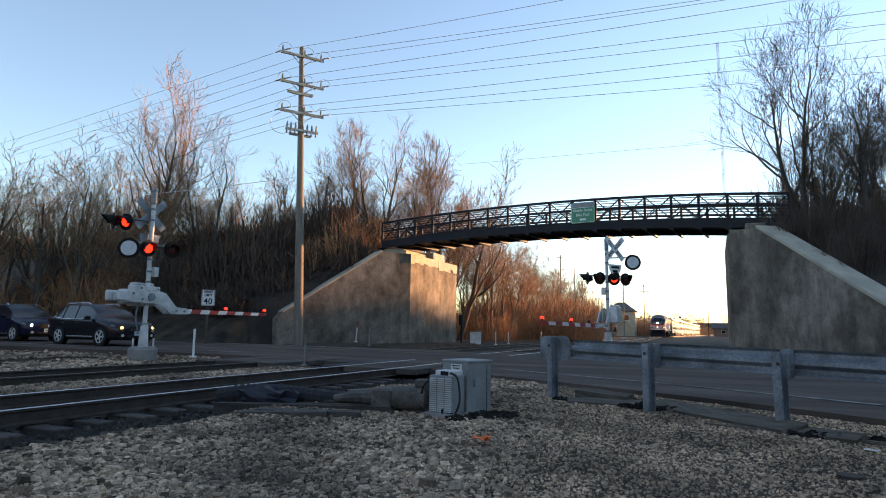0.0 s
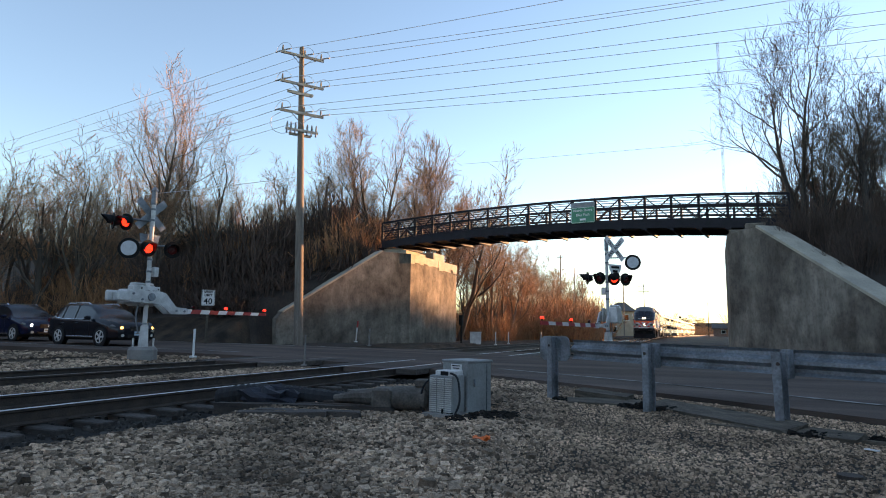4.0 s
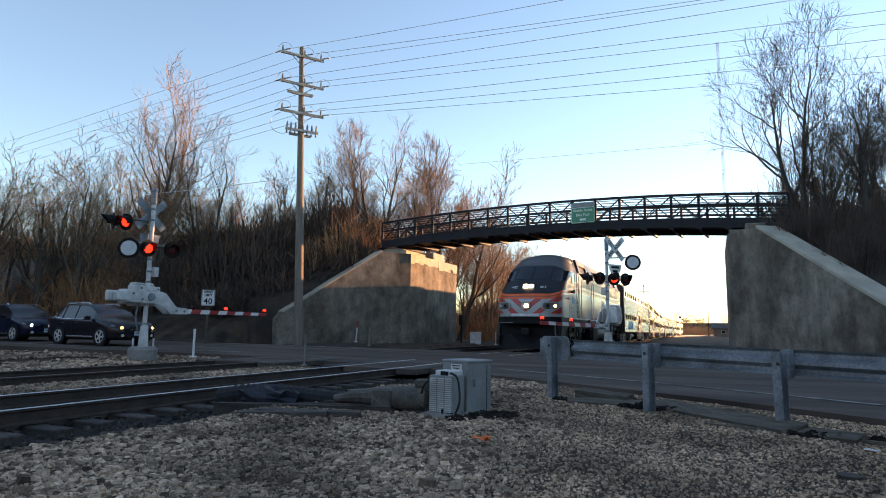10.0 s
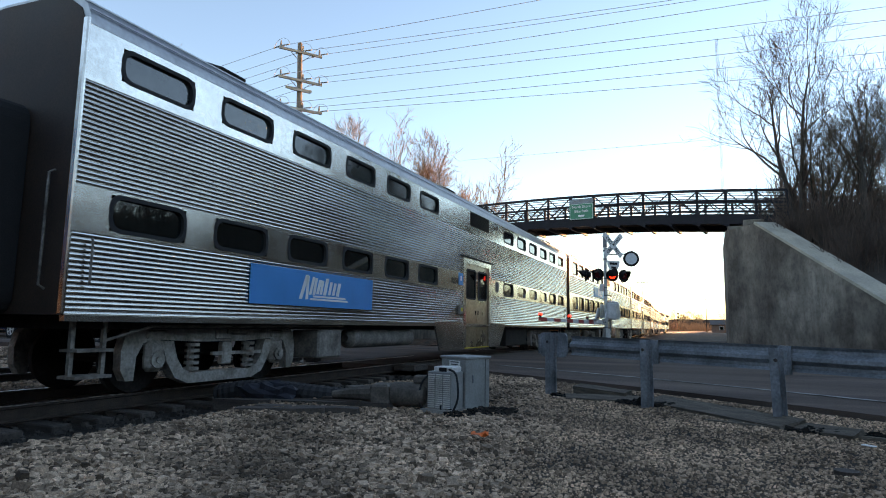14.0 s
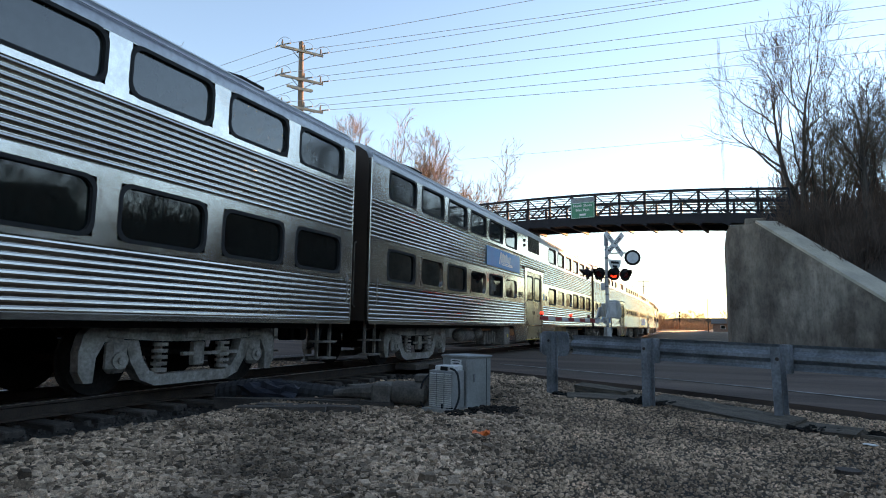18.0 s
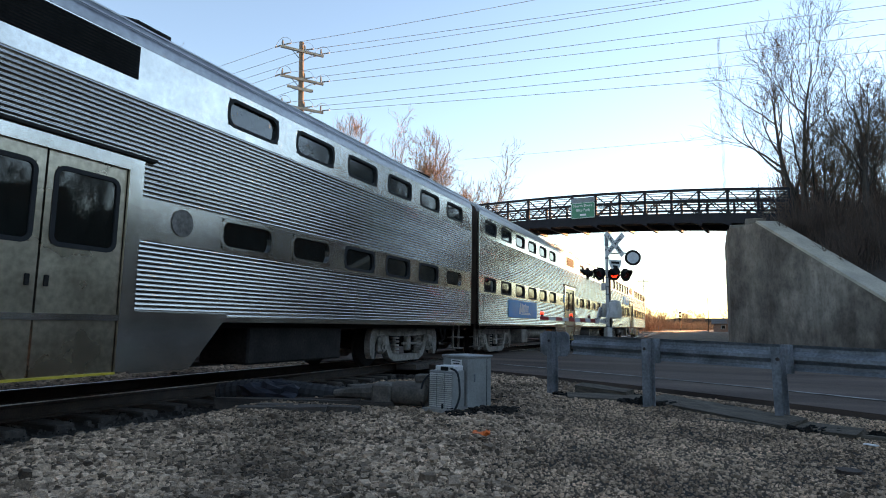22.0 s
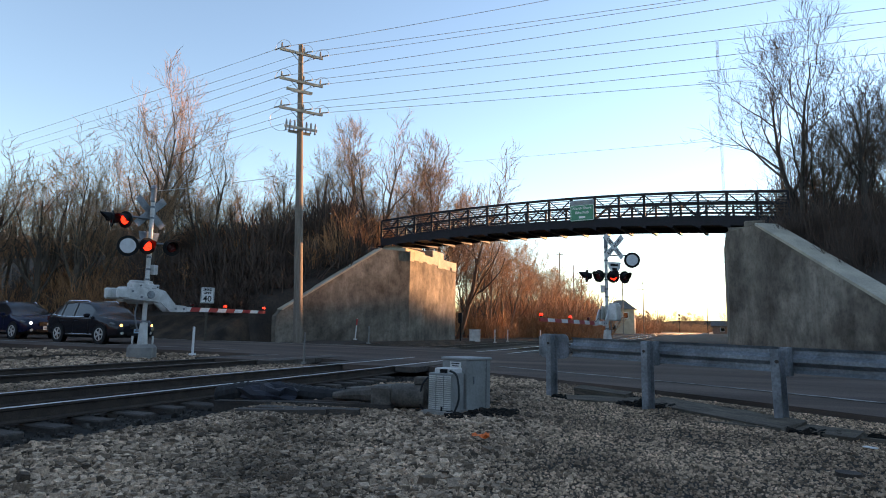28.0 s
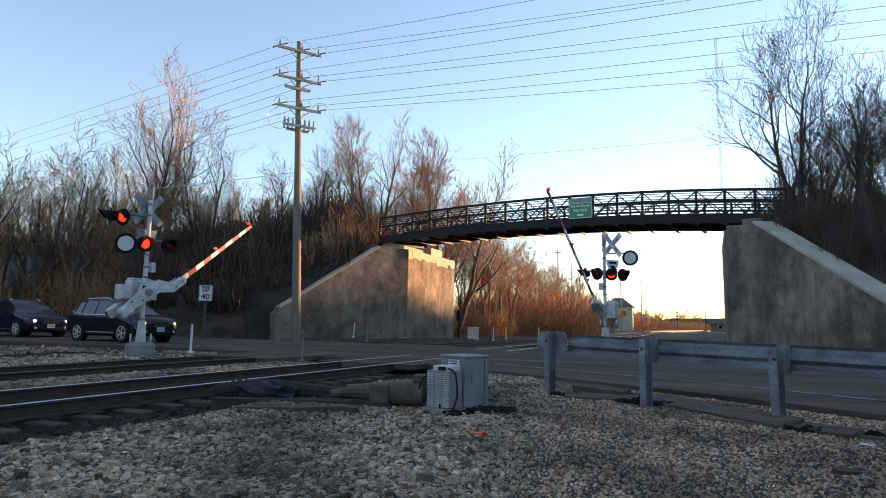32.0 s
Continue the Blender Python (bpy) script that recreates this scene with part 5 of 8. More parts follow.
def truck_parts(car, u, wheel_r, base, material, spring=True):
    """One four-wheel truck under a car: side frames, wheels, axles, springs."""
    tr = part("truck", Geo().box((0, u, 0.62), (1.5, base * 0.5, 0.3), bevel=0.04), M["grime"], car, "four-wheel truck with cast side frames")
    for sx in (-1, 1):
        x = sx * 1.06
        g = Geo()
        w = base / 2
        ends = [(-w - 0.42, 0.2), (-w - 0.5, 0.34), (-w - 0.51, 0.58), (-w - 0.46, 0.78), (-w - 0.34, 0.9), (-w - 0.1, 0.94), (-0.5, 0.9), (0.5, 0.9), (w + 0.1, 0.94), (w + 0.34, 0.9), (w + 0.46, 0.78), (w + 0.51, 0.58), (w + 0.5, 0.34), (w + 0.42, 0.2),
                (w + 0.3, 0.2), (w + 0.28, 0.5), (w + 0.18, 0.68), (w - 0.1, 0.72), (0.5, 0.68), (-0.5, 0.68), (-w + 0.1, 0.72), (-w - 0.18, 0.68), (-w - 0.28, 0.5), (-w - 0.3, 0.2)]
        yoke = [(-w + 0.1, 0.7), (-w + 0.2, 0.42), (-w + 0.36, 0.19), (-w + 0.6, 0.1), (w - 0.6, 0.1), (w - 0.36, 0.19), (w - 0.2, 0.42), (w - 0.1, 0.7),
                (w - 0.3, 0.7), (w - 0.38, 0.46), (w - 0.5, 0.3), (w - 0.68, 0.25), (-w + 0.68, 0.25), (-w + 0.5, 0.3), (-w + 0.38, 0.46), (-w + 0.3, 0.7)]
        g.prism([(u + a, b) for a, b in ends], "x", x - 0.07, x + 0.07)
        g.prism([(u + a, b) for a, b in yoke], "x", x - 0.085, x + 0.085)
        for a, b, c, d in ((0.0, 0.79, 0.34, 0.16), (-w, 0.79, 0.3, 0.12), (w, 0.79, 0.3, 0.12)):
            g.box((x + sx * 0.07, u + a, b), (0.06, c, d), bevel=0.02)
        part("side_frame", g, material, tr)
        for q in (-1, 1):
            jb = Geo().box((x + sx * 0.05, u + q * w, wheel_r + 0.05), (0.16, 0.3, 0.42), bevel=0.06)
            jb.disc((x + sx * 0.13, u + q * w, wheel_r), 0.11, 0.05, (1, 0, 0), 14)
            jb.disc((x + sx * 0.16, u + q * w, wheel_r), 0.05, 0.05, (1, 0, 0), 8)
            part("journal_box", jb, material, tr)
        if spring:
            for q in (-0.42, 0.42):
                g = Geo()
                for k in range(5):
                    g.disc((x + sx * 0.05, u + q * w * 1.1, 0.3 + 0.085 * k), 0.105, 0.045, (0, 0, 1), 12)
                g.disc((x + sx * 0.02, u + q * w * 1.1, 0.42), 0.05, 0.4, (0, 0, 1), 8)
                part("coil_spring", g, material, tr)
            g = Geo().beam((x + sx * 0.05, u - 0.2, 0.5), (x + sx * 0.05, u + w - 0.2, 0.5), 0.05, 0.05)
            g.box((x + sx * 0.03, u + 0.1, 0.5), (0.12, 0.2, 0.34), bevel=0.02)
            g.tube([(x + sx * 0.06, u + 0.05, 0.84), (x + sx * 0.06, u + 0.5, 0.84)], 0.07, 10)
            part("brake_cylinder", g, material, tr)
    for q in (-1, 1):
        for sx in (-1, 1):
            g = Geo().tube([(sx * 0.64, u + q * base / 2, wheel_r), (sx * 0.68, u + q * base / 2, wheel_r), (sx * 0.685, u + q * base / 2, wheel_r), (sx * 0.78, u + q * base / 2, wheel_r)], [wheel_r + 0.025, wheel_r + 0.025, wheel_r, wheel_r - 0.01], 28)
            part("wheel", g, M["grime"], tr, smooth=40)
        part("axle", Geo().tube([(-1.0, u + q * base / 2, wheel_r), (1.0, u + q * base / 2, wheel_r)], 0.08, 10), M["grime"], tr)
    return tr


def passenger_car(kind, label, m, number, cab_end=False, tail=False):
    """A two-level fluted stainless coach, front end at y = 0; kind 'old' has low narrow windows, 'late' tall ones."""
    car = thing("passenger_car", label, "train car", m, "coaches of the train")
    old = kind == "old"
    length, y0 = 25.15, 0.12
    sx = 1.6
    if old:
        pitch, dep, ww, up, lo = 0.058, 0.022, 1.12, (3.82, 4.23), (2.0, 2.43)
        belts, flutes = [(3.68, 4.36), (1.94, 2.47)], [(2.47, 3.68), (1.0, 1.94)]
        left = [0.57 + 1.65 * k for k in range(6)]
        right = [15.4 + 1.735 * k for k in range(5)] if cab_end else [15.4 + 1.612 * k for k in range(6)]
        door_z, door_top = (0.36, 2.76), 2.92
        banner = (2.98, 6.64, 1.26, 1.87)
        louvre = (12.2, 13.86, 3.9, 4.32)
        skirt = [(9.8, 1.03), (10.15, 0.33), (14.95, 0.33), (15.6, 1.03)]
    else:
        pitch, dep, ww, up, lo = 0.086, 0.03, 1.36, (3.68, 4.33), (1.89, 2.58)
        belts, flutes = [(3.58, 4.4), (1.80, 2.72)], [(2.72, 3.58), (1.0, 1.80)]
        left = [0.86 + 1.65 * k for k in range(6)]
        right = [15.12 + 1.68 * k for k in range(6)]
        door_z, door_top = (0.47, 3.02), 3.16
        banner = (7.2, 10.72, 2.85, 3.45)
        louvre = (11.9, 13.5, 3.82, 4.4)
        skirt = [(10.05, 1.03), (10.4, 0.4), (15.65, 0.4), (16.25, 1.03)]
    y1 = y0 + length
    if tail:
        y1 -= 0.1
    d0, d1 = 11.9 if old else 11.66, 13.84 if old else 13.84
    wins = left + right
    # core shell, just inside the sheathing, and the roof
    shell = [(-1.54, 1.02), (1.54, 1.02), (1.54, 4.38), (1.46, 4.56), (1.26, 4.7), (0.85, 4.8), (0, 4.84), (-0.85, 4.8), (-1.26, 4.7), (-1.46, 4.56), (-1.54, 4.38)]
    part("body_shell", Geo().prism(shell, "y", y0 + 0.02, y1 - 0.02), M["black"], car, "dark body core and end sheets")
    roof = [(1.605, 4.34), (1.6, 4.44), (1.52, 4.6), (1.3, 4.745), (0.87, 4.84), (0, 4.88), (-0.87, 4.84), (-1.3, 4.745), (-1.52, 4.6), (-1.6, 4.44), (-1.605, 4.34), (-1.5, 4.34), (-1.45, 4.5), (0, 4.8), (1.45, 4.5), (1.5, 4.34)]
    part("roof", Geo().prism(roof, "y", y0, y1), M["roof_steel"], car, "curved ribbed roof", smooth=50)
    rib = Geo()
    for x, z, tilt in ((1.585, 4.52, 0), (1.5, 4.635, 0), (1.4, 4.7, 0), (1.2, 4.775, 0)):
        rib.beam((x, y0, z), (x, y1, z), 0.02, 0.012)
    part("roof_rib", rib, M["roof_steel"], car)
    for y in (2.6, 11.2, 14.2, 22.5):
        part("roof_hatch", Geo().box((1.22, y, 4.8), (0.42, 0.55, 0.07), pose(0, 0, 0, 0, 22, 0), 0.02), M["grime"], car, "dark roof vent")
    # fluted sheathing, both sides; the door bay stays clear
    for side in (1, -1):
        for z0, z1 in flutes:
            runs = [(y0, d0 - 0.2), (d1 + 0.2, y1)] if z1 < 2.0 or side < 0 else [(y0, y1)]
            if z1 > 2.0 and z0 < door_top:
                g = Geo().prism([(side * a, b) for a, b in flute(sx, z0, z1, pitch, dep, 0.05)], "y", y0, d0 - 0.2)
                g.prism([(side * a, b) for a, b in flute(sx, z0, z1, pitch, dep, 0.05)], "y", d1 + 0.2, y1)
                k = math.ceil((door_top - z0) / pitch)
                g.prism([(side * a, b) for a, b in flute(sx, z0 + k * pitch, z1, pitch, dep, 0.05)], "y", d0 - 0.2, d1 + 0.2)
            else:
                g = Geo()
                for a, b in runs:
                    g.prism([(side * p, q) for p, q in flute(sx, z0, z1, pitch, dep, 0.05)], "y", a, b)
            part("fluted_panel", g, M["stainless"], car)
    # smooth window belts with openings
    for (z0, z1), (w0, w1) in ((belts[0], up), (belts[1], lo)):
        for side in (1, -1):
            g = Geo()
            lower = z0 < 2.6
            spans = [(y0, d0 - 0.2), (d1 + 0.2, y1)] if lower else [(y0, y1)]
            for a, b in spans:
                g.box((side * 1.575, (a + b) / 2, (z0 + w0) / 2), (0.05, b - a, w0 - z0))
                g.box((side * 1.575, (a + b) / 2, (w1 + z1) / 2), (0.05, b - a, z1 - w1))
                inside = sorted(w for w in wins if a < w and w + ww < b)
                edges = [a] + [e for w in inside for e in (w, w + ww)] + [b]
                for p, q in zip(edges[0::2], edges[1::2]):
                    g.box((side * 1.575, (p + q) / 2, (w0 + w1) / 2), (0.05, q - p, w1 - w0))
            part("window_belt", g, M["stainless_flat"], car)
    rnd = random.Random(number)
    for w0, w1 in (up, lo):
        for w in wins:
            cy, cz, h = w + ww / 2, (w0 + w1) / 2, w1 - w0
            bright = w1 < 3 and rnd.random() < 0.35
            r = 0.15 if not old else 0.13
            g = Geo()
            outer, inner = round_rect(cy, cz, ww + 0.03, h + 0.03, r + 0.015), round_rect(cy, cz, ww - 0.07, h - 0.07, r)
            n = len(outer)
            vs = [(1.606, *p) for p in outer] + [(1.606, *p) for p in inner] + [(1.552, *p) for p in inner] + [(1.59, *p) for p in outer]
            fs = []
            for k in range(n):
                j = (k + 1) % n
                fs += [(k, j, n + j, n + k), (n + k, n + j, 2 * n + j, 2 * n + k), (3 * n + k, 3 * n + j, j, k)]
            # the corners of the opening behind the rounded frame
            g.add(vs, fs)
            win = part("window", g, M["stainless_flat"] if bright else M["rubber"], car, "bright metal frame" if bright else "")
            part("pane", Geo().prism(round_rect(cy, cz, ww + 0.01, h + 0.01, 0.1), "x", 1.548, 1.556), M["pane_upper"] if w1 > 3 else M["pane"], win)
    # door bay
    g = Geo()
    g.prism([skirt[0], skirt[1], (d0 - 0.2, skirt[1][1]), (d0 - 0.2, 1.06), (skirt[0][0], 1.06)], "x", 1.56, 1.605)
    g.prism([(d1 + 0.2, skirt[2][1]), skirt[2], skirt[3], (skirt[3][0], 1.06), (d1 + 0.2, 1.06)], "x", 1.56, 1.605)
    part("skirt", g, M["stainless_flat"], car, "deep skirt under the doors")
    g = Geo()
    zt, zb = door_z[1], door_z[0]
    for y in (d0 - 0.1, d1 + 0.1):
        g.box((1.58, y, (zb + door_top) / 2), (0.08, 0.2, door_top - zb))
    g.box((1.58, (d0 + d1) / 2, (zt + door_top) / 2), (0.08, d1 - d0, door_top - zt))
    part("door_frame", g, M["stainless_flat"], car)
    part("drip_rail", Geo().box((1.63, (d0 + d1) / 2, door_top + 0.02), (0.07, d1 - d0 + 0.7, 0.035)), M["grime"], car)
    mid = (d0 + d1) / 2
    for a, b in ((d0 + 0.01, mid - 0.012), (mid + 0.012, d1 - 0.01)):
        g = Geo()
        c, w = (a + b) / 2, b - a
        wz0, wz1 = zb + (zt - zb) * 0.58, zt - 0.16
        for q0, q1, r0, r1 in ((a, b, zb, wz0), (a, b, wz1, zt), (a, a + 0.1, wz0, wz1), (b - 0.1, b, wz0, wz1)):
            g.box((1.555, (q0 + q1) / 2, (r0 + r1) / 2), (0.05, q1 - q0, r1 - r0))
        leaf = part("door", g, M["door_steel"], car, "sliding door leaf of brushed steel, sunset reflection put into its brownish colour")
        part("pane", Geo().prism(round_rect(c, (wz0 + wz1) / 2, w - 0.18, wz1 - wz0, 0.1), "x", 1.545, 1.57), M["pane"], leaf)
        part("window_frame", ring(c, (wz0 + wz1) / 2, w - 0.15, wz1 - wz0 + 0.04, 0.12, 0.05, 1.572, 1.59), M["rubber"], leaf)
        part("handle", Geo().box((1.585, mid + (0.1 if a > mid else -0.1), zb + 1.0), (0.02, 0.05, 0.12), bevel=0.005), M["grime"], leaf)
    part("step_edge", Geo().box((1.6, mid, zb - 0.012), (0.05, d1 - d0, 0.025)), M["yellow"], car, "yellow step edge")
    # louvre in the upper belt
    l0, l1, z0, z1 = louvre
    lv = part("louvre", Geo().box((1.6, (l0 + l1) / 2, (z0 + z1) / 2), (0.012, l1 - l0, z1 - z0)), M["black"], car, "dark ventilation louvre")
    n = 11 if old else 13
    for k in range(n):
        z = z0 + (k + 0.5) * (z1 - z0) / n
        part("slat", Geo().box((1.612, (l0 + l1) / 2, z), (0.018, l1 - l0 - 0.04, 0.012), pose(0, 0, 0, 0, 25, 0)), M["grime"] if old else M["truck_grey"], lv)
    b0, b1, z0, z1 = banner
    bn = part("banner", Geo().box((1.609, (b0 + b1) / 2, (z0 + z1) / 2), (0.008, b1 - b0, z1 - z0)), M["banner_blue"], car, "blue banner panel")
    side_emblem(bn, 1.614, b0 + (b1 - b0) * 0.33, z0 + 0.12, 1.45, 0.42, M["white"])
    nz = 2.12 if old else 2.0
    lettering(number, 0.22 if old else 0.28, M["grime"], car, on_side(1.612, d0 - 0.8 if old else d0 - 0.75, nz), "number", 0.0 if old else 0.004)
    ys, sw = (d0 - 0.38, 1.8) if old else (d1 + 0.45, 1.0)
    sg = part("sticker", Geo().box((1.608, ys, nz + 0.15), (0.006, 0.16 * sw, 0.24 + 0.12 * (sw - 1))), M["banner_blue"], car, "small blue wheelchair sticker")
    part("symbol", Geo().box((1.613, ys, nz + 0.17), (0.004, 0.08, 0.13), bevel=0.001), M["white"], sg)
    part("round_badge", Geo().disc((1.61, d1 + 0.85, nz + 0.12), 0.18 if old else 0.1, 0.012, (1, 0, 0), 20), M["truck_grey"], car, "round grey badge")
    if not cab_end:
        part("lamp_box", Geo().box((1.62, d0 - 0.42, 1.42), (0.07, 0.24, 0.26), bevel=0.015), M["truck_grey"], car)
        part("lamp_lens", Geo().box((1.658, d0 - 0.42, 1.42), (0.012, 0.12, 0.1)), M["yellow"], car)
    if not old:
        for z in (3.98, 4.16):
            part("marker_light", Geo().disc((1.615, 11.4, z), 0.055, 0.05, (1, 0, 0), 12), M["grime"], car)
    if cab_end:
        g = ring(y1 - 0.55, 4.0, 0.86, 0.5, 0.05, 0.05, 1.6, 1.63)
        cw = part("cab_window", g, M["stainless_flat"], car, "sliding cab window in a bright frame")
        part("pane", Geo().box((1.607, y1 - 0.55, 4.0), (0.008, 0.82, 0.46)), M["pane"], cw)
        part("mullion", Geo().box((1.618, y1 - 0.52, 4.0), (0.02, 0.04, 0.46)), M["stainless_flat"], cw)
        part("mirror", Geo().box((1.7, y1 - 0.05, 4.02), (0.06, 0.06, 0.4), bevel=0.01), M["grime"], car)
    # ends: brown sheet, diaphragm, corner posts, end door
    for y, s in ((y0, -1), (y1, 1)):
        part("corner_post", Geo().box((1.56, y + s * 0.01, 2.72), (0.09, 0.05, 3.4), bevel=0.015), M["stainless_flat"], car)
        part("corner_post", Geo().box((-1.56, y + s * 0.01, 2.72), (0.09, 0.05, 3.4), bevel=0.015), M["stainless_flat"], car)
        part("end_sheet", Geo().prism([(a * 0.985, b) for a, b in shell], "y", y - 0.01 if s < 0 else y - 0.03, y + 0.03 if s < 0 else y + 0.01), M["vestibule"], car, "dark brown end sheet")
        if not (tail and s > 0):
            g = ring(0, 2.25, 1.5, 2.5, 0.25, 0.16, 0, 1)
            vs = [(p[1], y + s * (0.03 + 0.36 * p[0]), p[2]) for p in g.v]
            g.v = vs
            part("diaphragm", g, M["rubber"], car, "black gangway diaphragm")
        else:
            part("end_door", Geo().box((0, y + 0.03, 2.1), (0.8, 0.04, 2.0), bevel=0.02), M["stainless_flat"], car)
            for x in (-0.95, 0.95):
                part("tail_light", Geo().disc((x, y + 0.05, 1.9), 0.09, 0.06, (0, 1, 0), 14), M["red_dark"], car)
        g = Geo().box((0, y + s * 0.32, 0.75), (0.22, 0.62, 0.22), bevel=0.03)
        g.box((0, y + s * 0.55, 0.75), (0.34, 0.18, 0.3), bevel=0.04)
        part("coupler", g, M["grime"], car)
        for x in (1.35, -1.35):
            g = Geo()
            for q in (-0.16, 0.24):
                g.beam((x, y - s * (0.45 + q), 1.02), (x, y - s * (0.45 + q), 0.3), 0.05, 0.05, (0, 1, 0))
            for z in (0.32, 0.62):
                g.box((x, y - s * 0.49, z), (0.3, 0.46, 0.035))
            part("corner_step", g, M["truck_grey"], car)
        for x in (1.28, -1.28):
            part("end_grab", Geo().tube([(x, y + s * 0.03, 1.3), (x, y + s * 0.1, 1.34), (x, y + s * 0.1, 2.6), (x, y + s * 0.03, 2.64)], 0.016, 6), M["truck_grey"], car)
        hose = [(0.55, y + s * 0.1, 0.95), (0.6, y + s * 0.3, 0.55), (0.5, y + s * 0.5, 0.45)]
        part("air_hose", Geo().tube(hose, 0.035, 6), M["rubber"], car)
        gr = Geo().tube([(1.64, y - s * 0.22, 1.35), (1.66, y - s * 0.22, 1.38), (1.66, y - s * 0.22, 1.85), (1.64, y - s * 0.22, 1.88)], 0.014, 6)
        part("grab_iron", gr, M["truck_grey"], car)
    # under the floor
    part("side_sill", Geo().box((1.57, (y0 + y1) / 2, 0.985), (0.08, y1 - y0, 0.07)), M["stainless_flat"], car)
    part("side_sill", Geo().box((-1.57, (y0 + y1) / 2, 0.985), (0.08, y1 - y0, 0.07)), M["stainless_flat"], car)
    part("underframe", Geo().box((0, (y0 + y1) / 2, 0.93), (2.7, y1 - y0 - 0.6, 0.14)), M["grime"], car)
    tm = M["truck_cast"]
    truck_parts(car, 3.0 if old else 3.4, 0.457, 2.5, tm)
    truck_parts(car, 22.2 if old else 21.9, 0.457, 2.5, tm)
    if old:
        part("air_tank", Geo().tube([(1.2, 6.3, 0.68), (1.2, 6.4, 0.68), (1.2, 9.05, 0.68), (1.2, 9.15, 0.68)], [0.08, 0.2, 0.2, 0.08], 14), M["truck_grey"], car, "long grey air tank", smooth=40)
        part("equipment_box", Geo().box((1.2, 5.35, 0.6), (0.6, 0.75, 0.5), bevel=0.03), M["truck_grey"], car)
        part("equipment_box", Geo().box((0.9, 17.6, 0.6), (1.0, 2.6, 0.6), bevel=0.03), M["grime"], car)
        part("pipe", Geo().tube([(1.35, 0.8, 0.72), (1.35, 1.5, 0.9), (1.35, 6.0, 0.92)], 0.02, 6), M["truck_grey"], car)
    else:
        part("air_tank", Geo().tube([(1.15, 5.9, 0.66), (1.15, 6.0, 0.66), (1.15, 6.9, 0.66), (1.15, 7.0, 0.66)], [0.08, 0.19, 0.19, 0.08], 14), M["truck_grey"], car, smooth=40)
        part("air_tank", Geo().tube([(1.15, 7.3, 0.7), (1.15, 7.4, 0.7), (1.15, 7.75, 0.7)], [0.06, 0.16, 0.16], 14), M["truck_grey"], car, smooth=40)
        for k in range(5):
            part("valve", Geo().box((1.15, 7.95 + 0.24 * k, 0.55 + 0.04 * (k % 2)), (0.3, 0.12, 0.4), bevel=0.02), M["truck_grey"], car)
        bx = part("equipment_box", Geo().box((1.25, 9.6, 0.62), (0.5, 0.6, 0.62), bevel=0.02), M["truck_grey"], car, "tan equipment box with a yellow sticker")
        part("sticker", Geo().box((1.505, 9.65, 0.62), (0.006, 0.14, 0.1)), M["yellow"], bx)
        bx = part("equipment_box", Geo().box((1.2, 17.7, 0.6), (0.6, 2.5, 0.72), bevel=0.02), M["tan_box"], car, "long tan equipment box under the floor")
        part("door_seam", Geo().box((1.502, 18.15, 0.6), (0.006, 0.02, 0.66)), M["black"], bx)
        for q in (17.2, 18.4, 18.65):
            part("latch", Geo().box((1.505, q, 0.55), (0.012, 0.03, 0.08)), M["grime"], bx)
        part("air_tank", Geo().tube([(1.2, 16.0, 0.55), (1.2, 16.05, 0.55), (1.2, 16.3, 0.55)], [0.1, 0.16, 0.16], 12), M["banner_blue"], car, "small blue tank end")
    return car


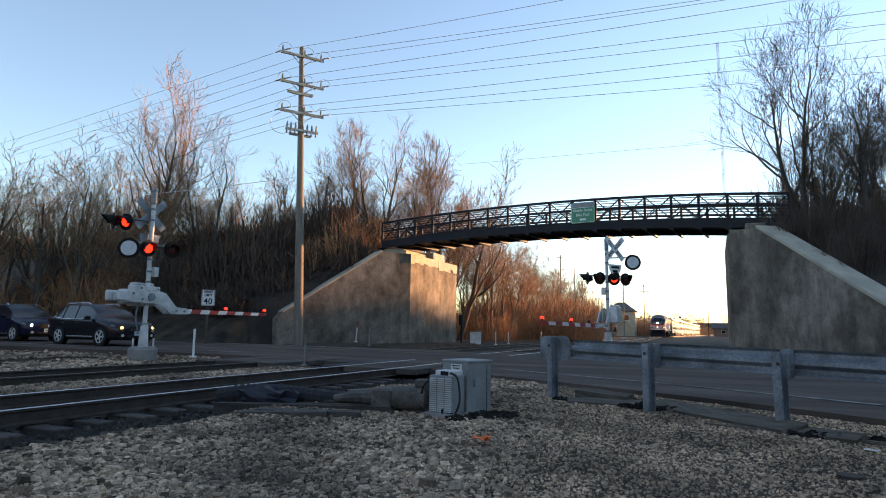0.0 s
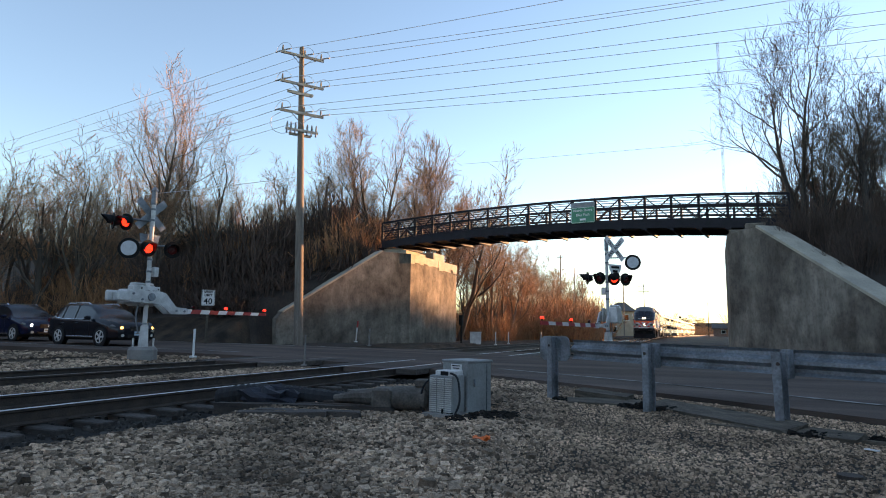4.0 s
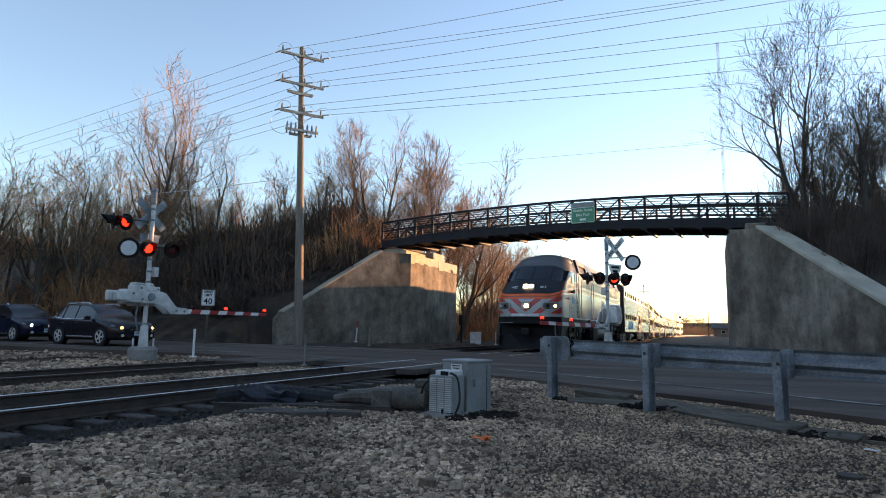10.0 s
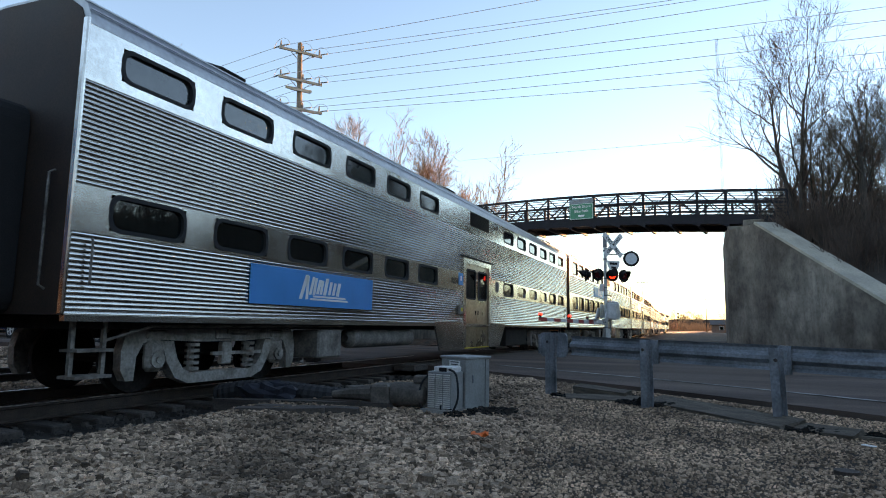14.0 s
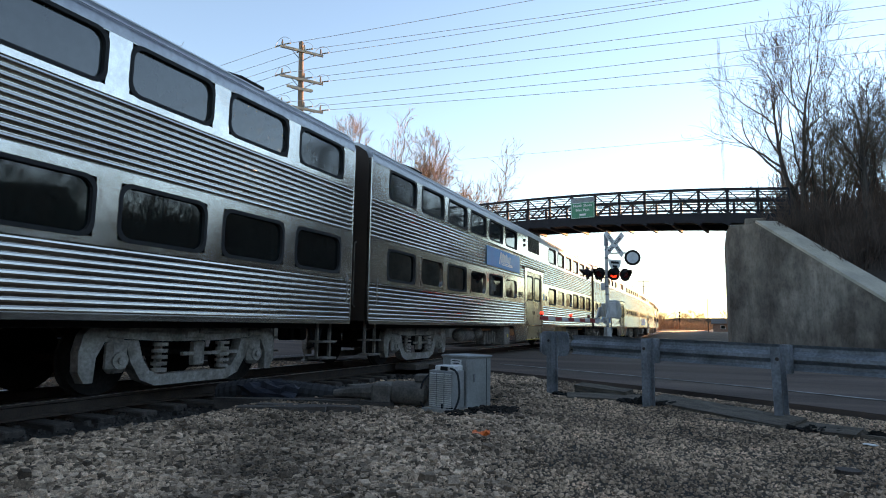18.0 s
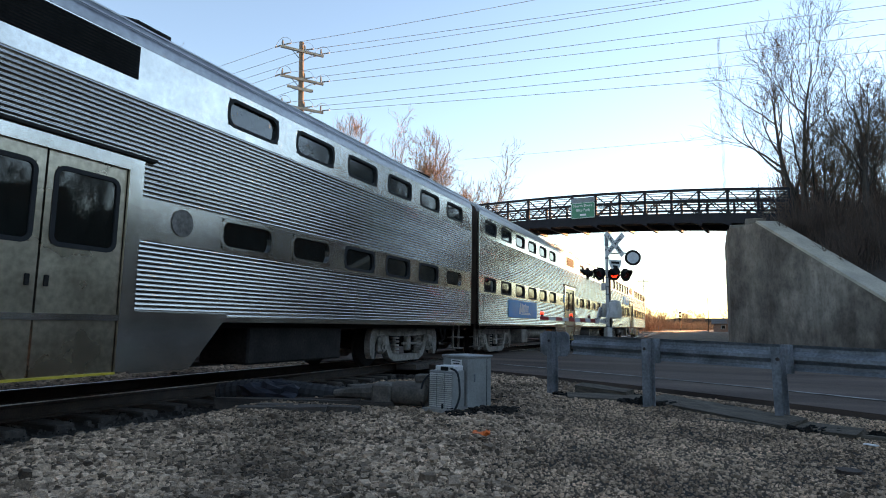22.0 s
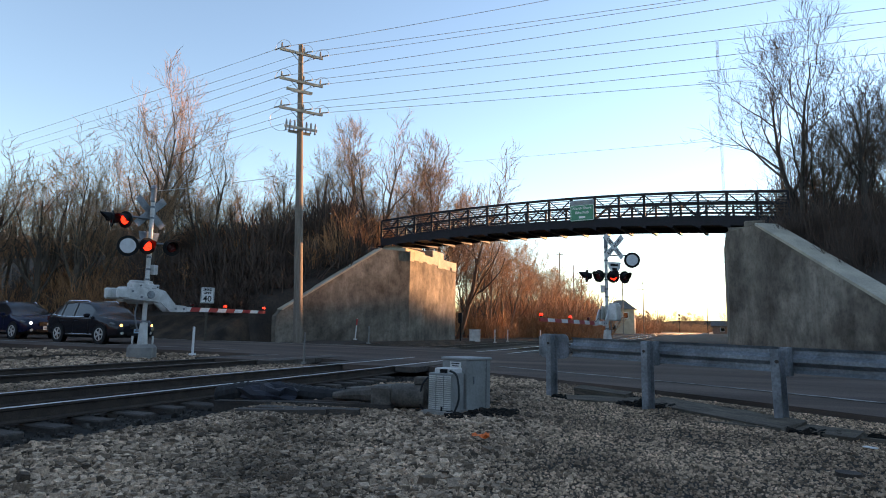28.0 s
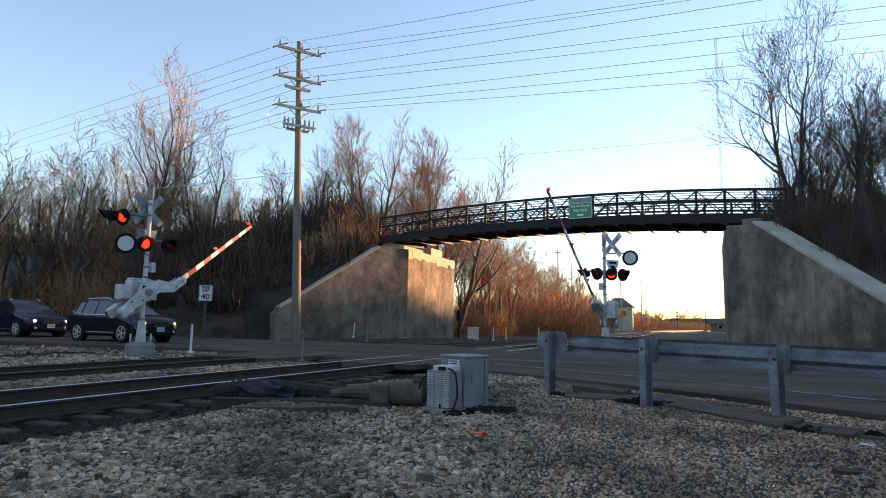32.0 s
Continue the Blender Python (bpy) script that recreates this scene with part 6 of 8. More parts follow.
def locomotive(m):
    """A full-width passenger diesel; nose at y = 0, tail at y = 19.3."""
    lo = thing("locomotive", "streamlined diesel locomotive in blue, silver and charcoal with orange stripes", "locomotive", m)
    L, hx = 19.25, 1.56
    Y0 = 3.1  # where the rounded cab ends and the straight body begins
    # straight body: lower panels, stripes, charcoal upper, sloped roof panels
    for s in (1, -1):
        def strip(name, z0, z1, material, y0=Y0, y1=L, x=hx, label=""):
            return part(name, Geo().box((s * (x - 0.04), (y0 + y1) / 2, (z0 + z1) / 2), (0.08, y1 - y0, z1 - z0)), material, lo, label)
        strip("lower_panel", 1.66, 2.97, M["loco_blue"], y1=L - 2.2, label="lower side panel fading from silver to blue")
        strip("stripe", 2.97, 3.11, M["loco_orange"], y1=L - 2.2)
        strip("stripe_line", 3.11, 3.17, M["loco_line"], y1=L - 2.2)
        strip("stripe", 3.17, 3.32, M["loco_orange"], y1=L - 2.2)
        strip("upper_panel", 3.32, 4.0, M["loco_dark"], y1=L - 2.2, label="charcoal upper side panel")
        x0, x1 = (s * (hx - 0.08), s * hx) if s > 0 else (s * hx, s * (hx - 0.08))
        a, b = L - 2.2, L
        # the stripes sweep up to the roof at the tail
        part("lower_panel", Geo().prism([(a, 1.66), (b, 1.66), (b, 3.25), (b - 0.55, 3.1), (a, 2.97)], "x", x0, x1), M["loco_blue"], lo)
        part("stripe", Geo().prism([(a, 2.97), (b - 0.55, 3.1), (b, 3.25), (b, 3.62), (b - 0.35, 3.42), (b - 0.8, 3.2), (a, 3.11)], "x", x0, x1), M["loco_orange"], lo, "orange stripe sweeping up at the tail")
        part("stripe_line", Geo().prism([(a, 3.11), (b - 0.8, 3.2), (b - 0.35, 3.42), (b, 3.62), (b, 3.72), (b - 0.45, 3.52), (b - 0.9, 3.27), (a, 3.17)], "x", x0, x1), M["loco_line"], lo)
        part("stripe", Geo().prism([(a, 3.17), (b - 0.9, 3.27), (b - 0.45, 3.52), (b, 3.72), (b, 4.0), (b - 0.25, 4.0), (b - 0.75, 3.62), (b - 1.15, 3.42), (a, 3.32)], "x", x0, x1), M["loco_orange"], lo)
        part("upper_panel", Geo().prism([(a, 3.32), (b - 1.15, 3.42), (b - 0.75, 3.62), (b - 0.25, 4.0), (a, 4.0)], "x", x0, x1), M["loco_dark"], lo)
        part("roof_slope", Geo().prism([(s * 1.5, 3.98), (s * 1.28, 4.72), (s * 1.1, 4.66), (s * 1.35, 3.98)], "y", Y0, L - 0.15), M["loco_dark"], lo, "sloping charcoal roof panel")

        # deep cowl openings between proud rails and pillars
        def slope(v, proud):
            return s * (1.5 - 0.22 * v + 0.955 * proud), 3.98 + 0.74 * v + 0.295 * proud

        def rail(v0, v1, y0_, y1_, proud=0.1):
            return Geo().prism([slope(v0, -0.03), slope(v0, proud), slope(v1, proud), slope(v1, -0.03)], "y", y0_, y1_)

        part("cowl_rail", rail(0.0, 0.1, 3.9, L - 1.1), M["loco_dark"], lo, "proud charcoal cowl rail")
        part("cowl_rail", rail(0.64, 1.02, 3.6, L - 1.4), M["loco_roof"], lo, "proud grey cowl rail")
        for y0_, y1_ in ((3.55, 3.95), (5.95, 7.75), (10.85, 11.5), (14.3, 14.42), (L - 2.6, L - 1.2)):
            part("cowl_pillar", rail(0.0, 1.0, y0_, y1_, 0.104), M["loco_dark"], lo)
        for y0_, y1_, deep in ((3.95, 5.95, True), (7.75, 10.85, True), (11.5, 14.3, False), (14.42, L - 2.6, False)):
            gr = part("grille", rail(0.09, 0.66, y0_ - 0.01, y1_ + 0.01, 0.006), M["black"] if deep else M["gloss_black"], lo, "long dark air opening" if deep else "dark screen panel")
            for k in range(1, 0 if deep else int((y1_ - y0_) / 0.62)):
                y = y0_ + k * 0.62
                part("divider", rail(0.1, 0.64, y, y + 0.025, 0.02), M["black"], gr)
        part("drip_ledge", Geo().box((s * (hx + 0.01), (Y0 + L - 0.3) / 2, 3.99), (0.05, L - Y0 - 0.5, 0.03)), M["loco_dark"], lo)
        part("panel_line", Geo().box((s * (hx + 0.002), (7.5 + L - 1.6) / 2, 3.72), (0.014, L - 9.1, 0.02)), M["black"], lo)
        part("sill_stripe", Geo().box((s * (hx + 0.005), (1.2 + L) / 2, 1.615), (0.05, L - 1.4, 0.075)), M["white"], lo, "white sill stripe")
        part("frame_sill", Geo().box((s * 1.48, (2.6 + L) / 2, 1.5), (0.1, L - 3.0, 0.16)), M["black"], lo)
    part("body_core", Geo().box((0, (Y0 + L) / 2, 2.83), (3.0, L - Y0 - 0.02, 2.34)), M["black"], lo)
    roof = [(1.29, 4.72), (1.05, 4.83), (0.6, 4.91), (0, 4.94), (-0.6, 4.91), (-1.05, 4.83), (-1.29, 4.72), (-1.1, 4.0), (1.1, 4.0)]
    part("roof", Geo().prism(roof, "y", Y0, L), M["loco_roof"], lo, "dull grey roof", smooth=30)
    for y in (6.0, 9.4, 12.6, 16.2):
        part("roof_hatch", Geo().box((0, y, 4.95), (1.3, 1.6, 0.08), bevel=0.04), M["loco_roof"], lo)
    part("exhaust_stack", Geo().box((0, 8.0, 5.0), (0.5, 0.9, 0.16), bevel=0.04), M["grime"], lo)
    part("horn", Geo().tube([(-0.3, 4.6, 5.0), (0.3, 4.6, 5.0)], 0.05, 8), M["grime"], lo)
    part("tail_sheet", Geo().box((0, L + 0.015, 2.85), (2.96, 0.05, 2.4), bevel=0.02), M["loco_blue"], lo)
    # the rounded, raked cab as a lofted skin: w across (-1 to 1), z up

    def front(z):
        """How far back the skin's middle lies at height z."""
        if z < 2.65:
            return -1.1 + 0.11 * max(0.0, (z - 1.75) / 0.9) ** 2
        if z < 3.45:
            return -0.99 + 1.04 * ((z - 2.65) / 0.8) ** 1.1
        if z < 4.15:
            return 0.05 + 0.9 * (z - 3.45) / 0.7
        if z < 4.55:
            return 0.95 + 0.6 * (z - 4.15) / 0.4
        return 1.55 + 1.25 * ((z - 4.55) / 0.43) ** 1.6

    def half(z):
        if z < 3.9:
            return hx
        return hx - 0.24 * ((z - 3.9) / 0.6) ** 1.3 if z < 4.5 else 1.32 * math.sqrt(max(0.0, 1 - ((z - 4.5) / 0.485) ** 2)) + 0.004

    BEND = 0.7  # the front bends round up to here; from here on the skin runs straight back

    def skin(w, z):
        f, h = front(z), half(z)
        # super-ellipse in plan, from the middle of the front round to the straight side
        a = min(1.0, abs(w) / BEND) * math.pi / 2
        e = 0.8
        x = h * math.copysign(abs(math.sin(a)) ** e, w)
        depth = max(0.22, min(1.2, Y0 - f - 0.05))
        y = f + depth * (1 - max(0.0, math.cos(a)) ** e)
        if abs(w) > BEND:
            y += (Y0 - f - depth) * (abs(w) - BEND) / (1 - BEND)
        return Vector((x, y, z))

    def across_nose(x):
        return math.copysign(BEND * math.asin(min(1, abs(x) / hx) ** (1 / 0.8)) / (math.pi / 2), x)

    def grid_mesh(name, wr, zr, material, off=0.0, nw=40, nz=20, label="", pick=None, parent=None, lift=None):
        g = Geo()
        vs, fs, mi = [], [], []
        for j in range(nz + 1):
            for i in range(nw + 1):
                w = wr[0] + (wr[1] - wr[0]) * i / nw
                low = zr[0] + (zr[1] - zr[0]) * (lift(i / nw) if lift else 0.0)
                z = low + (zr[1] - low) * j / nz
                p = skin(w, z)
                if off:
                    q = (skin(w + 0.01, z) - p).cross(skin(w, z + 0.01) - p).normalized()
                    p = p - q * off if q.y > 0 else p + q * off
                vs.append(p)
        for j in range(nz):
            for i in range(nw):
                fs.append((j * (nw + 1) + i, j * (nw + 1) + i + 1, (j + 1) * (nw + 1) + i + 1, (j + 1) * (nw + 1) + i))
                if pick:
                    w = wr[0] + (wr[1] - wr[0]) * (i + 0.5) / nw
                    z = zr[0] + (zr[1] - zr[0]) * (j + 0.5) / nz
                    mi.append(pick(w, z))
        me = bpy.data.meshes.new(name)
        me.from_pydata(vs, [], fs)
        me.shade_smooth()
        for q in material if isinstance(material, list) else [material]:
            me.materials.append(q)
        for p, k in zip(me.polygons, mi):
            p.material_index = k
        return part(name, me, None, parent or lo, label)

    def nose_band(a):
        return 2.45 + 0.23 * ease((a - 0.35) / 0.65) + 0.29 * max(0.0, (a - 1.0) / 0.43)

    def nose_paint(w, z):
        a = abs(w) / BEND
        b = nose_band(a)
        t = 0.24 + 0.11 * max(0.0, min(1.0, (a - 0.7) / 0.73))
        if z < b:
            if a > 0.86 or z < 1.76:
                return 0
            k = abs(skin(w, z).x) - 1.25 * (z - 1.78)
            return 1 if 0.35 < k % 0.78 < 0.72 else 0
        if z < b + 0.4 * t or b + 0.58 * t <= z < b + t:
            return 2
        if z < b + t:
            return 3
        edge = 4.22 - 0.3 * ease((a - 0.25) / 0.55) + 0.28 * max(0.0, (a - 1.0) / 0.43)
        return 4 if z < edge else 5

    grid_mesh("nose", (-1.0, 1.0), (1.62, 4.98), [M["loco_silver"], M["loco_red"], M["loco_orange"], M["loco_line"], M["loco_dark"], M["loco_roof"]], 0, 420, 260,
              "rounded nose with red and silver chevrons below orange stripes", nose_paint)
    for s in (1, -1):
        # cab door, handrails, ladder, side window, mirror
        door = part("cab_door", ring(3.35, 2.85, 0.72, 2.3, 0.05, 0.03, *( (hx - 0.005, hx + 0.012) if s > 0 else (-hx - 0.012, -hx + 0.005))), M["loco_dark"], lo)
        part("pane", Geo().prism(round_rect(3.36, 3.62, 0.36, 0.62, 0.12), "x", s * hx - 0.008, s * hx + 0.012), M["pane"], door)
        for y in (2.94, 3.78):
            hr = [(s * (hx + 0.02), y, 1.7), (s * (hx + 0.1), y, 1.78), (s * (hx + 0.1), y, 3.9), (s * (hx + 0.02), y, 3.95)]
            part("handrail", Geo().tube(hr, 0.022, 8), M["white"], lo, "pale handrail")
        for y in (6.82, 7.44):
            hr = [(s * (hx + 0.02), y, 1.72), (s * (hx + 0.09), y, 1.78), (s * (hx + 0.09), y, 3.74), (s * (hx + 0.02), y, 3.8)]
            part("handrail", Geo().tube(hr, 0.022, 8), M["alu"], lo, "pale handrail")
        part("step_recess", Geo().box((s * (hx - 0.002), 7.13, 2.0), (0.02, 0.4, 0.7)), M["loco_blue"], lo)
        for y in (3.35, 7.12, L - 0.35):
            g = Geo()
            for z in (0.35, 0.72, 1.1, 1.45):
                g.box((s * 1.42, y, z), (0.24, 0.5, 0.03))
            for q in (-0.26, 0.26):
                g.box((s * 1.5, y + q, 0.92), (0.05, 0.03, 1.2))
            part("ladder", g, M["grime"], lo)
            part("step_light", Geo().disc((s * 1.53, y - 0.1, 1.47), 0.03, 0.02, (1, 0, 0), 8), M["headlight_dim"], lo)
        for z in (1.95, 2.2, 2.45):
            part("foothold", Geo().box((s * (hx + 0.004), 3.12, z), (0.02, 0.3, 0.11), bevel=0.008), M["black"], lo)
        part("side_window", Geo().prism(round_rect(2.3, 3.62, 0.95, 0.55, 0.08), "x", s * hx - 0.01, s * hx + 0.012), M["pane"], lo, "dark cab side window")
        part("mirror", Geo().box((s * 1.78, 2.0, 3.62), (0.08, 0.16, 0.42), bevel=0.02), M["white"], lo)
        hatch = part("side_hatch", Geo().prism(round_rect(1.95, 1.98, 1.3, 0.62, 0.04), "x", s * hx - 0.01, s * hx + 0.01), M["loco_silver"], lo, "silver louvred hatch")
        for k in range(7):
            part("louvre", Geo().box((s * (hx + 0.012), 1.95, 1.76 + 0.065 * k), (0.012, 0.75, 0.018)), M["truck_grey"], hatch)
        part("panel_seam", Geo().box((s * (hx + 0.001), 4.05, 2.33), (0.006, 0.012, 1.3)), M["loco_dark"], lo)
        part("panel_seam", Geo().box((s * (hx + 0.001), 11.4, 2.6), (0.006, 0.012, 1.9)), M["loco_dark"], lo)
        part("panel_seam", Geo().box((s * (hx + 0.001), 13.3, 2.6), (0.006, 0.012, 1.9)), M["loco_dark"], lo)
        part("horn_box", Geo().tube([(s * hx, 1.75, 2.92), (s * (hx + 0.14), 1.65, 2.92)], [0.05, 0.09], 10), M["black"], lo)
    # windscreen in two panes, framed by the dark mask
    for a, b in ((-0.215, -0.008), (0.008, 0.215)):
        grid_mesh("windscreen", (a, b), (3.46, 4.13), M["screen_glass"], 0.012, 24, 16, "dark raked windscreen")
    for q in (-1, 1):
        grid_mesh("quarter_window", (q * 0.252, q * 0.8), (3.36, 3.93), M["screen_glass"], 0.01, 30, 10, "large dark window wrapped round the cab's corner", lift=lambda u: 0.97 * max(0.0, (u - 0.5) / 0.5) ** 1.3)
    # headlights, lamp clusters, number boards
    p = skin(0, 3.03)
    tilt = pose(0, 0, 0, -38, 0, 0)
    hl = part("headlight", Geo().box((0, p.y - 0.0, 3.03), (0.6, 0.12, 0.3), tilt, 0.03), M["alu"], lo, "twin headlight in a bright housing")
    part("headlight_rim", Geo().box((0, p.y + 0.02, 3.02), (0.68, 0.12, 0.38), tilt, 0.03), M["black"], hl)
    for x in (-0.14, 0.14):
        part("lamp", Geo().disc((x, p.y - 0.054, 3.065), 0.105, 0.05, (0, -0.79, 0.62), 18), M["headlight"], hl, "lit headlight")
    q = skin(0, 2.12)
    hb = part("lamp_housing", Geo().prism(round_rect(0, 2.12, 0.46, 0.32, 0.09), "y", q.y - 0.05, q.y + 0.1), M["truck_grey"], lo, "centre lamp housing")
    part("reflector", Geo().prism(round_rect(0, 2.12, 0.37, 0.24, 0.07), "y", q.y - 0.058, q.y), M["chrome_lamp"], hb)
    part("lamp", Geo().disc((0.05, q.y - 0.065, 2.12), 0.105, 0.02, (0, -1, 0), 18), M["headlight"], hb, "lit lamp")
    for k in (-1, 1):
        a, b = skin(across_nose(k * 0.82), 2.12), skin(across_nose(k * 1.36), 2.12)
        mid, way = (a + b) / 2, (b - a).normalized()
        out = Vector((-way.y, way.x, 0)) * k
        out = out if out.y < 0 else -out
        rot = Matrix((way, out, Vector((0, 0, 1)))).transposed()
        oval = round_rect(0, 0, 0.86, 0.38, 0.17)
        g = Geo().prism(oval, "y", -0.12, 0.07)
        g.v = [mid + rot @ Vector(v) for v in g.v]
        hb = part("lamp_housing", g, M["loco_silver"], lo, "oval housing of two lamps")
        g = Geo().prism(round_rect(0, 0, 0.78, 0.3, 0.14), "y", 0.0, 0.076)
        g.v = [mid + rot @ Vector(v) for v in g.v]
        part("recess", g, M["truck_grey"], hb, "dull grey recess")
        c = mid - way * 0.16 + out * 0.08
        part("lamp", Geo().tube([c, c + out * 0.05], [0.14, 0.12], 20), M["machine_grey"], hb)
        part("lens", Geo().disc(c + out * 0.055, 0.075, 0.02, out, 16), M["black"], hb)
        c = mid + way * 0.22 + out * 0.08
        part("lamp", Geo().disc(c, 0.11, 0.03, out, 18), M["chrome_lamp"], hb)
        part("bulb", Geo().disc(c + out * 0.02, 0.075, 0.02, out, 16), M["amber_lamp"] if k > 0 else M["headlight_dim"], hb, "lit ditch lamp" if k > 0 else "")
    for x in (-0.66, 0.66):
        q = skin(across_nose(x), 3.03)
        turn = Matrix.Rotation(math.copysign(radians(20), x), 4, "Z")
        lettering("402", 0.22, M["white"], lo, Matrix.Translation(q + Vector((math.copysign(0.05, x), -0.06, -0.06))) @ turn @ pose(0, 0, 0, 52, 0, 0), "number")
    # anticlimber, coupler pocket, plow, steps
    g = Geo()
    out = [(-1.54, 0.1), (-1.42, -0.5), (-1.1, -0.86), (-0.6, -1.07), (0.6, -1.07), (1.1, -0.86), (1.42, -0.5), (1.54, 0.1), (1.54, 3.0), (-1.54, 3.0)]
    g.prism(out, "z", 1.3, 1.62)
    part("anticlimber", g, M["black"], lo)
    part("front_step", Geo().box((0, -1.1, 1.68), (1.35, 0.1, 0.13), bevel=0.02), M["alu"], lo, "pale step plate under the nose")
    g = Geo()
    plow = [(-1.5, -0.5, 0.13), (0, -1.15, 0.13), (1.5, -0.5, 0.13), (1.5, -0.3, 0.75), (0.9, -0.55, 0.8), (-0.9, -0.55, 0.8), (-1.5, -0.3, 0.75)]
    back = [(x, y + 0.18, z) for x, y, z in plow]
    k = len(plow)
    g.add(plow + back, [(0, 1, 5, 6), (1, 4, 5), (1, 2, 3, 4), (7, 13, 12, 8), (8, 12, 11), (8, 11, 10, 9)] + [(i, (i + 1) % k, k + (i + 1) % k, k + i) for i in range(k)])
    part("plow", g, M["black"], lo, "black pilot plow")
    g = Geo().box((0, -0.8, 0.93), (0.24, 0.7, 0.24), bevel=0.03)
    g.box((0, -1.15, 0.93), (0.36, 0.2, 0.32), bevel=0.04)
    part("coupler", g, M["grime"], lo)
    part("pilot_wall", Geo().box((0, -0.35, 0.95), (2.8, 0.1, 0.9)), M["black"], lo)
    for s in (1, -1):
        g = Geo().prism([(-0.62, 0.32), (0.36, 0.32), (0.78, 1.62), (-0.35, 1.62)], "x", s * 1.44, s * 1.55)
        part("pilot_skirt", g, M["black"], lo, "dark skirt beside the pilot")
        hr = [(s * 1.35, -0.6, 0.75), (s * 1.35, -0.92, 0.8), (s * 1.35, -0.92, 1.28), (s * 1.3, -0.95, 1.33), (s * 0.6, -1.05, 1.33)]
        part("grab_iron", Geo().tube(hr, 0.02, 6), M["truck_grey"], lo)
    # fuel tank, trucks with three... two axles each, air tanks
    tank = [(-1.0, 1.3), (-1.25, 1.24), (-1.42, 1.08), (-1.48, 0.85), (-1.42, 0.6), (-1.25, 0.42), (-1.0, 0.34), (1.0, 0.34), (1.25, 0.42), (1.42, 0.6), (1.48, 0.85), (1.42, 1.08), (1.25, 1.24), (1.0, 1.3)]
    part("fuel_tank", Geo().prism(tank, "y", 9.2, 14.2), M["black"], lo, "long dark rounded fuel tank", smooth=60)
    part("battery_box", Geo().box((1.3, 8.5, 0.85), (0.5, 1.5, 0.85), bevel=0.03), M["grime"], lo)
    for u in (4.4, 16.2):
        truck_parts(lo, u, 0.508, 2.74, M["black"], True)
    for u in (4.4, 16.2):
        part("traction_motor", Geo().box((0, u - 1.0, 0.72), (1.9, 1.1, 0.85), bevel=0.08), M["black"], lo)
        part("traction_motor", Geo().box((0, u + 1.0, 0.72), (1.9, 1.1, 0.85), bevel=0.08), M["black"], lo)
        part("bolster", Geo().box((0, u, 1.05), (2.5, 4.7, 0.3), bevel=0.05), M["black"], lo)
        for q in (-1, 1):
            for v in (-1.37, 0.0, 1.37):
                part("brake_cylinder", Geo().tube([(q * 1.2, u + v + 0.25, 1.05), (q * 1.2, u + v + 0.6, 1.05)], [0.14, 0.12], 12), M["grime"], lo)
            part("sand_pipe", Geo().tube(smooth_line([(q * 1.3, u - 2.2, 1.3), (q * 1.25, u - 2.15, 0.7), (q * 0.95, u - 2.0, 0.15)], 0.15), 0.03, 6), M["grime"], lo)
    part("air_reservoir", Geo().tube([(1.15, 9.3, 1.32), (1.15, 9.4, 1.32), (1.15, 13.9, 1.32), (1.15, 14.0, 1.32)], [0.06, 0.16, 0.16, 0.06], 12), M["grime"], lo, "dark air reservoir over the tank")
    part("underframe", Geo().box((0, L / 2 + 0.6, 1.35), (2.6, L - 1.8, 0.4)), M["black"], lo)
    part("coupler", Geo().box((0, L + 0.4, 0.85), (0.26, 0.8, 0.26), bevel=0.03), M["grime"], lo)
    for x in (1.35, -1.35):
        part("handrail", Geo().tube([(x, L + 0.06, 1.2), (x, L + 0.22, 1.0), (x, L + 0.3, 0.5)], 0.022, 6), M["white"], lo)
        part("handrail", Geo().tube([(x, L + 0.06, 3.0), (x, L + 0.14, 2.9), (x, L + 0.14, 1.8), (x, L + 0.06, 1.7)], 0.022, 6), M["truck_grey"], lo)
    # emblems, flag panel and running number on the near side
    side_emblem(lo, hx + 0.001, 10.33, 1.83, 4.4, 1.08, M["white"])
    side_emblem(lo, hx + 0.012, 1.75, 2.36, 0.95, 0.36, M["banner_blue"])
    lettering("402", 0.32, M["white"], lo, on_side(hx + 0.002, 15.95, 2.08), "number", 0.004)
    lettering("State of Illinois", 0.16, M["truck_grey"], lo, on_side(hx + 0.004, 0.8, 2.5), "lettering", 0.002)
    fl = part("flag_panel", Geo().box((hx + 0.002, 17.3, 2.25), (0.008, 0.72, 0.5)), M["white"], lo, "small flag panel")
    for k in range(7):
        part("flag_stripe", Geo().box((hx + 0.008, 17.3, 2.02 + 0.0769 * k), (0.006, 0.72, 0.0385)), M["red_paint"], fl)
    part("flag_canton", Geo().box((hx + 0.013, 17.1, 2.37), (0.006, 0.32, 0.26)), M["banner_blue"], fl)
    part("round_badge", Geo().disc((hx + 0.004, 18.25, 2.2), 0.12, 0.01, (1, 0, 0), 18), M["white"], lo)
    return lo


loco = locomotive(pose(-7.98, 140, 0))
cars = [passenger_car("old", "two-level fluted stainless coach with a low blue banner", pose(-7.98, 160, 0), "8239"),
        passenger_car("late", "two-level stainless coach with tall windows and a blue banner", pose(-7.98, 190, 0), "6168"),
        passenger_car("late", "two-level stainless cab coach with tall windows and blue banner", pose(-7.98, 215, 0), "8513", cab_end=True),
        passenger_car("old", "two-level fluted stainless coach with small windows", pose(-7.98, 240, 0), "8234"),
        passenger_car("old", "two-level fluted stainless cab coach with small windows", pose(-7.98, 265, 0), "8261", cab_end=True),
        passenger_car("late", "last two-level stainless coach of the train", pose(-7.98, 290, 0), "8542", cab_end=True, tail=True)]


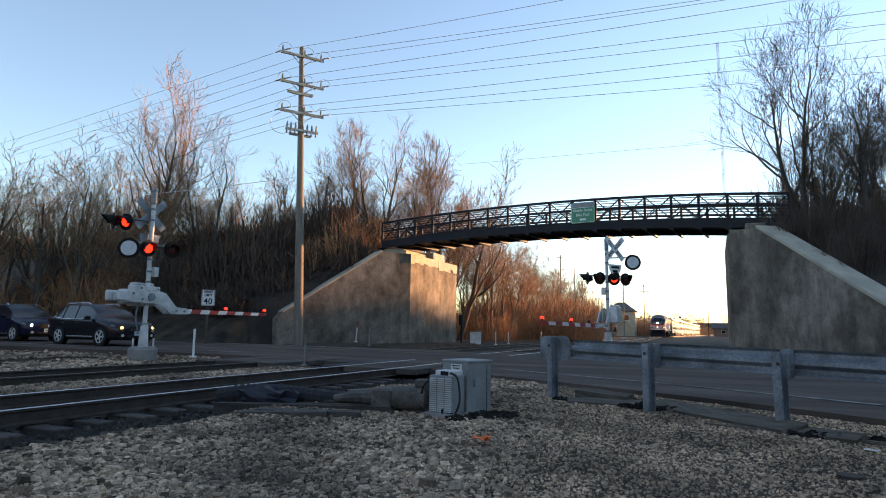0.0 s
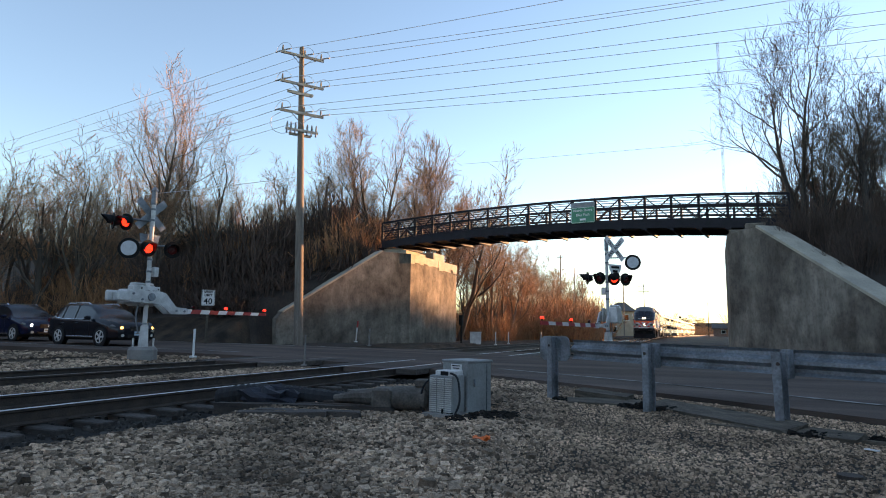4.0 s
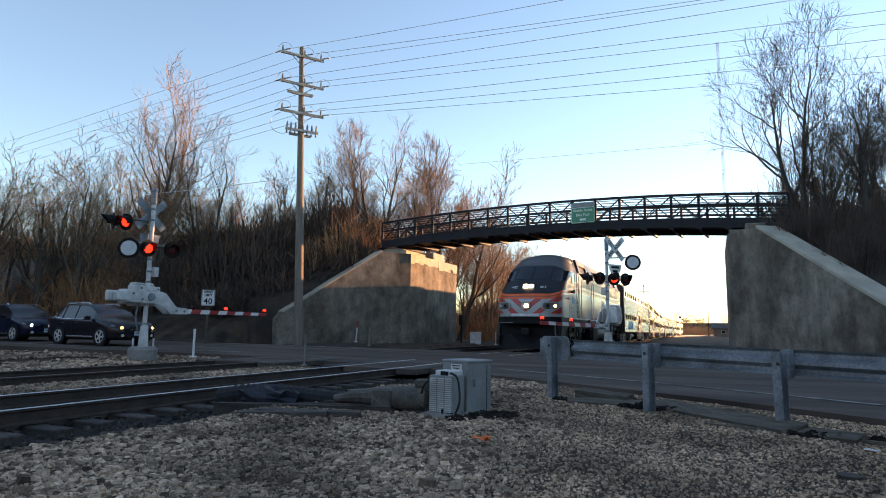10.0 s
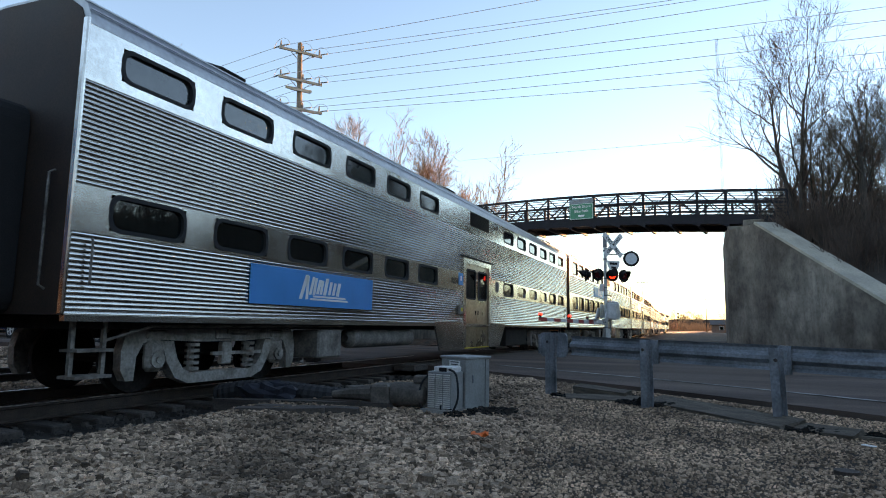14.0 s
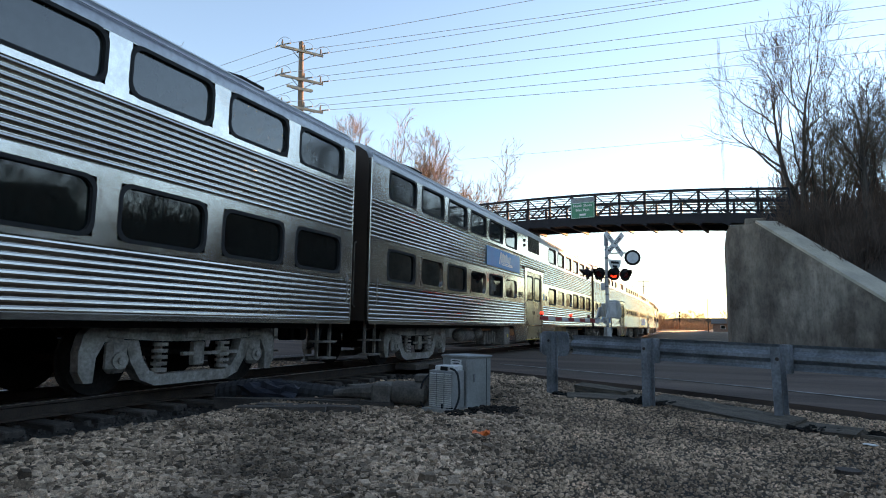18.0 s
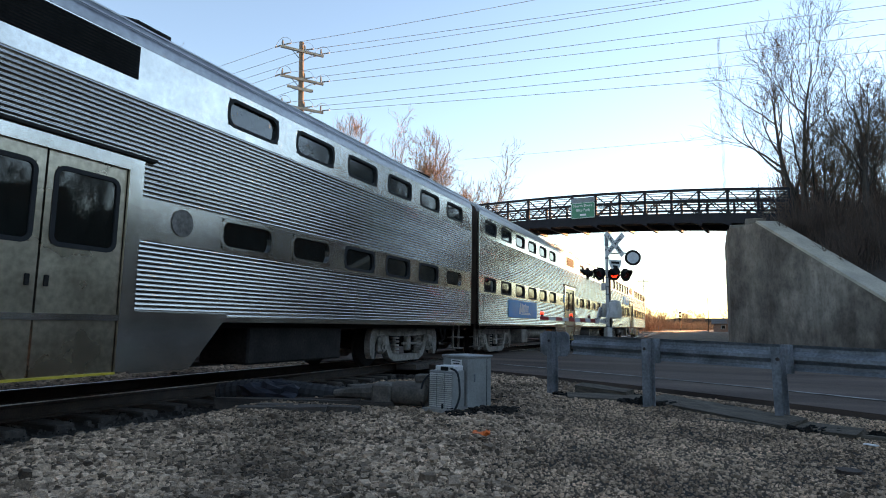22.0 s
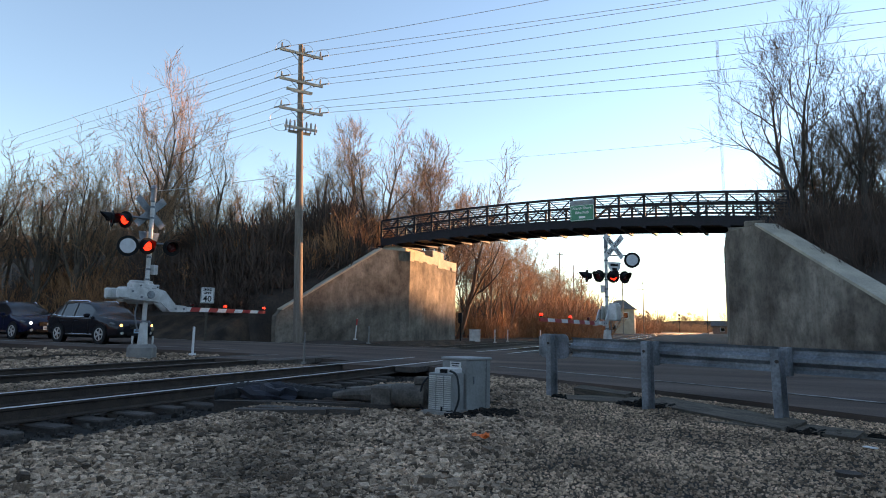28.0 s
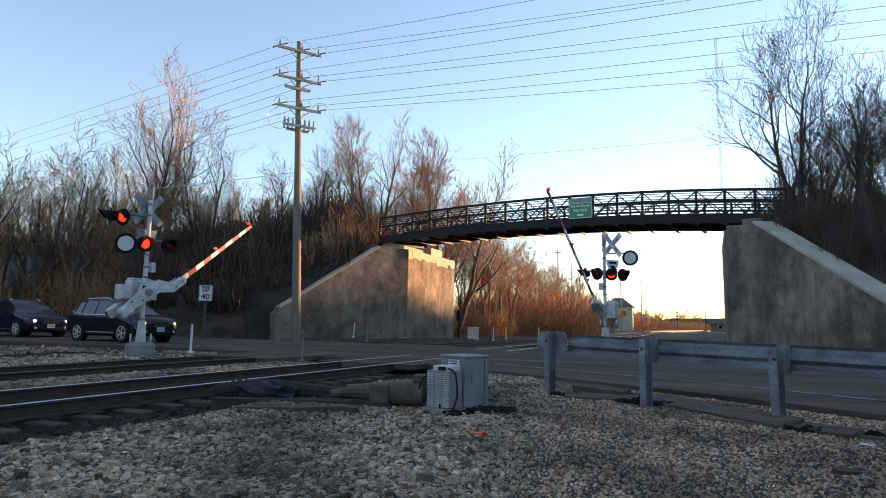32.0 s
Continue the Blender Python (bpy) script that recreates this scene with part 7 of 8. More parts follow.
# ---- bare winter trees and brush ----
M["bark"] = mat("grey_brown_bark", (0.115, 0.088, 0.067), 0.95, vary=0.35, scale=2, fine=20, bump=0.4, stretch=(4, 4, 0.7), per=0.25)
M["twig"] = mat("brown_twigs", (0.32, 0.19, 0.115), 0.95, vary=0.25, scale=1, fine=8, bump=0.0, per=0.3)
# Darker copy of bark and twigs: the right embankment's shade is in the colour.
M["shaded_bark"] = mat("shade_toned_bark", (0.06, 0.048, 0.04), 0.95, vary=0.35, scale=2, fine=20, bump=0.4, stretch=(4, 4, 0.7), per=0.25)
M["shaded_twig"] = mat("shade_toned_twigs", (0.085, 0.06, 0.045), 0.95, vary=0.25, scale=1, fine=8, bump=0.0, per=0.3)
# Brighter copy of bark and twigs, with low orange sunlight put into the colour.
M["sunlit_bark"] = mat("sun_toned_bark", (0.21, 0.145, 0.1), 0.95, vary=0.35, scale=2, fine=20, bump=0.4, stretch=(4, 4, 0.7), per=0.25)
M["sunlit_twig"] = mat("sun_toned_twigs", (0.43, 0.25, 0.14), 0.95, vary=0.25, scale=1, fine=8, bump=0.0, per=0.3)
# Brush in two tones: sunlight coloured into the reddish one, shade into the dark.
M["brush"] = mat("sun_toned_brush_stems", (0.42, 0.21, 0.1), 0.95, vary=0.3, scale=1, fine=8, bump=0.0, per=0.35)
M["shade_brush"] = mat("shade_toned_brush_stems", (0.09, 0.057, 0.043), 0.95, vary=0.3, scale=1, fine=8, bump=0.0, per=0.35)


def sprig(g, p, d, length, r, n, rnd, sides, wob=0.12, rise=0.03, tip=0.25):
    """One wandering stem; returns its points and directions."""
    pts, dirs, rad = [p.copy()], [d.copy()], [r]
    for k in range(n):
        d = (d + Vector((rnd.uniform(-1, 1), rnd.uniform(-1, 1), rnd.uniform(-0.6, 0.9))) * wob + Vector((0, 0, rise))).normalized()
        p = p + d * (length / n)
        pts.append(p.copy())
        dirs.append(d.copy())
        rad.append(r * (1 - (1 - tip) * (k + 1) / n))
    g.tube(pts, rad, sides, False)
    return pts, dirs, rad


def side_way(d, angle, turn):
    ref = Vector((0, 0, 1)) if abs(d.z) < 0.95 else Vector((1, 0, 0))
    a = d.cross(ref).normalized()
    b = a.cross(d)
    return (d * math.cos(angle) + (a * math.cos(turn) + b * math.sin(turn)) * math.sin(angle)).normalized()


def tree_meshes(seed, height, spread, stems, counts=(8, 5, 5, 3), stout=0.0145, bark="bark", twig="twig"):
    """Trunk-and-limb mesh and twig mesh of one bare tree."""
    rnd = random.Random(seed)
    limbs, twigs = Geo(), Geo()
    minr = 0.0105

    def crown(pts, dirs, rad, length, level):
        n = counts[level]
        for k in range(n):
            t = 0.28 + 0.72 * (k + rnd.random()) / n if level else 0.24 + 0.74 * (k + rnd.random() * 0.8) / n
            i = min(len(pts) - 2, int(t * (len(pts) - 1)))
            f = t * (len(pts) - 1) - i
            p = pts[i].lerp(pts[i + 1], min(1, f))
            ang = radians(rnd.uniform(26, 58) * spread)
            d = side_way(dirs[i], ang, rnd.uniform(0, 2 * math.pi))
            d = (d + Vector((0, 0, 0.2 if level < 2 else 0.1))).normalized()
            ln = length * rnd.uniform(0.45, 0.75) * (1.15 - 0.5 * t)
            r = max(minr, rad[i] * rnd.uniform(0.42, 0.6))
            if level == 0:
                q = sprig(limbs, p, d, ln, r, 7, rnd, 5, 0.24, 0.1)
                crown(*q, ln, 1)
            elif level == 1:
                q = sprig(limbs if r > 0.025 else twigs, p, d, ln, r, 4, rnd, 4, 0.2, 0.06)
                crown(*q, ln, 2)
            elif level == 2:
                q = sprig(twigs, p, d, max(0.7, ln * 1.15), r, 3, rnd, 3, 0.22, 0.05, 0.6)
                crown(*q, max(0.6, ln * 1.2), 3)
            else:
                sprig(twigs, p, d, max(0.5, ln * 1.1), minr, 2, rnd, 3, 0.25, 0.05, 0.6)

    for s in range(stems):
        a = 2 * math.pi * s / stems + rnd.random()
        lean = 0.0 if stems == 1 else rnd.uniform(0.12, 0.3)
        d = Vector((math.cos(a) * lean + rnd.uniform(-0.06, 0.06), math.sin(a) * lean + rnd.uniform(-0.06, 0.06), 1)).normalized()
        h = height * rnd.uniform(0.8, 1.0) * 0.82
        r = height * stout * rnd.uniform(0.8, 1.1) / (1 if stems == 1 else 1.25)
        q = sprig(limbs, Vector((0.15 * math.cos(a), 0.15 * math.sin(a), -0.3)), d, h, r, 12, rnd, 7, 0.11, 0.04, 0.14)
        crown(*q, h * 0.78, 0)
    return limbs.mesh("trunk", M[bark], 60), twigs.mesh("crown", M[twig])


TREES = [tree_meshes(11, 13, 0.85, 1), tree_meshes(12, 11, 1.0, 2), tree_meshes(13, 9.5, 1.0, 3), tree_meshes(14, 15, 0.75, 2), tree_meshes(15, 8, 1.1, 1), tree_meshes(16, 10.5, 0.95, 3),
         tree_meshes(17, 12, 1.05, 2, (9, 5, 4, 2), 0.021), tree_meshes(18, 10, 1.1, 1, (10, 5, 4, 2), 0.023), tree_meshes(19, 11, 1.0, 3, (8, 5, 4, 2), 0.019),
         tree_meshes(27, 16, 0.95, 2, (10, 5, 5, 3), 0.019), tree_meshes(28, 12, 0.9, 1, (12, 6, 5, 3), 0.022)]
TREES += [tree_meshes(seed, hgt, 0.95, n, (10, 5, 5, 3), 0.019, "shaded_bark", "shaded_twig") for seed, hgt, n in ((41, 15, 2), (42, 12, 2), (43, 13, 1), (44, 11, 3))]
TREES += [tree_meshes(seed, 11, 1.05, n, (9, 5, 5, 3), 0.018, "sunlit_bark", "sunlit_twig") for seed, n in ((45, 2), (46, 3))]


def tree(k, x, y, z, scale, turn, label, group, tilt=(0, 0)):
    th = thing("tree", label, "tree", Matrix.Translation((x, y, z)) @ pose(0, 0, 0, tilt[0], tilt[1], turn) @ Matrix.Scale(scale, 4), group)
    part("trunk", TREES[k][0], None, th)
    part("crown", TREES[k][1], None, th)
    return th


rnd = random.Random(5)
LIT = "bare winter tree with sunlit twigs on the embankment"
FARL = "bare winter tree in the wood behind the embankment"
RIGHT = "bare winter tree on the right, shade put into its dark colour"


def stand(k, az, dist, top, label, group, tilt=(0, 0), turn=None):
    """A tree at a bearing and distance, its top at the given height."""
    x, y = dist * math.sin(radians(az)), dist * math.cos(radians(az))
    z = ground_z(x, y) - 0.1
    h = (13, 11, 9.5, 15, 8, 10.5, 12, 10, 11)[k] if k < 9 else max(v.co.z for v in TREES[k][1].vertices)
    return tree(k, x, y, z, max(0.4, (top - z) / h), rnd.uniform(0, 360) if turn is None else turn, label, group, tilt)


G1, G2 = "trees on the wooded embankment", "trees on the shaded embankment"
# the tall crowns that stand out over the wood
for k, az, dist, top in ((9, -48.6, 44, 19.2), (0, -51.6, 47, 13.5), (10, -32.4, 45, 17.0), (7, -35.2, 44, 15.0), (10, -25.2, 46, 16.6), (1, -24.3, 50, 16.5), (6, -22.6, 50, 15.5), (7, -38.5, 46, 14.0), (6, -30.0, 43, 15.5), (7, -54.6, 44, 13.5), (6, -45.0, 43, 13.5), (7, -57.5, 45, 13.0)):
    stand(k, az, dist, top, LIT, G1)
# the wood along the old line
for i in range(36):
    az = -62 + 38.0 * (i + rnd.uniform(-0.4, 0.4)) / 35
    dist = rnd.uniform(41, 54)
    stand(rnd.choice((6, 7, 8, 1, 2, 4, 5)), az, dist, rnd.uniform(9.5, 13.2) * (dist / 48) ** 0.6, LIT if dist < 48 else FARL, G1)
# by the track beyond the abutment; trees 15 and 16 carry the sun's glow in their colour
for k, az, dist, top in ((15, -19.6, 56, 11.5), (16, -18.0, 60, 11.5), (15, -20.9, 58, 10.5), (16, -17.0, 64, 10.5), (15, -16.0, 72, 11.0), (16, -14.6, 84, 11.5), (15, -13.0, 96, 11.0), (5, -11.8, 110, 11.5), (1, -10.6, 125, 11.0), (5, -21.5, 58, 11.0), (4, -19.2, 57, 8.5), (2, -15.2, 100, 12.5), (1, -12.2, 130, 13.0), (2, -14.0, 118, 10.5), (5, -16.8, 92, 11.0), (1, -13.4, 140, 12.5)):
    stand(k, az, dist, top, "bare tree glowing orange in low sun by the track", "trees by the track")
for i in range(26):
    az = -13.5 + i * 0.62 if i < 14 else -6.5 + 0.52 * (i - 14)
    dist = rnd.uniform(190, 300)
    if -4.6 < az < -0.4:
        dist = rnd.uniform(420, 560)
    stand(rnd.randrange(6), az, dist, (0.042 if i < 14 else 0.034) * dist * rnd.uniform(0.75, 1.1), "distant bare tree beyond the station", "far trees")
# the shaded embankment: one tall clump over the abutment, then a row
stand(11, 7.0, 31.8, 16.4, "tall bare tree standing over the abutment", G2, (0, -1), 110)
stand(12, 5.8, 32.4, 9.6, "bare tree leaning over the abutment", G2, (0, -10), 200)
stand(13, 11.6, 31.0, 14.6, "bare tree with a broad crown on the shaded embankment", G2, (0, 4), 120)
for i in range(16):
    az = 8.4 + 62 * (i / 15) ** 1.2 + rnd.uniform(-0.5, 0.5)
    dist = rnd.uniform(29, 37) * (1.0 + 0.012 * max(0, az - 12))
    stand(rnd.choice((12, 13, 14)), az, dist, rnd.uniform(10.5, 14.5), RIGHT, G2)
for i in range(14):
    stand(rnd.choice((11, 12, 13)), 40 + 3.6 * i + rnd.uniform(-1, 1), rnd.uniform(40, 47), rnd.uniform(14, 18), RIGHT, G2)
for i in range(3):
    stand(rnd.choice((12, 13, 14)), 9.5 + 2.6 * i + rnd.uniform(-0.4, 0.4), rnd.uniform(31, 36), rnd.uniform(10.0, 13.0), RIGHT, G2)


def shrub_mesh(seed, height, stems, spread, material):
    rnd2 = random.Random(seed)
    g = Geo()
    for s in range(stems):
        a, r0 = rnd2.uniform(0, 2 * math.pi), rnd2.uniform(0, 0.9) * spread
        p = Vector((r0 * math.cos(a), r0 * math.sin(a), -0.1))
        d = Vector((math.cos(a) * 0.35 * rnd2.random(), math.sin(a) * 0.35 * rnd2.random(), 1)).normalized()
        h = height * rnd2.uniform(0.45, 1.0)
        q = sprig(g, p, d, h, 0.016, 4, rnd2, 3, 0.16, 0.02, 0.5)
        for k in range(6):
            i = rnd2.randrange(1, 4)
            sprig(g, q[0][i], side_way(q[1][i], radians(rnd2.uniform(20, 55)), rnd2.uniform(0, 6.28)), h * rnd2.uniform(0.2, 0.42), 0.011, 2, rnd2, 3, 0.25, 0.03, 0.6)
    return g.mesh("thicket", material)


SHRUBS = [shrub_mesh(21, 3.0, 38, 1.5, M["brush"]), shrub_mesh(22, 2.4, 42, 1.7, M["brush"]), shrub_mesh(23, 3.6, 40, 1.6, M["shade_brush"]), shrub_mesh(24, 2.2, 46, 1.8, M["shade_brush"])]


def shrub(k, x, y, scale, label, group):
    th = thing("shrub", label, "shrub", Matrix.Translation((x, y, ground_z(x, y))) @ pose(0, 0, 0, 0, 0, rnd.uniform(0, 360)) @ Matrix.Scale(scale, 4), group)
    part("thicket", SHRUBS[k], None, th)


DARK = "leafless brush tangled on the slope, shade put into its dark colour"


def brush_field(name, label, spots_, material, seed, girth=0.018, stems=30, lean=0.4):
    """Many clumps of bare stems too tangled to count, as one field; spots_ holds x, y, height and width."""
    rnd2 = random.Random(seed)
    clumps = []
    for q in range(4):
        g = Geo()
        for k in range(stems):
            a, r0 = rnd2.uniform(0, 2 * math.pi), rnd2.uniform(0, 1)
            d = Vector((math.cos(a) * lean * rnd2.random(), math.sin(a) * lean * rnd2.random(), 1)).normalized()
            h = rnd2.uniform(0.45, 1.0)
            st = sprig(g, Vector((r0 * math.cos(a) * 0.5, r0 * math.sin(a) * 0.5, -0.05)), d, h, girth, 3, rnd2, 3, 0.18, 0.02, 0.5)
            for j in range(4):
                i = rnd2.randrange(1, 3)
                sprig(g, st[0][i], side_way(st[1][i], radians(rnd2.uniform(20, 60)), rnd2.uniform(0, 6.28)), h * rnd2.uniform(0.2, 0.45), girth * 0.6, 2, rnd2, 3, 0.25, 0.03, 0.6)
        clumps.append((np.array(g.v), np.array(g.f)))
    V, F, n = [], [], 0
    for x, y, h, w in spots_:
        v, f = clumps[rnd2.randrange(4)]
        t = rnd2.uniform(0, 6.28)
        c, sn = math.cos(t), math.sin(t)
        V.append(np.stack([x + w * (v[:, 0] * c - v[:, 1] * sn), y + w * (v[:, 0] * sn + v[:, 1] * c), ground_z(x, y) + h * v[:, 2]], 1))
        F.append(f + n)
        n += len(v)
    me = bpy.data.meshes.new(name)
    me.from_pydata(np.concatenate(V).tolist(), [], np.concatenate(F).tolist())
    me.materials.append(material)
    return tagged(new(name, me), label, "brush", kind="stuff")


spots_ = []
for i in range(230):
    az = -64 + 36.5 * i / 229 + rnd.uniform(-0.6, 0.6)
    dist = rnd.uniform(31.5, 44)
    x, y = dist * math.sin(radians(az)), dist * math.cos(radians(az))
    if y > 28.5 and x < -21.5 and road_dist(x, y) > 8 and not (x > -25 and y < 33):
        spots_.append((x, y, rnd.uniform(2.0, 4.2), rnd.uniform(2.2, 3.6)))
for i in range(90):
    y = rnd.uniform(25.5, 34.2)
    x = -18.9 - 0.6413 * min(7.4, 34.5 - y) - abs(rnd.gauss(0, 6.0))
    if road_dist(x, y) > 6.3:
        spots_.append((x, y, rnd.uniform(1.0, 2.4), rnd.uniform(1.6, 2.6)))
crest_ = []
for i in range(120):
    x = -84 + 62 * i / 119
    crest_.append((x, rnd.uniform(36.5, 43.5), rnd.uniform(2.0, 3.6), rnd.uniform(2.4, 3.6)))
brush_field("crest_brush", "leafless brush along the embankment's crest, sunlight put into its reddish colour", crest_, M["brush"], 36, 0.009, 34)
brush_field("slope_brush", "leafless brush tangled on the slope, shade put into its dark colour", spots_, M["shade_brush"], 31)
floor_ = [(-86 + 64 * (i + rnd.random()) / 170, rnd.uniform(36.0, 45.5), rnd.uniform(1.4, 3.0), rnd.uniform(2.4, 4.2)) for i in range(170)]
brush_field("wood_thicket", "dense undergrowth between the trees of the wood, shade put into its colour", floor_, M["shade_brush"], 37, 0.014, 30, 0.5)
# Added right of the view to keep bright low sky out of coach reflections.
brush_field("shade_thicket", "dense tall undergrowth added along the right crest to darken the coach reflections", [(9.5 + 58 * (i + rnd.random()) / 90, rnd.uniform(31.5, 38.0) - 0.07 * i, rnd.uniform(2.8, 5.8), rnd.uniform(2.2, 3.6)) for i in range(90)], M["shade_brush"], 38, 0.016, 52, 0.4)
# Unseen brush, added to block the sun from the left signal and gate.
brush_field("back_slope_brush", "unseen brush added on the far slope to keep sun off the left signal", [(rnd.uniform(4, 15), rnd.uniform(37.5, 50), rnd.uniform(3.0, 5.0), rnd.uniform(1.8, 3.0)) for i in range(80)], M["shade_brush"], 39, 0.014, 40, 0.4)
# three unseen fields added to filter the low sun, then woods by the track and horizon
brush_field("sunward_thicket", "unseen tall brush added beyond the abutment to filter the sun", [(rnd.uniform(13, 27), rnd.uniform(64, 86), rnd.uniform(6.8, 9.0), rnd.uniform(3.0, 4.2)) for i in range(115)], M["shade_brush"], 32, 0.011, 40, 0.2)
brush_field("grove", "unseen bare stems added beyond the embankment to filter the sun", [(rnd.uniform(16, 36), rnd.uniform(78, 112), rnd.uniform(6.5, 9.0), rnd.uniform(4, 7)) for i in range(50)], M["twig"], 34, 0.009, 34, 0.35)
brush_field("town_woods", "unseen far stems added to block the low sun", [(6 + 66 * (i + rnd.random()) / 70, rnd.uniform(115, 200), rnd.uniform(8.5, 12), rnd.uniform(7, 11)) for i in range(70)], M["twig"], 35, 0.006, 40, 0.4)
brush_field("track_woods", "bare wood beside the track, orange sunlight put into its colour", [(d_ * math.sin(radians(a_)), d_ * math.cos(radians(a_)), d_ * rnd.uniform(0.055, 0.085), rnd.uniform(4.5, 7.0)) for a_, d_ in ((-21 + 11.0 * (i + rnd.random()) / 80, rnd.uniform(62, 118)) for i in range(80))], M["brush"], 40, 0.0075, 44, 0.45)
spots_ = []
for i in range(110):
    az = -14.5 + 14.2 * i / 109
    dist = rnd.uniform(170, 300) if az < -4.8 else rnd.uniform(400, 560)
    up = (0.05 if az < -9 else 0.036 if az < -4.8 else 0.019) * dist * rnd.uniform(0.55, 1.0)
    spots_.append((dist * math.sin(radians(az)), dist * math.cos(radians(az)), up, up * rnd.uniform(1.0, 1.6)))
brush_field("horizon_woods", "bare woods along the horizon beyond the station", spots_, M["brush"], 33, 0.009, 40, 0.5)
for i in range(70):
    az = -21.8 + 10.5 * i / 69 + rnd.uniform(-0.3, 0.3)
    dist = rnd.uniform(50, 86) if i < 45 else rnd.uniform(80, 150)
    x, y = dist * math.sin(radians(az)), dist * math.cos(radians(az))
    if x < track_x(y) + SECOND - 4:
        shrub(rnd.choice((0, 1)), x, y, rnd.uniform(0.9, 1.6) * dist / 65, "brush beside the track with low sun put into its reddish colour", "brush by the track")
for i in range(56):
    az = 5.2 + 34 * (i / 55) ** 1.3 + rnd.uniform(-0.5, 0.5)
    dist = rnd.uniform(25, 33)
    x, y = dist * math.sin(radians(az)), dist * math.cos(radians(az))
    if mound(x, y) > 1.2:
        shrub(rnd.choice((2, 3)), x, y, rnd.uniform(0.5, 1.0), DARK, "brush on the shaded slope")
# a dense hedge of brush along the right crest, in the shade-toned colour
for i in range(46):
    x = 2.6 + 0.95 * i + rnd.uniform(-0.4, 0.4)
    shrub(rnd.choice((2, 3)), x, 36.0 - 0.12 * x + rnd.uniform(-4, 3.5), rnd.uniform(0.8, 1.35), "leafless brush along the embankment's crest, shade put into its dark colour", "brush on the shaded slope")
# brush along the crest, in front of and among the trees
for i in range(116):
    az = -63 + 35 * i / 115 + rnd.uniform(-0.4, 0.4)
    dist = rnd.uniform(38, 47) / max(0.75, math.cos(radians(az + 30)))
    x, y = dist * math.sin(radians(az)), dist * math.cos(radians(az))
    if x < -21:
        shrub(rnd.choice((0, 2, 1, 3)), x, y, rnd.uniform(0.7, 1.2), "tall leafless brush on the embankment's crest", "brush on the crest")
for i in range(44):
    x = -82 + 46 * i / 43
    shrub(rnd.choice((2, 3)), x, rnd.uniform(36.5, 42.5), rnd.uniform(0.9, 1.5), "tall leafless brush on the embankment's crest", "brush on the crest")


# ---- the station and the distance ----
M["stucco"] = mat("tan_stucco", (0.42, 0.33, 0.23), 0.9, vary=0.2, scale=1, fine=12, bump=0.1)
M["shingle"] = mat("grey_shingles", (0.1, 0.09, 0.085), 0.9, vary=0.3, scale=2, fine=20, bump=0.2)
M["brick"] = mat("brown_brick", (0.24, 0.14, 0.1), 0.9, vary=0.3, scale=2, fine=20, bump=0.2)
M["pale_wall"] = mat("pale_siding", (0.55, 0.53, 0.48), 0.8, vary=0.15, scale=1, fine=10, bump=0.1)
M["hill"] = mat("far_woods", (0.085, 0.066, 0.055), 1.0, vary=0.35, scale=0.02, fine=0.3, bump=0.0)


def house(name, label, x, y, w, d, h, roof_h, material, hip=False, turn=0, windows=()):
    th = thing(name, label, "building", pose(x, y, ground_z(x, y) - 0.05, 0, 0, turn))
    part("wall", Geo().box((0, 0, h / 2), (w, d, h)), material, th)
    e = 0.5
    a, b = w / 2 + e, d / 2 + e
    if hip:
        rv = [(-a, -b, h), (a, -b, h), (a, b, h), (-a, b, h), (-a * 0.25, 0, h + roof_h), (a * 0.25, 0, h + roof_h)]
        rf = [(0, 1, 5, 4), (1, 2, 5), (2, 3, 4, 5), (3, 0, 4), (3, 2, 1, 0)]
    else:
        rv = [(-a, -b, h), (a, -b, h), (a, b, h), (-a, b, h), (-a, 0, h + roof_h), (a, 0, h + roof_h)]
        rf = [(0, 1, 5, 4), (1, 2, 5), (2, 3, 4, 5), (3, 0, 4), (3, 2, 1, 0)]
    part("roof", Geo().add(rv, rf), M["shingle"], th)
    part("eave", Geo().box((0, 0, h + 0.004), (w + 2 * e, d + 2 * e, 0.12)), M["plank"], th)
    for wx, wz, ww, wh, face in windows:
        c = (wx, -d / 2 - 0.02, wz) if face == "s" else (w / 2 + 0.02, wx, wz)
        s = (ww, 0.06, wh) if face == "s" else (0.06, ww, wh)
        wn_ = part("window", Geo().box(c, s), M["white"], th)
        off = Vector((0, -0.04, 0)) if face == "s" else Vector((0.04, 0, 0))
        part("pane", Geo().box(Vector(c) + off, [v * 0.86 if v > 0.1 else v for v in s]), M["pane"], wn_)
    return th


house("station_tower", "two-storey tan station tower with a hipped roof", -21.5, 163, 7.0, 8.5, 6.2, 2.4, M["stucco"], True, 4, [(-1.6, 4.6, 1.4, 1.5, "s"), (1.4, 4.6, 1.4, 1.5, "s"), (-1.5, 1.6, 1.2, 1.6, "s"), (1.8, 4.6, 1.6, 1.5, "e"), (-1.8, 4.6, 1.6, 1.5, "e")])
house("small_house", "low pale house beyond the brush", -31, 104, 9, 7, 2.8, 1.8, M["pale_wall"], False, 20, [(2.0, 1.6, 0.9, 1.8, "s"), (-2.2, 1.6, 1.4, 1.0, "s")])
house("platform_shelter", "low gabled shelter at the far platform", 2.6, 190, 5, 6, 2.2, 1.6, M["brick"], False, 0, [(0, 1.3, 1.2, 1.0, "s")])
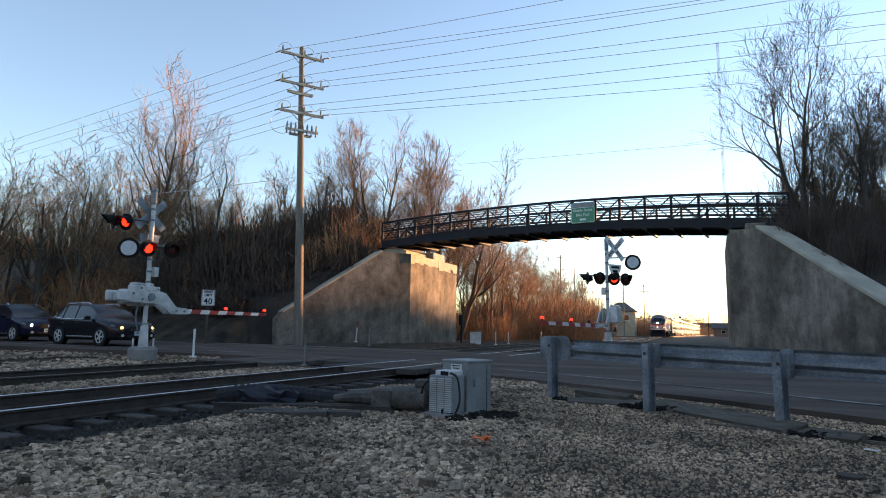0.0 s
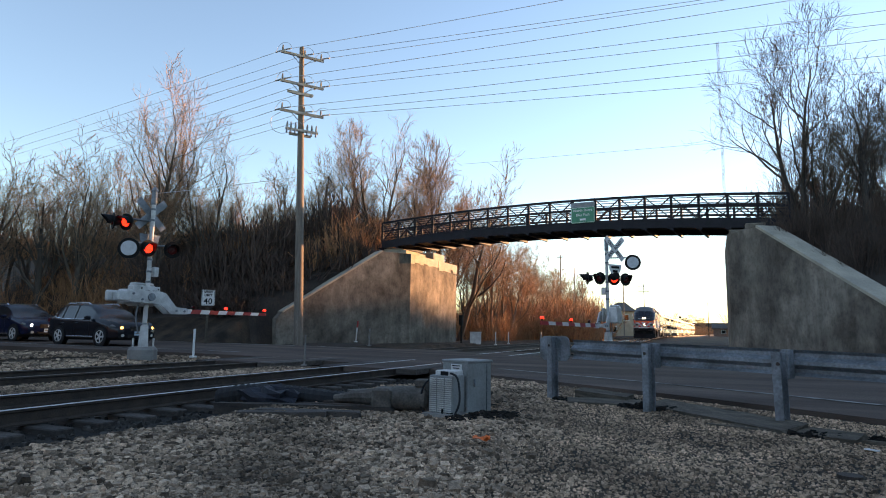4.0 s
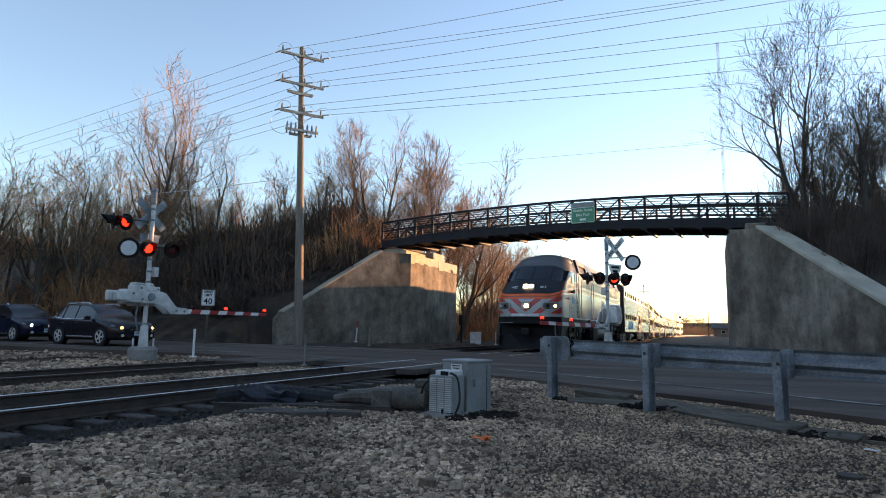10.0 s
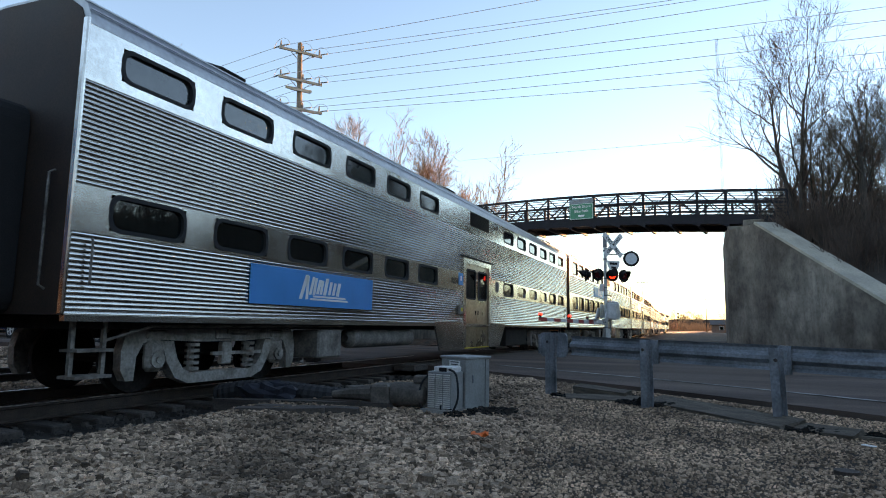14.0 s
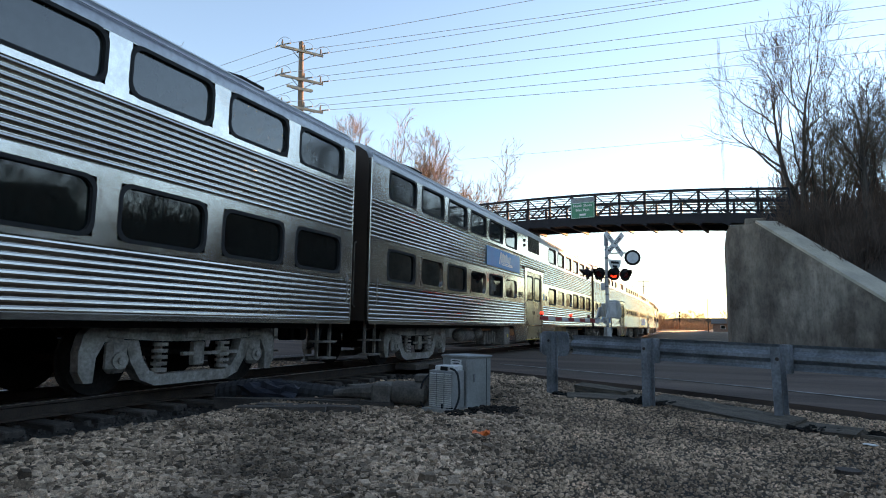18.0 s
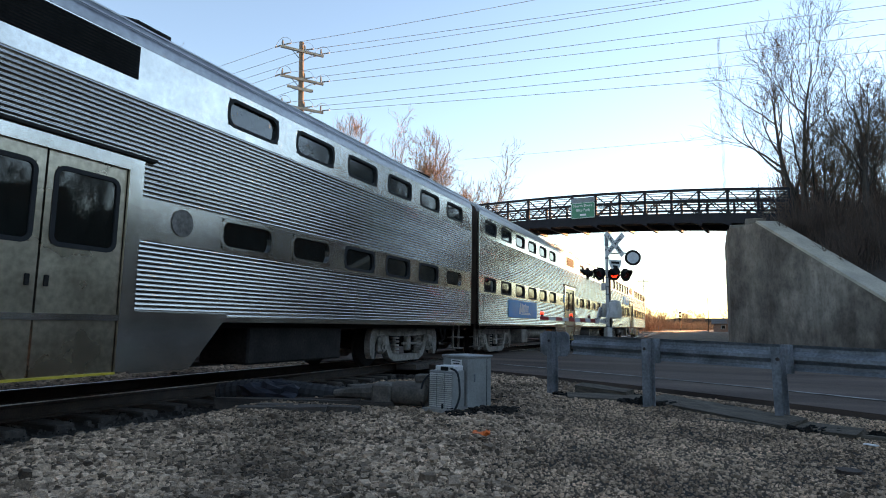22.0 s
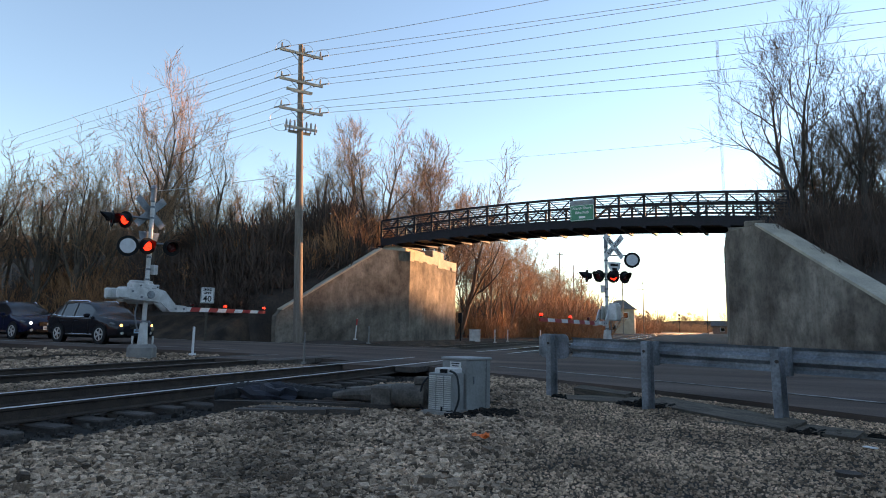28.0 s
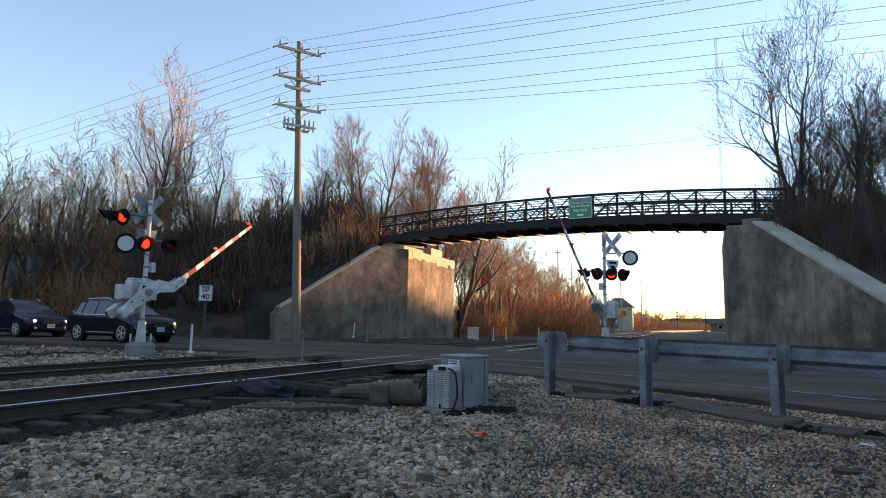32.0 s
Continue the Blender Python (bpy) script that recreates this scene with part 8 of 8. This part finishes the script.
for x, y, w, h in ((-14.2, 120, 3.4, 2.2), (-16.6, 118, 2.6, 1.9), (-19.5, 112, 4.4, 2.0), (-14.6, 170, 2.4, 2.6)):
    bx = thing("relay_hut", "pale metal relay hut beside the tracks", "hut", pose(x - 6, y, ground_z(x - 6, y)), "relay huts")
    part("case", Geo().box((0, 0, h / 2), (w, 2.0, h), bevel=0.05), M["pale_wall"], bx)
    part("lid", Geo().box((0, 0, h + 0.05), (w + 0.3, 2.3, 0.1)), M["galv"], bx)
    part("door", Geo().box((w * 0.2, -1.02, h * 0.45), (0.8, 0.05, h * 0.85)), M["slab"], bx)
cx_ = thing("relay_cabinet", "silver relay cabinet beyond the road", "cabinet", pose(-14.9, 39.5, 0.0, 0, 0, 20))
part("case", Geo().box((0, 0, 0.4), (0.75, 0.5, 0.8), bevel=0.02), M["alu"], cx_)
part("lid", Geo().box((0, 0, 0.82), (0.82, 0.58, 0.05)), M["alu"], cx_)
sg = thing("dwarf_signal", "dark low signal mast by the track", "signal", pose(-15.6, 38.6, 0.0))
part("mast", Geo().tube([(0, 0, 0), (0, 0, 1.9)], 0.06, 8), M["black"], sg)
part("head", Geo().box((0, -0.05, 1.6), (0.28, 0.2, 0.7), bevel=0.03), M["black"], sg)
for x, y in ((-13.8, 40.5), (-14.3, 45.0), (-13.6, 52.0)):
    marker_post("white post beside the far track", x, y, -0.05, 0.9, M["white"])


def far_pole(az, dist, top, label, arms=(), material=None, w=0.14):
    x, y = dist * math.sin(radians(az)), dist * math.cos(radians(az))
    th = thing("far_pole", label, "pole", pose(x, y, ground_z(x, y)), "far poles")
    part("shaft", Geo().tube([(0, 0, -0.5), (0, 0, top)], [w, w * 0.7], 8), material or M["pole_wood"], th)
    for z, half in arms:
        part("crossarm", Geo().box((0, 0, z), (half * 2, 0.12, 0.14)), M["pole_wood"], th)
    return th


far_pole(-12.85, 105, 13.8, "tall wooden pole in low sun", [(13.4, 0.6)])
far_pole(-11.6, 120, 13.2, "pale steel pole in low sun", (), M["galv"])
far_pole(-10.9, 125, 10.6, "wooden pole in low sun", [(10.2, 0.5)])
far_pole(-7.3, 150, 13.0, "thin wooden pole by the station")
far_pole(-5.55, 170, 13.8, "wooden pole with two crossarms", [(13.2, 1.6), (11.8, 1.6)])
far_pole(-0.35, 160, 8.2, "thin dark pole beside the line", (), M["black"], 0.1)
far_pole(-62, 95, 28.5, "wooden pole behind the wood", [(28.0, 1.8), (26.5, 1.2)])
far_pole(-4.4, 260, 9.0, "steel catenary-like signal bridge leg", (), M["galv"])
sgm = thing("signal_mast", "black two-headed railway signal by the line", "signal", pose(-9.6, 150, ground_z(-9.6, 150)))
part("mast", Geo().tube([(0, 0, 0), (0, 0, 6.8)], 0.09, 8), M["black"], sgm)
for z in (6.4, 5.2, 4.2):
    part("head", Geo().disc((0, -0.1, z), 0.38, 0.1, (0, 1, 0), 18), M["black"], sgm)
    part("lens", Geo().disc((0, -0.17, z), 0.11, 0.05, (0, 1, 0), 12), M["red_dark"], sgm)
sgm.matrix_basis = pose(230 * math.sin(radians(-2.62)), 230 * math.cos(radians(-2.62)), 0)

tw = thing("radio_tower", "thin lattice radio tower far away", "tower", pose(7.0, 300, 0))
g = Geo()
legs = [Vector((0.55 * math.cos(radians(90 + 120 * k)), 0.55 * math.sin(radians(90 + 120 * k)), 0)) for k in range(3)]
for q in legs:
    part("leg", Geo().tube([q, q + Vector((0, 0, 137))], 0.06, 4), M["galv"], tw)
for k in range(68):
    for i in range(3):
        g.beam(legs[i] + Vector((0, 0, 2 * k)), legs[(i + 1) % 3] + Vector((0, 0, 2 * k + 2)), 0.045, 0.045, (0.3, 0.5, 0.1))
part("lacing", g, M["galv"], tw)

# a low wooded rise along the horizon
g = Geo()
n = 160
vs = []
for k in range(n + 1):
    a = radians(-75 + 150 * k / n)
    r = 900
    h = 14 + 7 * noise.noise((k * 0.13, 2, 0)) + 3 * noise.noise((k * 0.9, 5, 0)) + 2 * noise.noise((k * 2.7, 8, 0))
    vs += [(r * math.sin(a), r * math.cos(a), -2), (r * math.sin(a), r * math.cos(a), h), (r * 1.1 * math.sin(a), r * 1.1 * math.cos(a), -2)]
fs = []
for k in range(n):
    o, p = 3 * k, 3 * (k + 1)
    fs += [(o, p, p + 1, o + 1), (o + 1, p + 1, p + 2, o + 2)]
tagged(part("backdrop", g.add(vs, fs), M["hill"]), "low wooded rise along the horizon", "backdrop", kind="structure")

# an unseen dark wall added round the open side, so that the coaches mirror no bright horizon
vs, fs = [], []
for k in range(81):
    a = radians(48 + 244 * k / 80)
    r = 52 + 4 * noise.noise((k * 0.31, 0, 7))
    h = 12.5 + 2.2 * noise.noise((k * 0.37, 2, 0)) + 1.2 * noise.noise((k * 1.7, 5, 0))
    vs += [(r * math.sin(a), r * math.cos(a), -1.0), (r * math.sin(a), r * math.cos(a), h), ((r + 3) * math.sin(a), (r + 3) * math.cos(a), h - 0.5), ((r + 3) * math.sin(a), (r + 3) * math.cos(a), -1.0)]
fs = [(4 * k + j, 4 * k + 4 + j, 4 * k + 5 + j, 4 * k + 1 + j) for k in range(80) for j in range(3)]
part_ = Geo().add(vs, fs).mesh("tree_belt", M["hill"])
tagged(new("backdrop_tree_belt", part_), "unseen dark wall in place of woods, added to darken reflections", "backdrop", kind="structure")


# ---- ties and crossing planks ----
def sleeper_mesh(w, h, length):
    g = Geo().box((0, 0, 0), (length, w, h), bevel=0.015)
    return g.mesh("tie", M["tie"])


tie_mesh = sleeper_mesh(0.23, 0.17, 2.6)
long_tie = sleeper_mesh(0.25, 0.17, 4.6)
rnd = random.Random(9)
for shift, track in ((0, track_1), (SECOND, track_2)):
    y = -2.0
    k = 0
    while y < 75:
        if not 12.9 < y - 0.45 * (track_x(y) + shift + 8) < 27.5:
            lt = shift == 0 and (abs(y - 7.0) < 0.3 or abs(y - 7.56) < 0.3)
            ob = part("tie", long_tie if lt else tie_mesh, None, track, m=pose(track_x(y) + shift + (1.0 if lt else rnd.uniform(-0.05, 0.05)), y, -0.27 + rnd.uniform(-0.012, 0.012), 0, 0, rnd.uniform(-1.2, 1.2)))
        y += 0.56
        k += 1
# timber and asphalt panels between the rails at the crossing
for shift, track in ((0, track_1), (SECOND, track_2)):
    for off, w in ((0.0, 1.32), (-1.12, 0.56), (1.12, 0.56)):
        n = 7
        for k in range(n):
            a = 13.4 + 13.6 * k / n
            yc, ln = a + 6.8 / n, 13.6 / n - 0.02
            part("crossing_panel", Geo().box((track_x(yc) + shift + off, yc, -0.07), (w, ln, 0.14), bevel=0.01), M["tie"] if off else M["asphalt"], track, "dark crossing panel")


# ---- loose stones ----
def stone_field(name, label, count, seed, area, size, material, keep):
    """Scattered angular stones, each a jittered eight-cornered lump, as one loose field."""
    rs = np.random.RandomState(seed)
    base = np.array([(sx, sy, sz) for sx in (-1, 1) for sy in (-1, 1) for sz in (-1, 1)], float)
    quad = np.array([(0, 1, 3, 2), (4, 6, 7, 5), (0, 4, 5, 1), (2, 3, 7, 6), (0, 2, 6, 4), (1, 5, 7, 3)])
    pts = []
    while len(pts) < count:
        # denser close to the camera
        x, y = rs.uniform(area[0], area[1]), area[2] + (area[3] - area[2]) * rs.uniform() ** 1.35
        if keep(x, y):
            pts.append((x, y))
    V, F = [], []
    for i, (x, y) in enumerate(pts):
        s = size * rs.lognormal(0, 0.33)
        b = base * (1 + rs.uniform(-0.35, 0.3, (8, 3)))
        top = b[:, 2] > 0
        b[top, :2] *= rs.uniform(0.45, 0.9)
        b *= np.array([s * rs.uniform(0.8, 1.35), s * rs.uniform(0.7, 1.1), s * rs.uniform(0.5, 0.85)]) * 0.5
        a = rs.uniform(0, 6.283)
        t = rs.uniform(-0.5, 0.5)
        ca, sa, ct, st = math.cos(a), math.sin(a), math.cos(t), math.sin(t)
        rot = np.array([(ca, -sa, 0), (sa, ca, 0), (0, 0, 1)]) @ np.array([(1, 0, 0), (0, ct, -st), (0, st, ct)])
        b = b @ rot.T
        z = ground_z(x, y) + s * 0.12 + rs.uniform(0, 0.4) * s * 0.4
        V.append(b + (x, y, z))
        F.append(quad + 8 * i)
    me = bpy.data.meshes.new(name)
    me.from_pydata(np.concatenate(V).tolist(), [], np.concatenate(F).tolist())
    me.materials.append(material)
    return tagged(new(name, me), label, "gravel", kind="stuff")


def clear(x, y):
    return x * x + y * y > 1.2 and road_dist(x, y) > ROAD_HALF + 0.1 and abs(math.degrees(math.atan2(x, y)) + 23.8) < 41


def ballast_zone(x, y):
    edge = -1.9 + 0.35 * noise.noise((y * 0.9, 1.0, 0)) - 0.12 * (y - 4)
    near_track = -7.98 - 1.38 < x < -7.98 + 2.15 + 0.3 * noise.noise((y * 1.3, 4.0, 0))
    return clear(x, y) and x < edge + random.random() * 0.7 and not near_track and not -14.3 < x < -10.72


def bed_zone(x, y):
    return clear(x, y) and (-9.4 < x < -5.4 or -14.5 < x < -10.7)


def path_zone(x, y):
    edge = -1.9 - 0.12 * (y - 4)
    return clear(x, y) and x > edge - 0.6 * random.random()


stone_field("ballast", "loose grey crushed-stone ballast beside the track", 62000, 3, (-13, 0, 2.3, 13.5), 0.031, M["stone"], ballast_zone)
stone_field("shoulder_gravel", "grey gravel shoulder between the second track and the road", 13000, 12, (-34, -14.7, 6.5, 17.0), 0.06, M["stone"],
            lambda x, y: road_dist(x, y) > ROAD_HALF - 0.3 and abs(math.degrees(math.atan2(x, y)) + 23.8) < 41)
stone_field("trackbed_ballast", "dark oily ballast between the rails", 5000, 6, (-14.5, -5.4, 2.0, 13.5), 0.045, M["dark_stone"], bed_zone)
stone_field("gravel_cover", "finer brown-grey gravel trodden into the ground", 52000, 4, (-4.2, 3.5, 2.3, 12.5), 0.0155, M["pebble"], path_zone)


def spots(*rings):
    return lambda x, y: any(((x - a) / u) ** 2 + ((y - b) / v) ** 2 < 1 + 0.5 * noise.noise((x * 9, y * 9, 1)) for a, b, u, v in rings)


stone_field("dirt_clods", "dark damp dirt clods heaped on the gravel", 4600, 8, (-3.4, 1.6, 5.2, 11.2), 0.045, M["dirt"],
            spots((-2.6, 7.6, 0.3, 0.36), (-2.9, 7.15, 0.2, 0.16), (-1.7, 10.0, 0.75, 0.24), (-1.0, 9.5, 0.35, 0.16), (-0.2, 9.5, 0.4, 0.14), (1.2, 7.8, 0.5, 0.1)))
stone_field("loose_gravel", "thin scatter of loose gravel on the ground", 15000, 10, (-6.5, 9, -7, 6), 0.026, M["pebble"],
            lambda x, y: abs(math.degrees(math.atan2(x, y)) + 23.8) > 41 and x > -5.6 and road_dist(x, y) > ROAD_HALF + 0.1)


# ---- what moves ----
def train_front(t):
    """Where the first coach's front stands along the line; the train runs steadily and quickens a little at the end."""
    late = max(0.0, t - 23.0)
    slack = max(0.0, min(1.0, (t - 16.0) / 5.0))
    return 4.3 - 11.36 * (t - 14) + 0.24 * slack - 0.46 * late


def on_track(y, length):
    """The pose of a vehicle whose front stands at y, with both trucks on the line."""
    a, b = y + 3.2, y + length - 3.2
    xa, xb = track_x(a), track_x(b)
    turn = math.atan2(xb - xa, b - a)
    return pose(xa + (y - a) * math.tan(turn), y, 0, 0, 0, -math.degrees(turn))


def raise_arm(arm, rows):
    rest = arm.matrix_basis.copy()
    walk(arm, [(t, rest @ pose(0, 0, 0, 0, -a, 0)) for t, a in rows])


def roll_car(car, rows):
    rest = car.matrix_basis.copy()
    walk(car, [(t, rest @ pose(s, 0, 0)) for t, s in rows])


def motions():
    times = [0, 1, 2, 3, 4, 5, 6, 7, 8, 9, 10, 12, 14, 16, 18, 20, 22, 23, 24, 25, 26, 27, 28, 30, 32]
    walk(loco, [(t, on_track(train_front(t) - 20.95, 19.3)) for t in times])
    for k, car in enumerate(cars):
        walk(car, [(t, on_track(train_front(t) + 25.85 * k, 25.4)) for t in times])
    raise_arm(arm_l, [(0, 0), (28.1, 0), (28.4, 1), (28.9, 6), (29.4, 13), (29.9, 20), (30.4, 25), (30.9, 29), (31.4, 33), (32, 38)])
    raise_arm(arm_r, [(0, 0), (27.8, 0), (28.1, 0.5), (28.5, 2.5), (29, 6.5), (29.5, 11), (30, 15), (30.5, 19), (31, 23), (31.5, 26.5), (32, 30)])
    roll_car(car_1, [(0, 0), (30.2, 0), (30.7, 0.05), (31.2, 0.35), (31.6, 0.8), (32, 1.5)])
    roll_car(car_2, [(0, 0), (30.8, 0), (31.2, 0.08), (31.6, 0.25), (32, 0.5)])


motions()
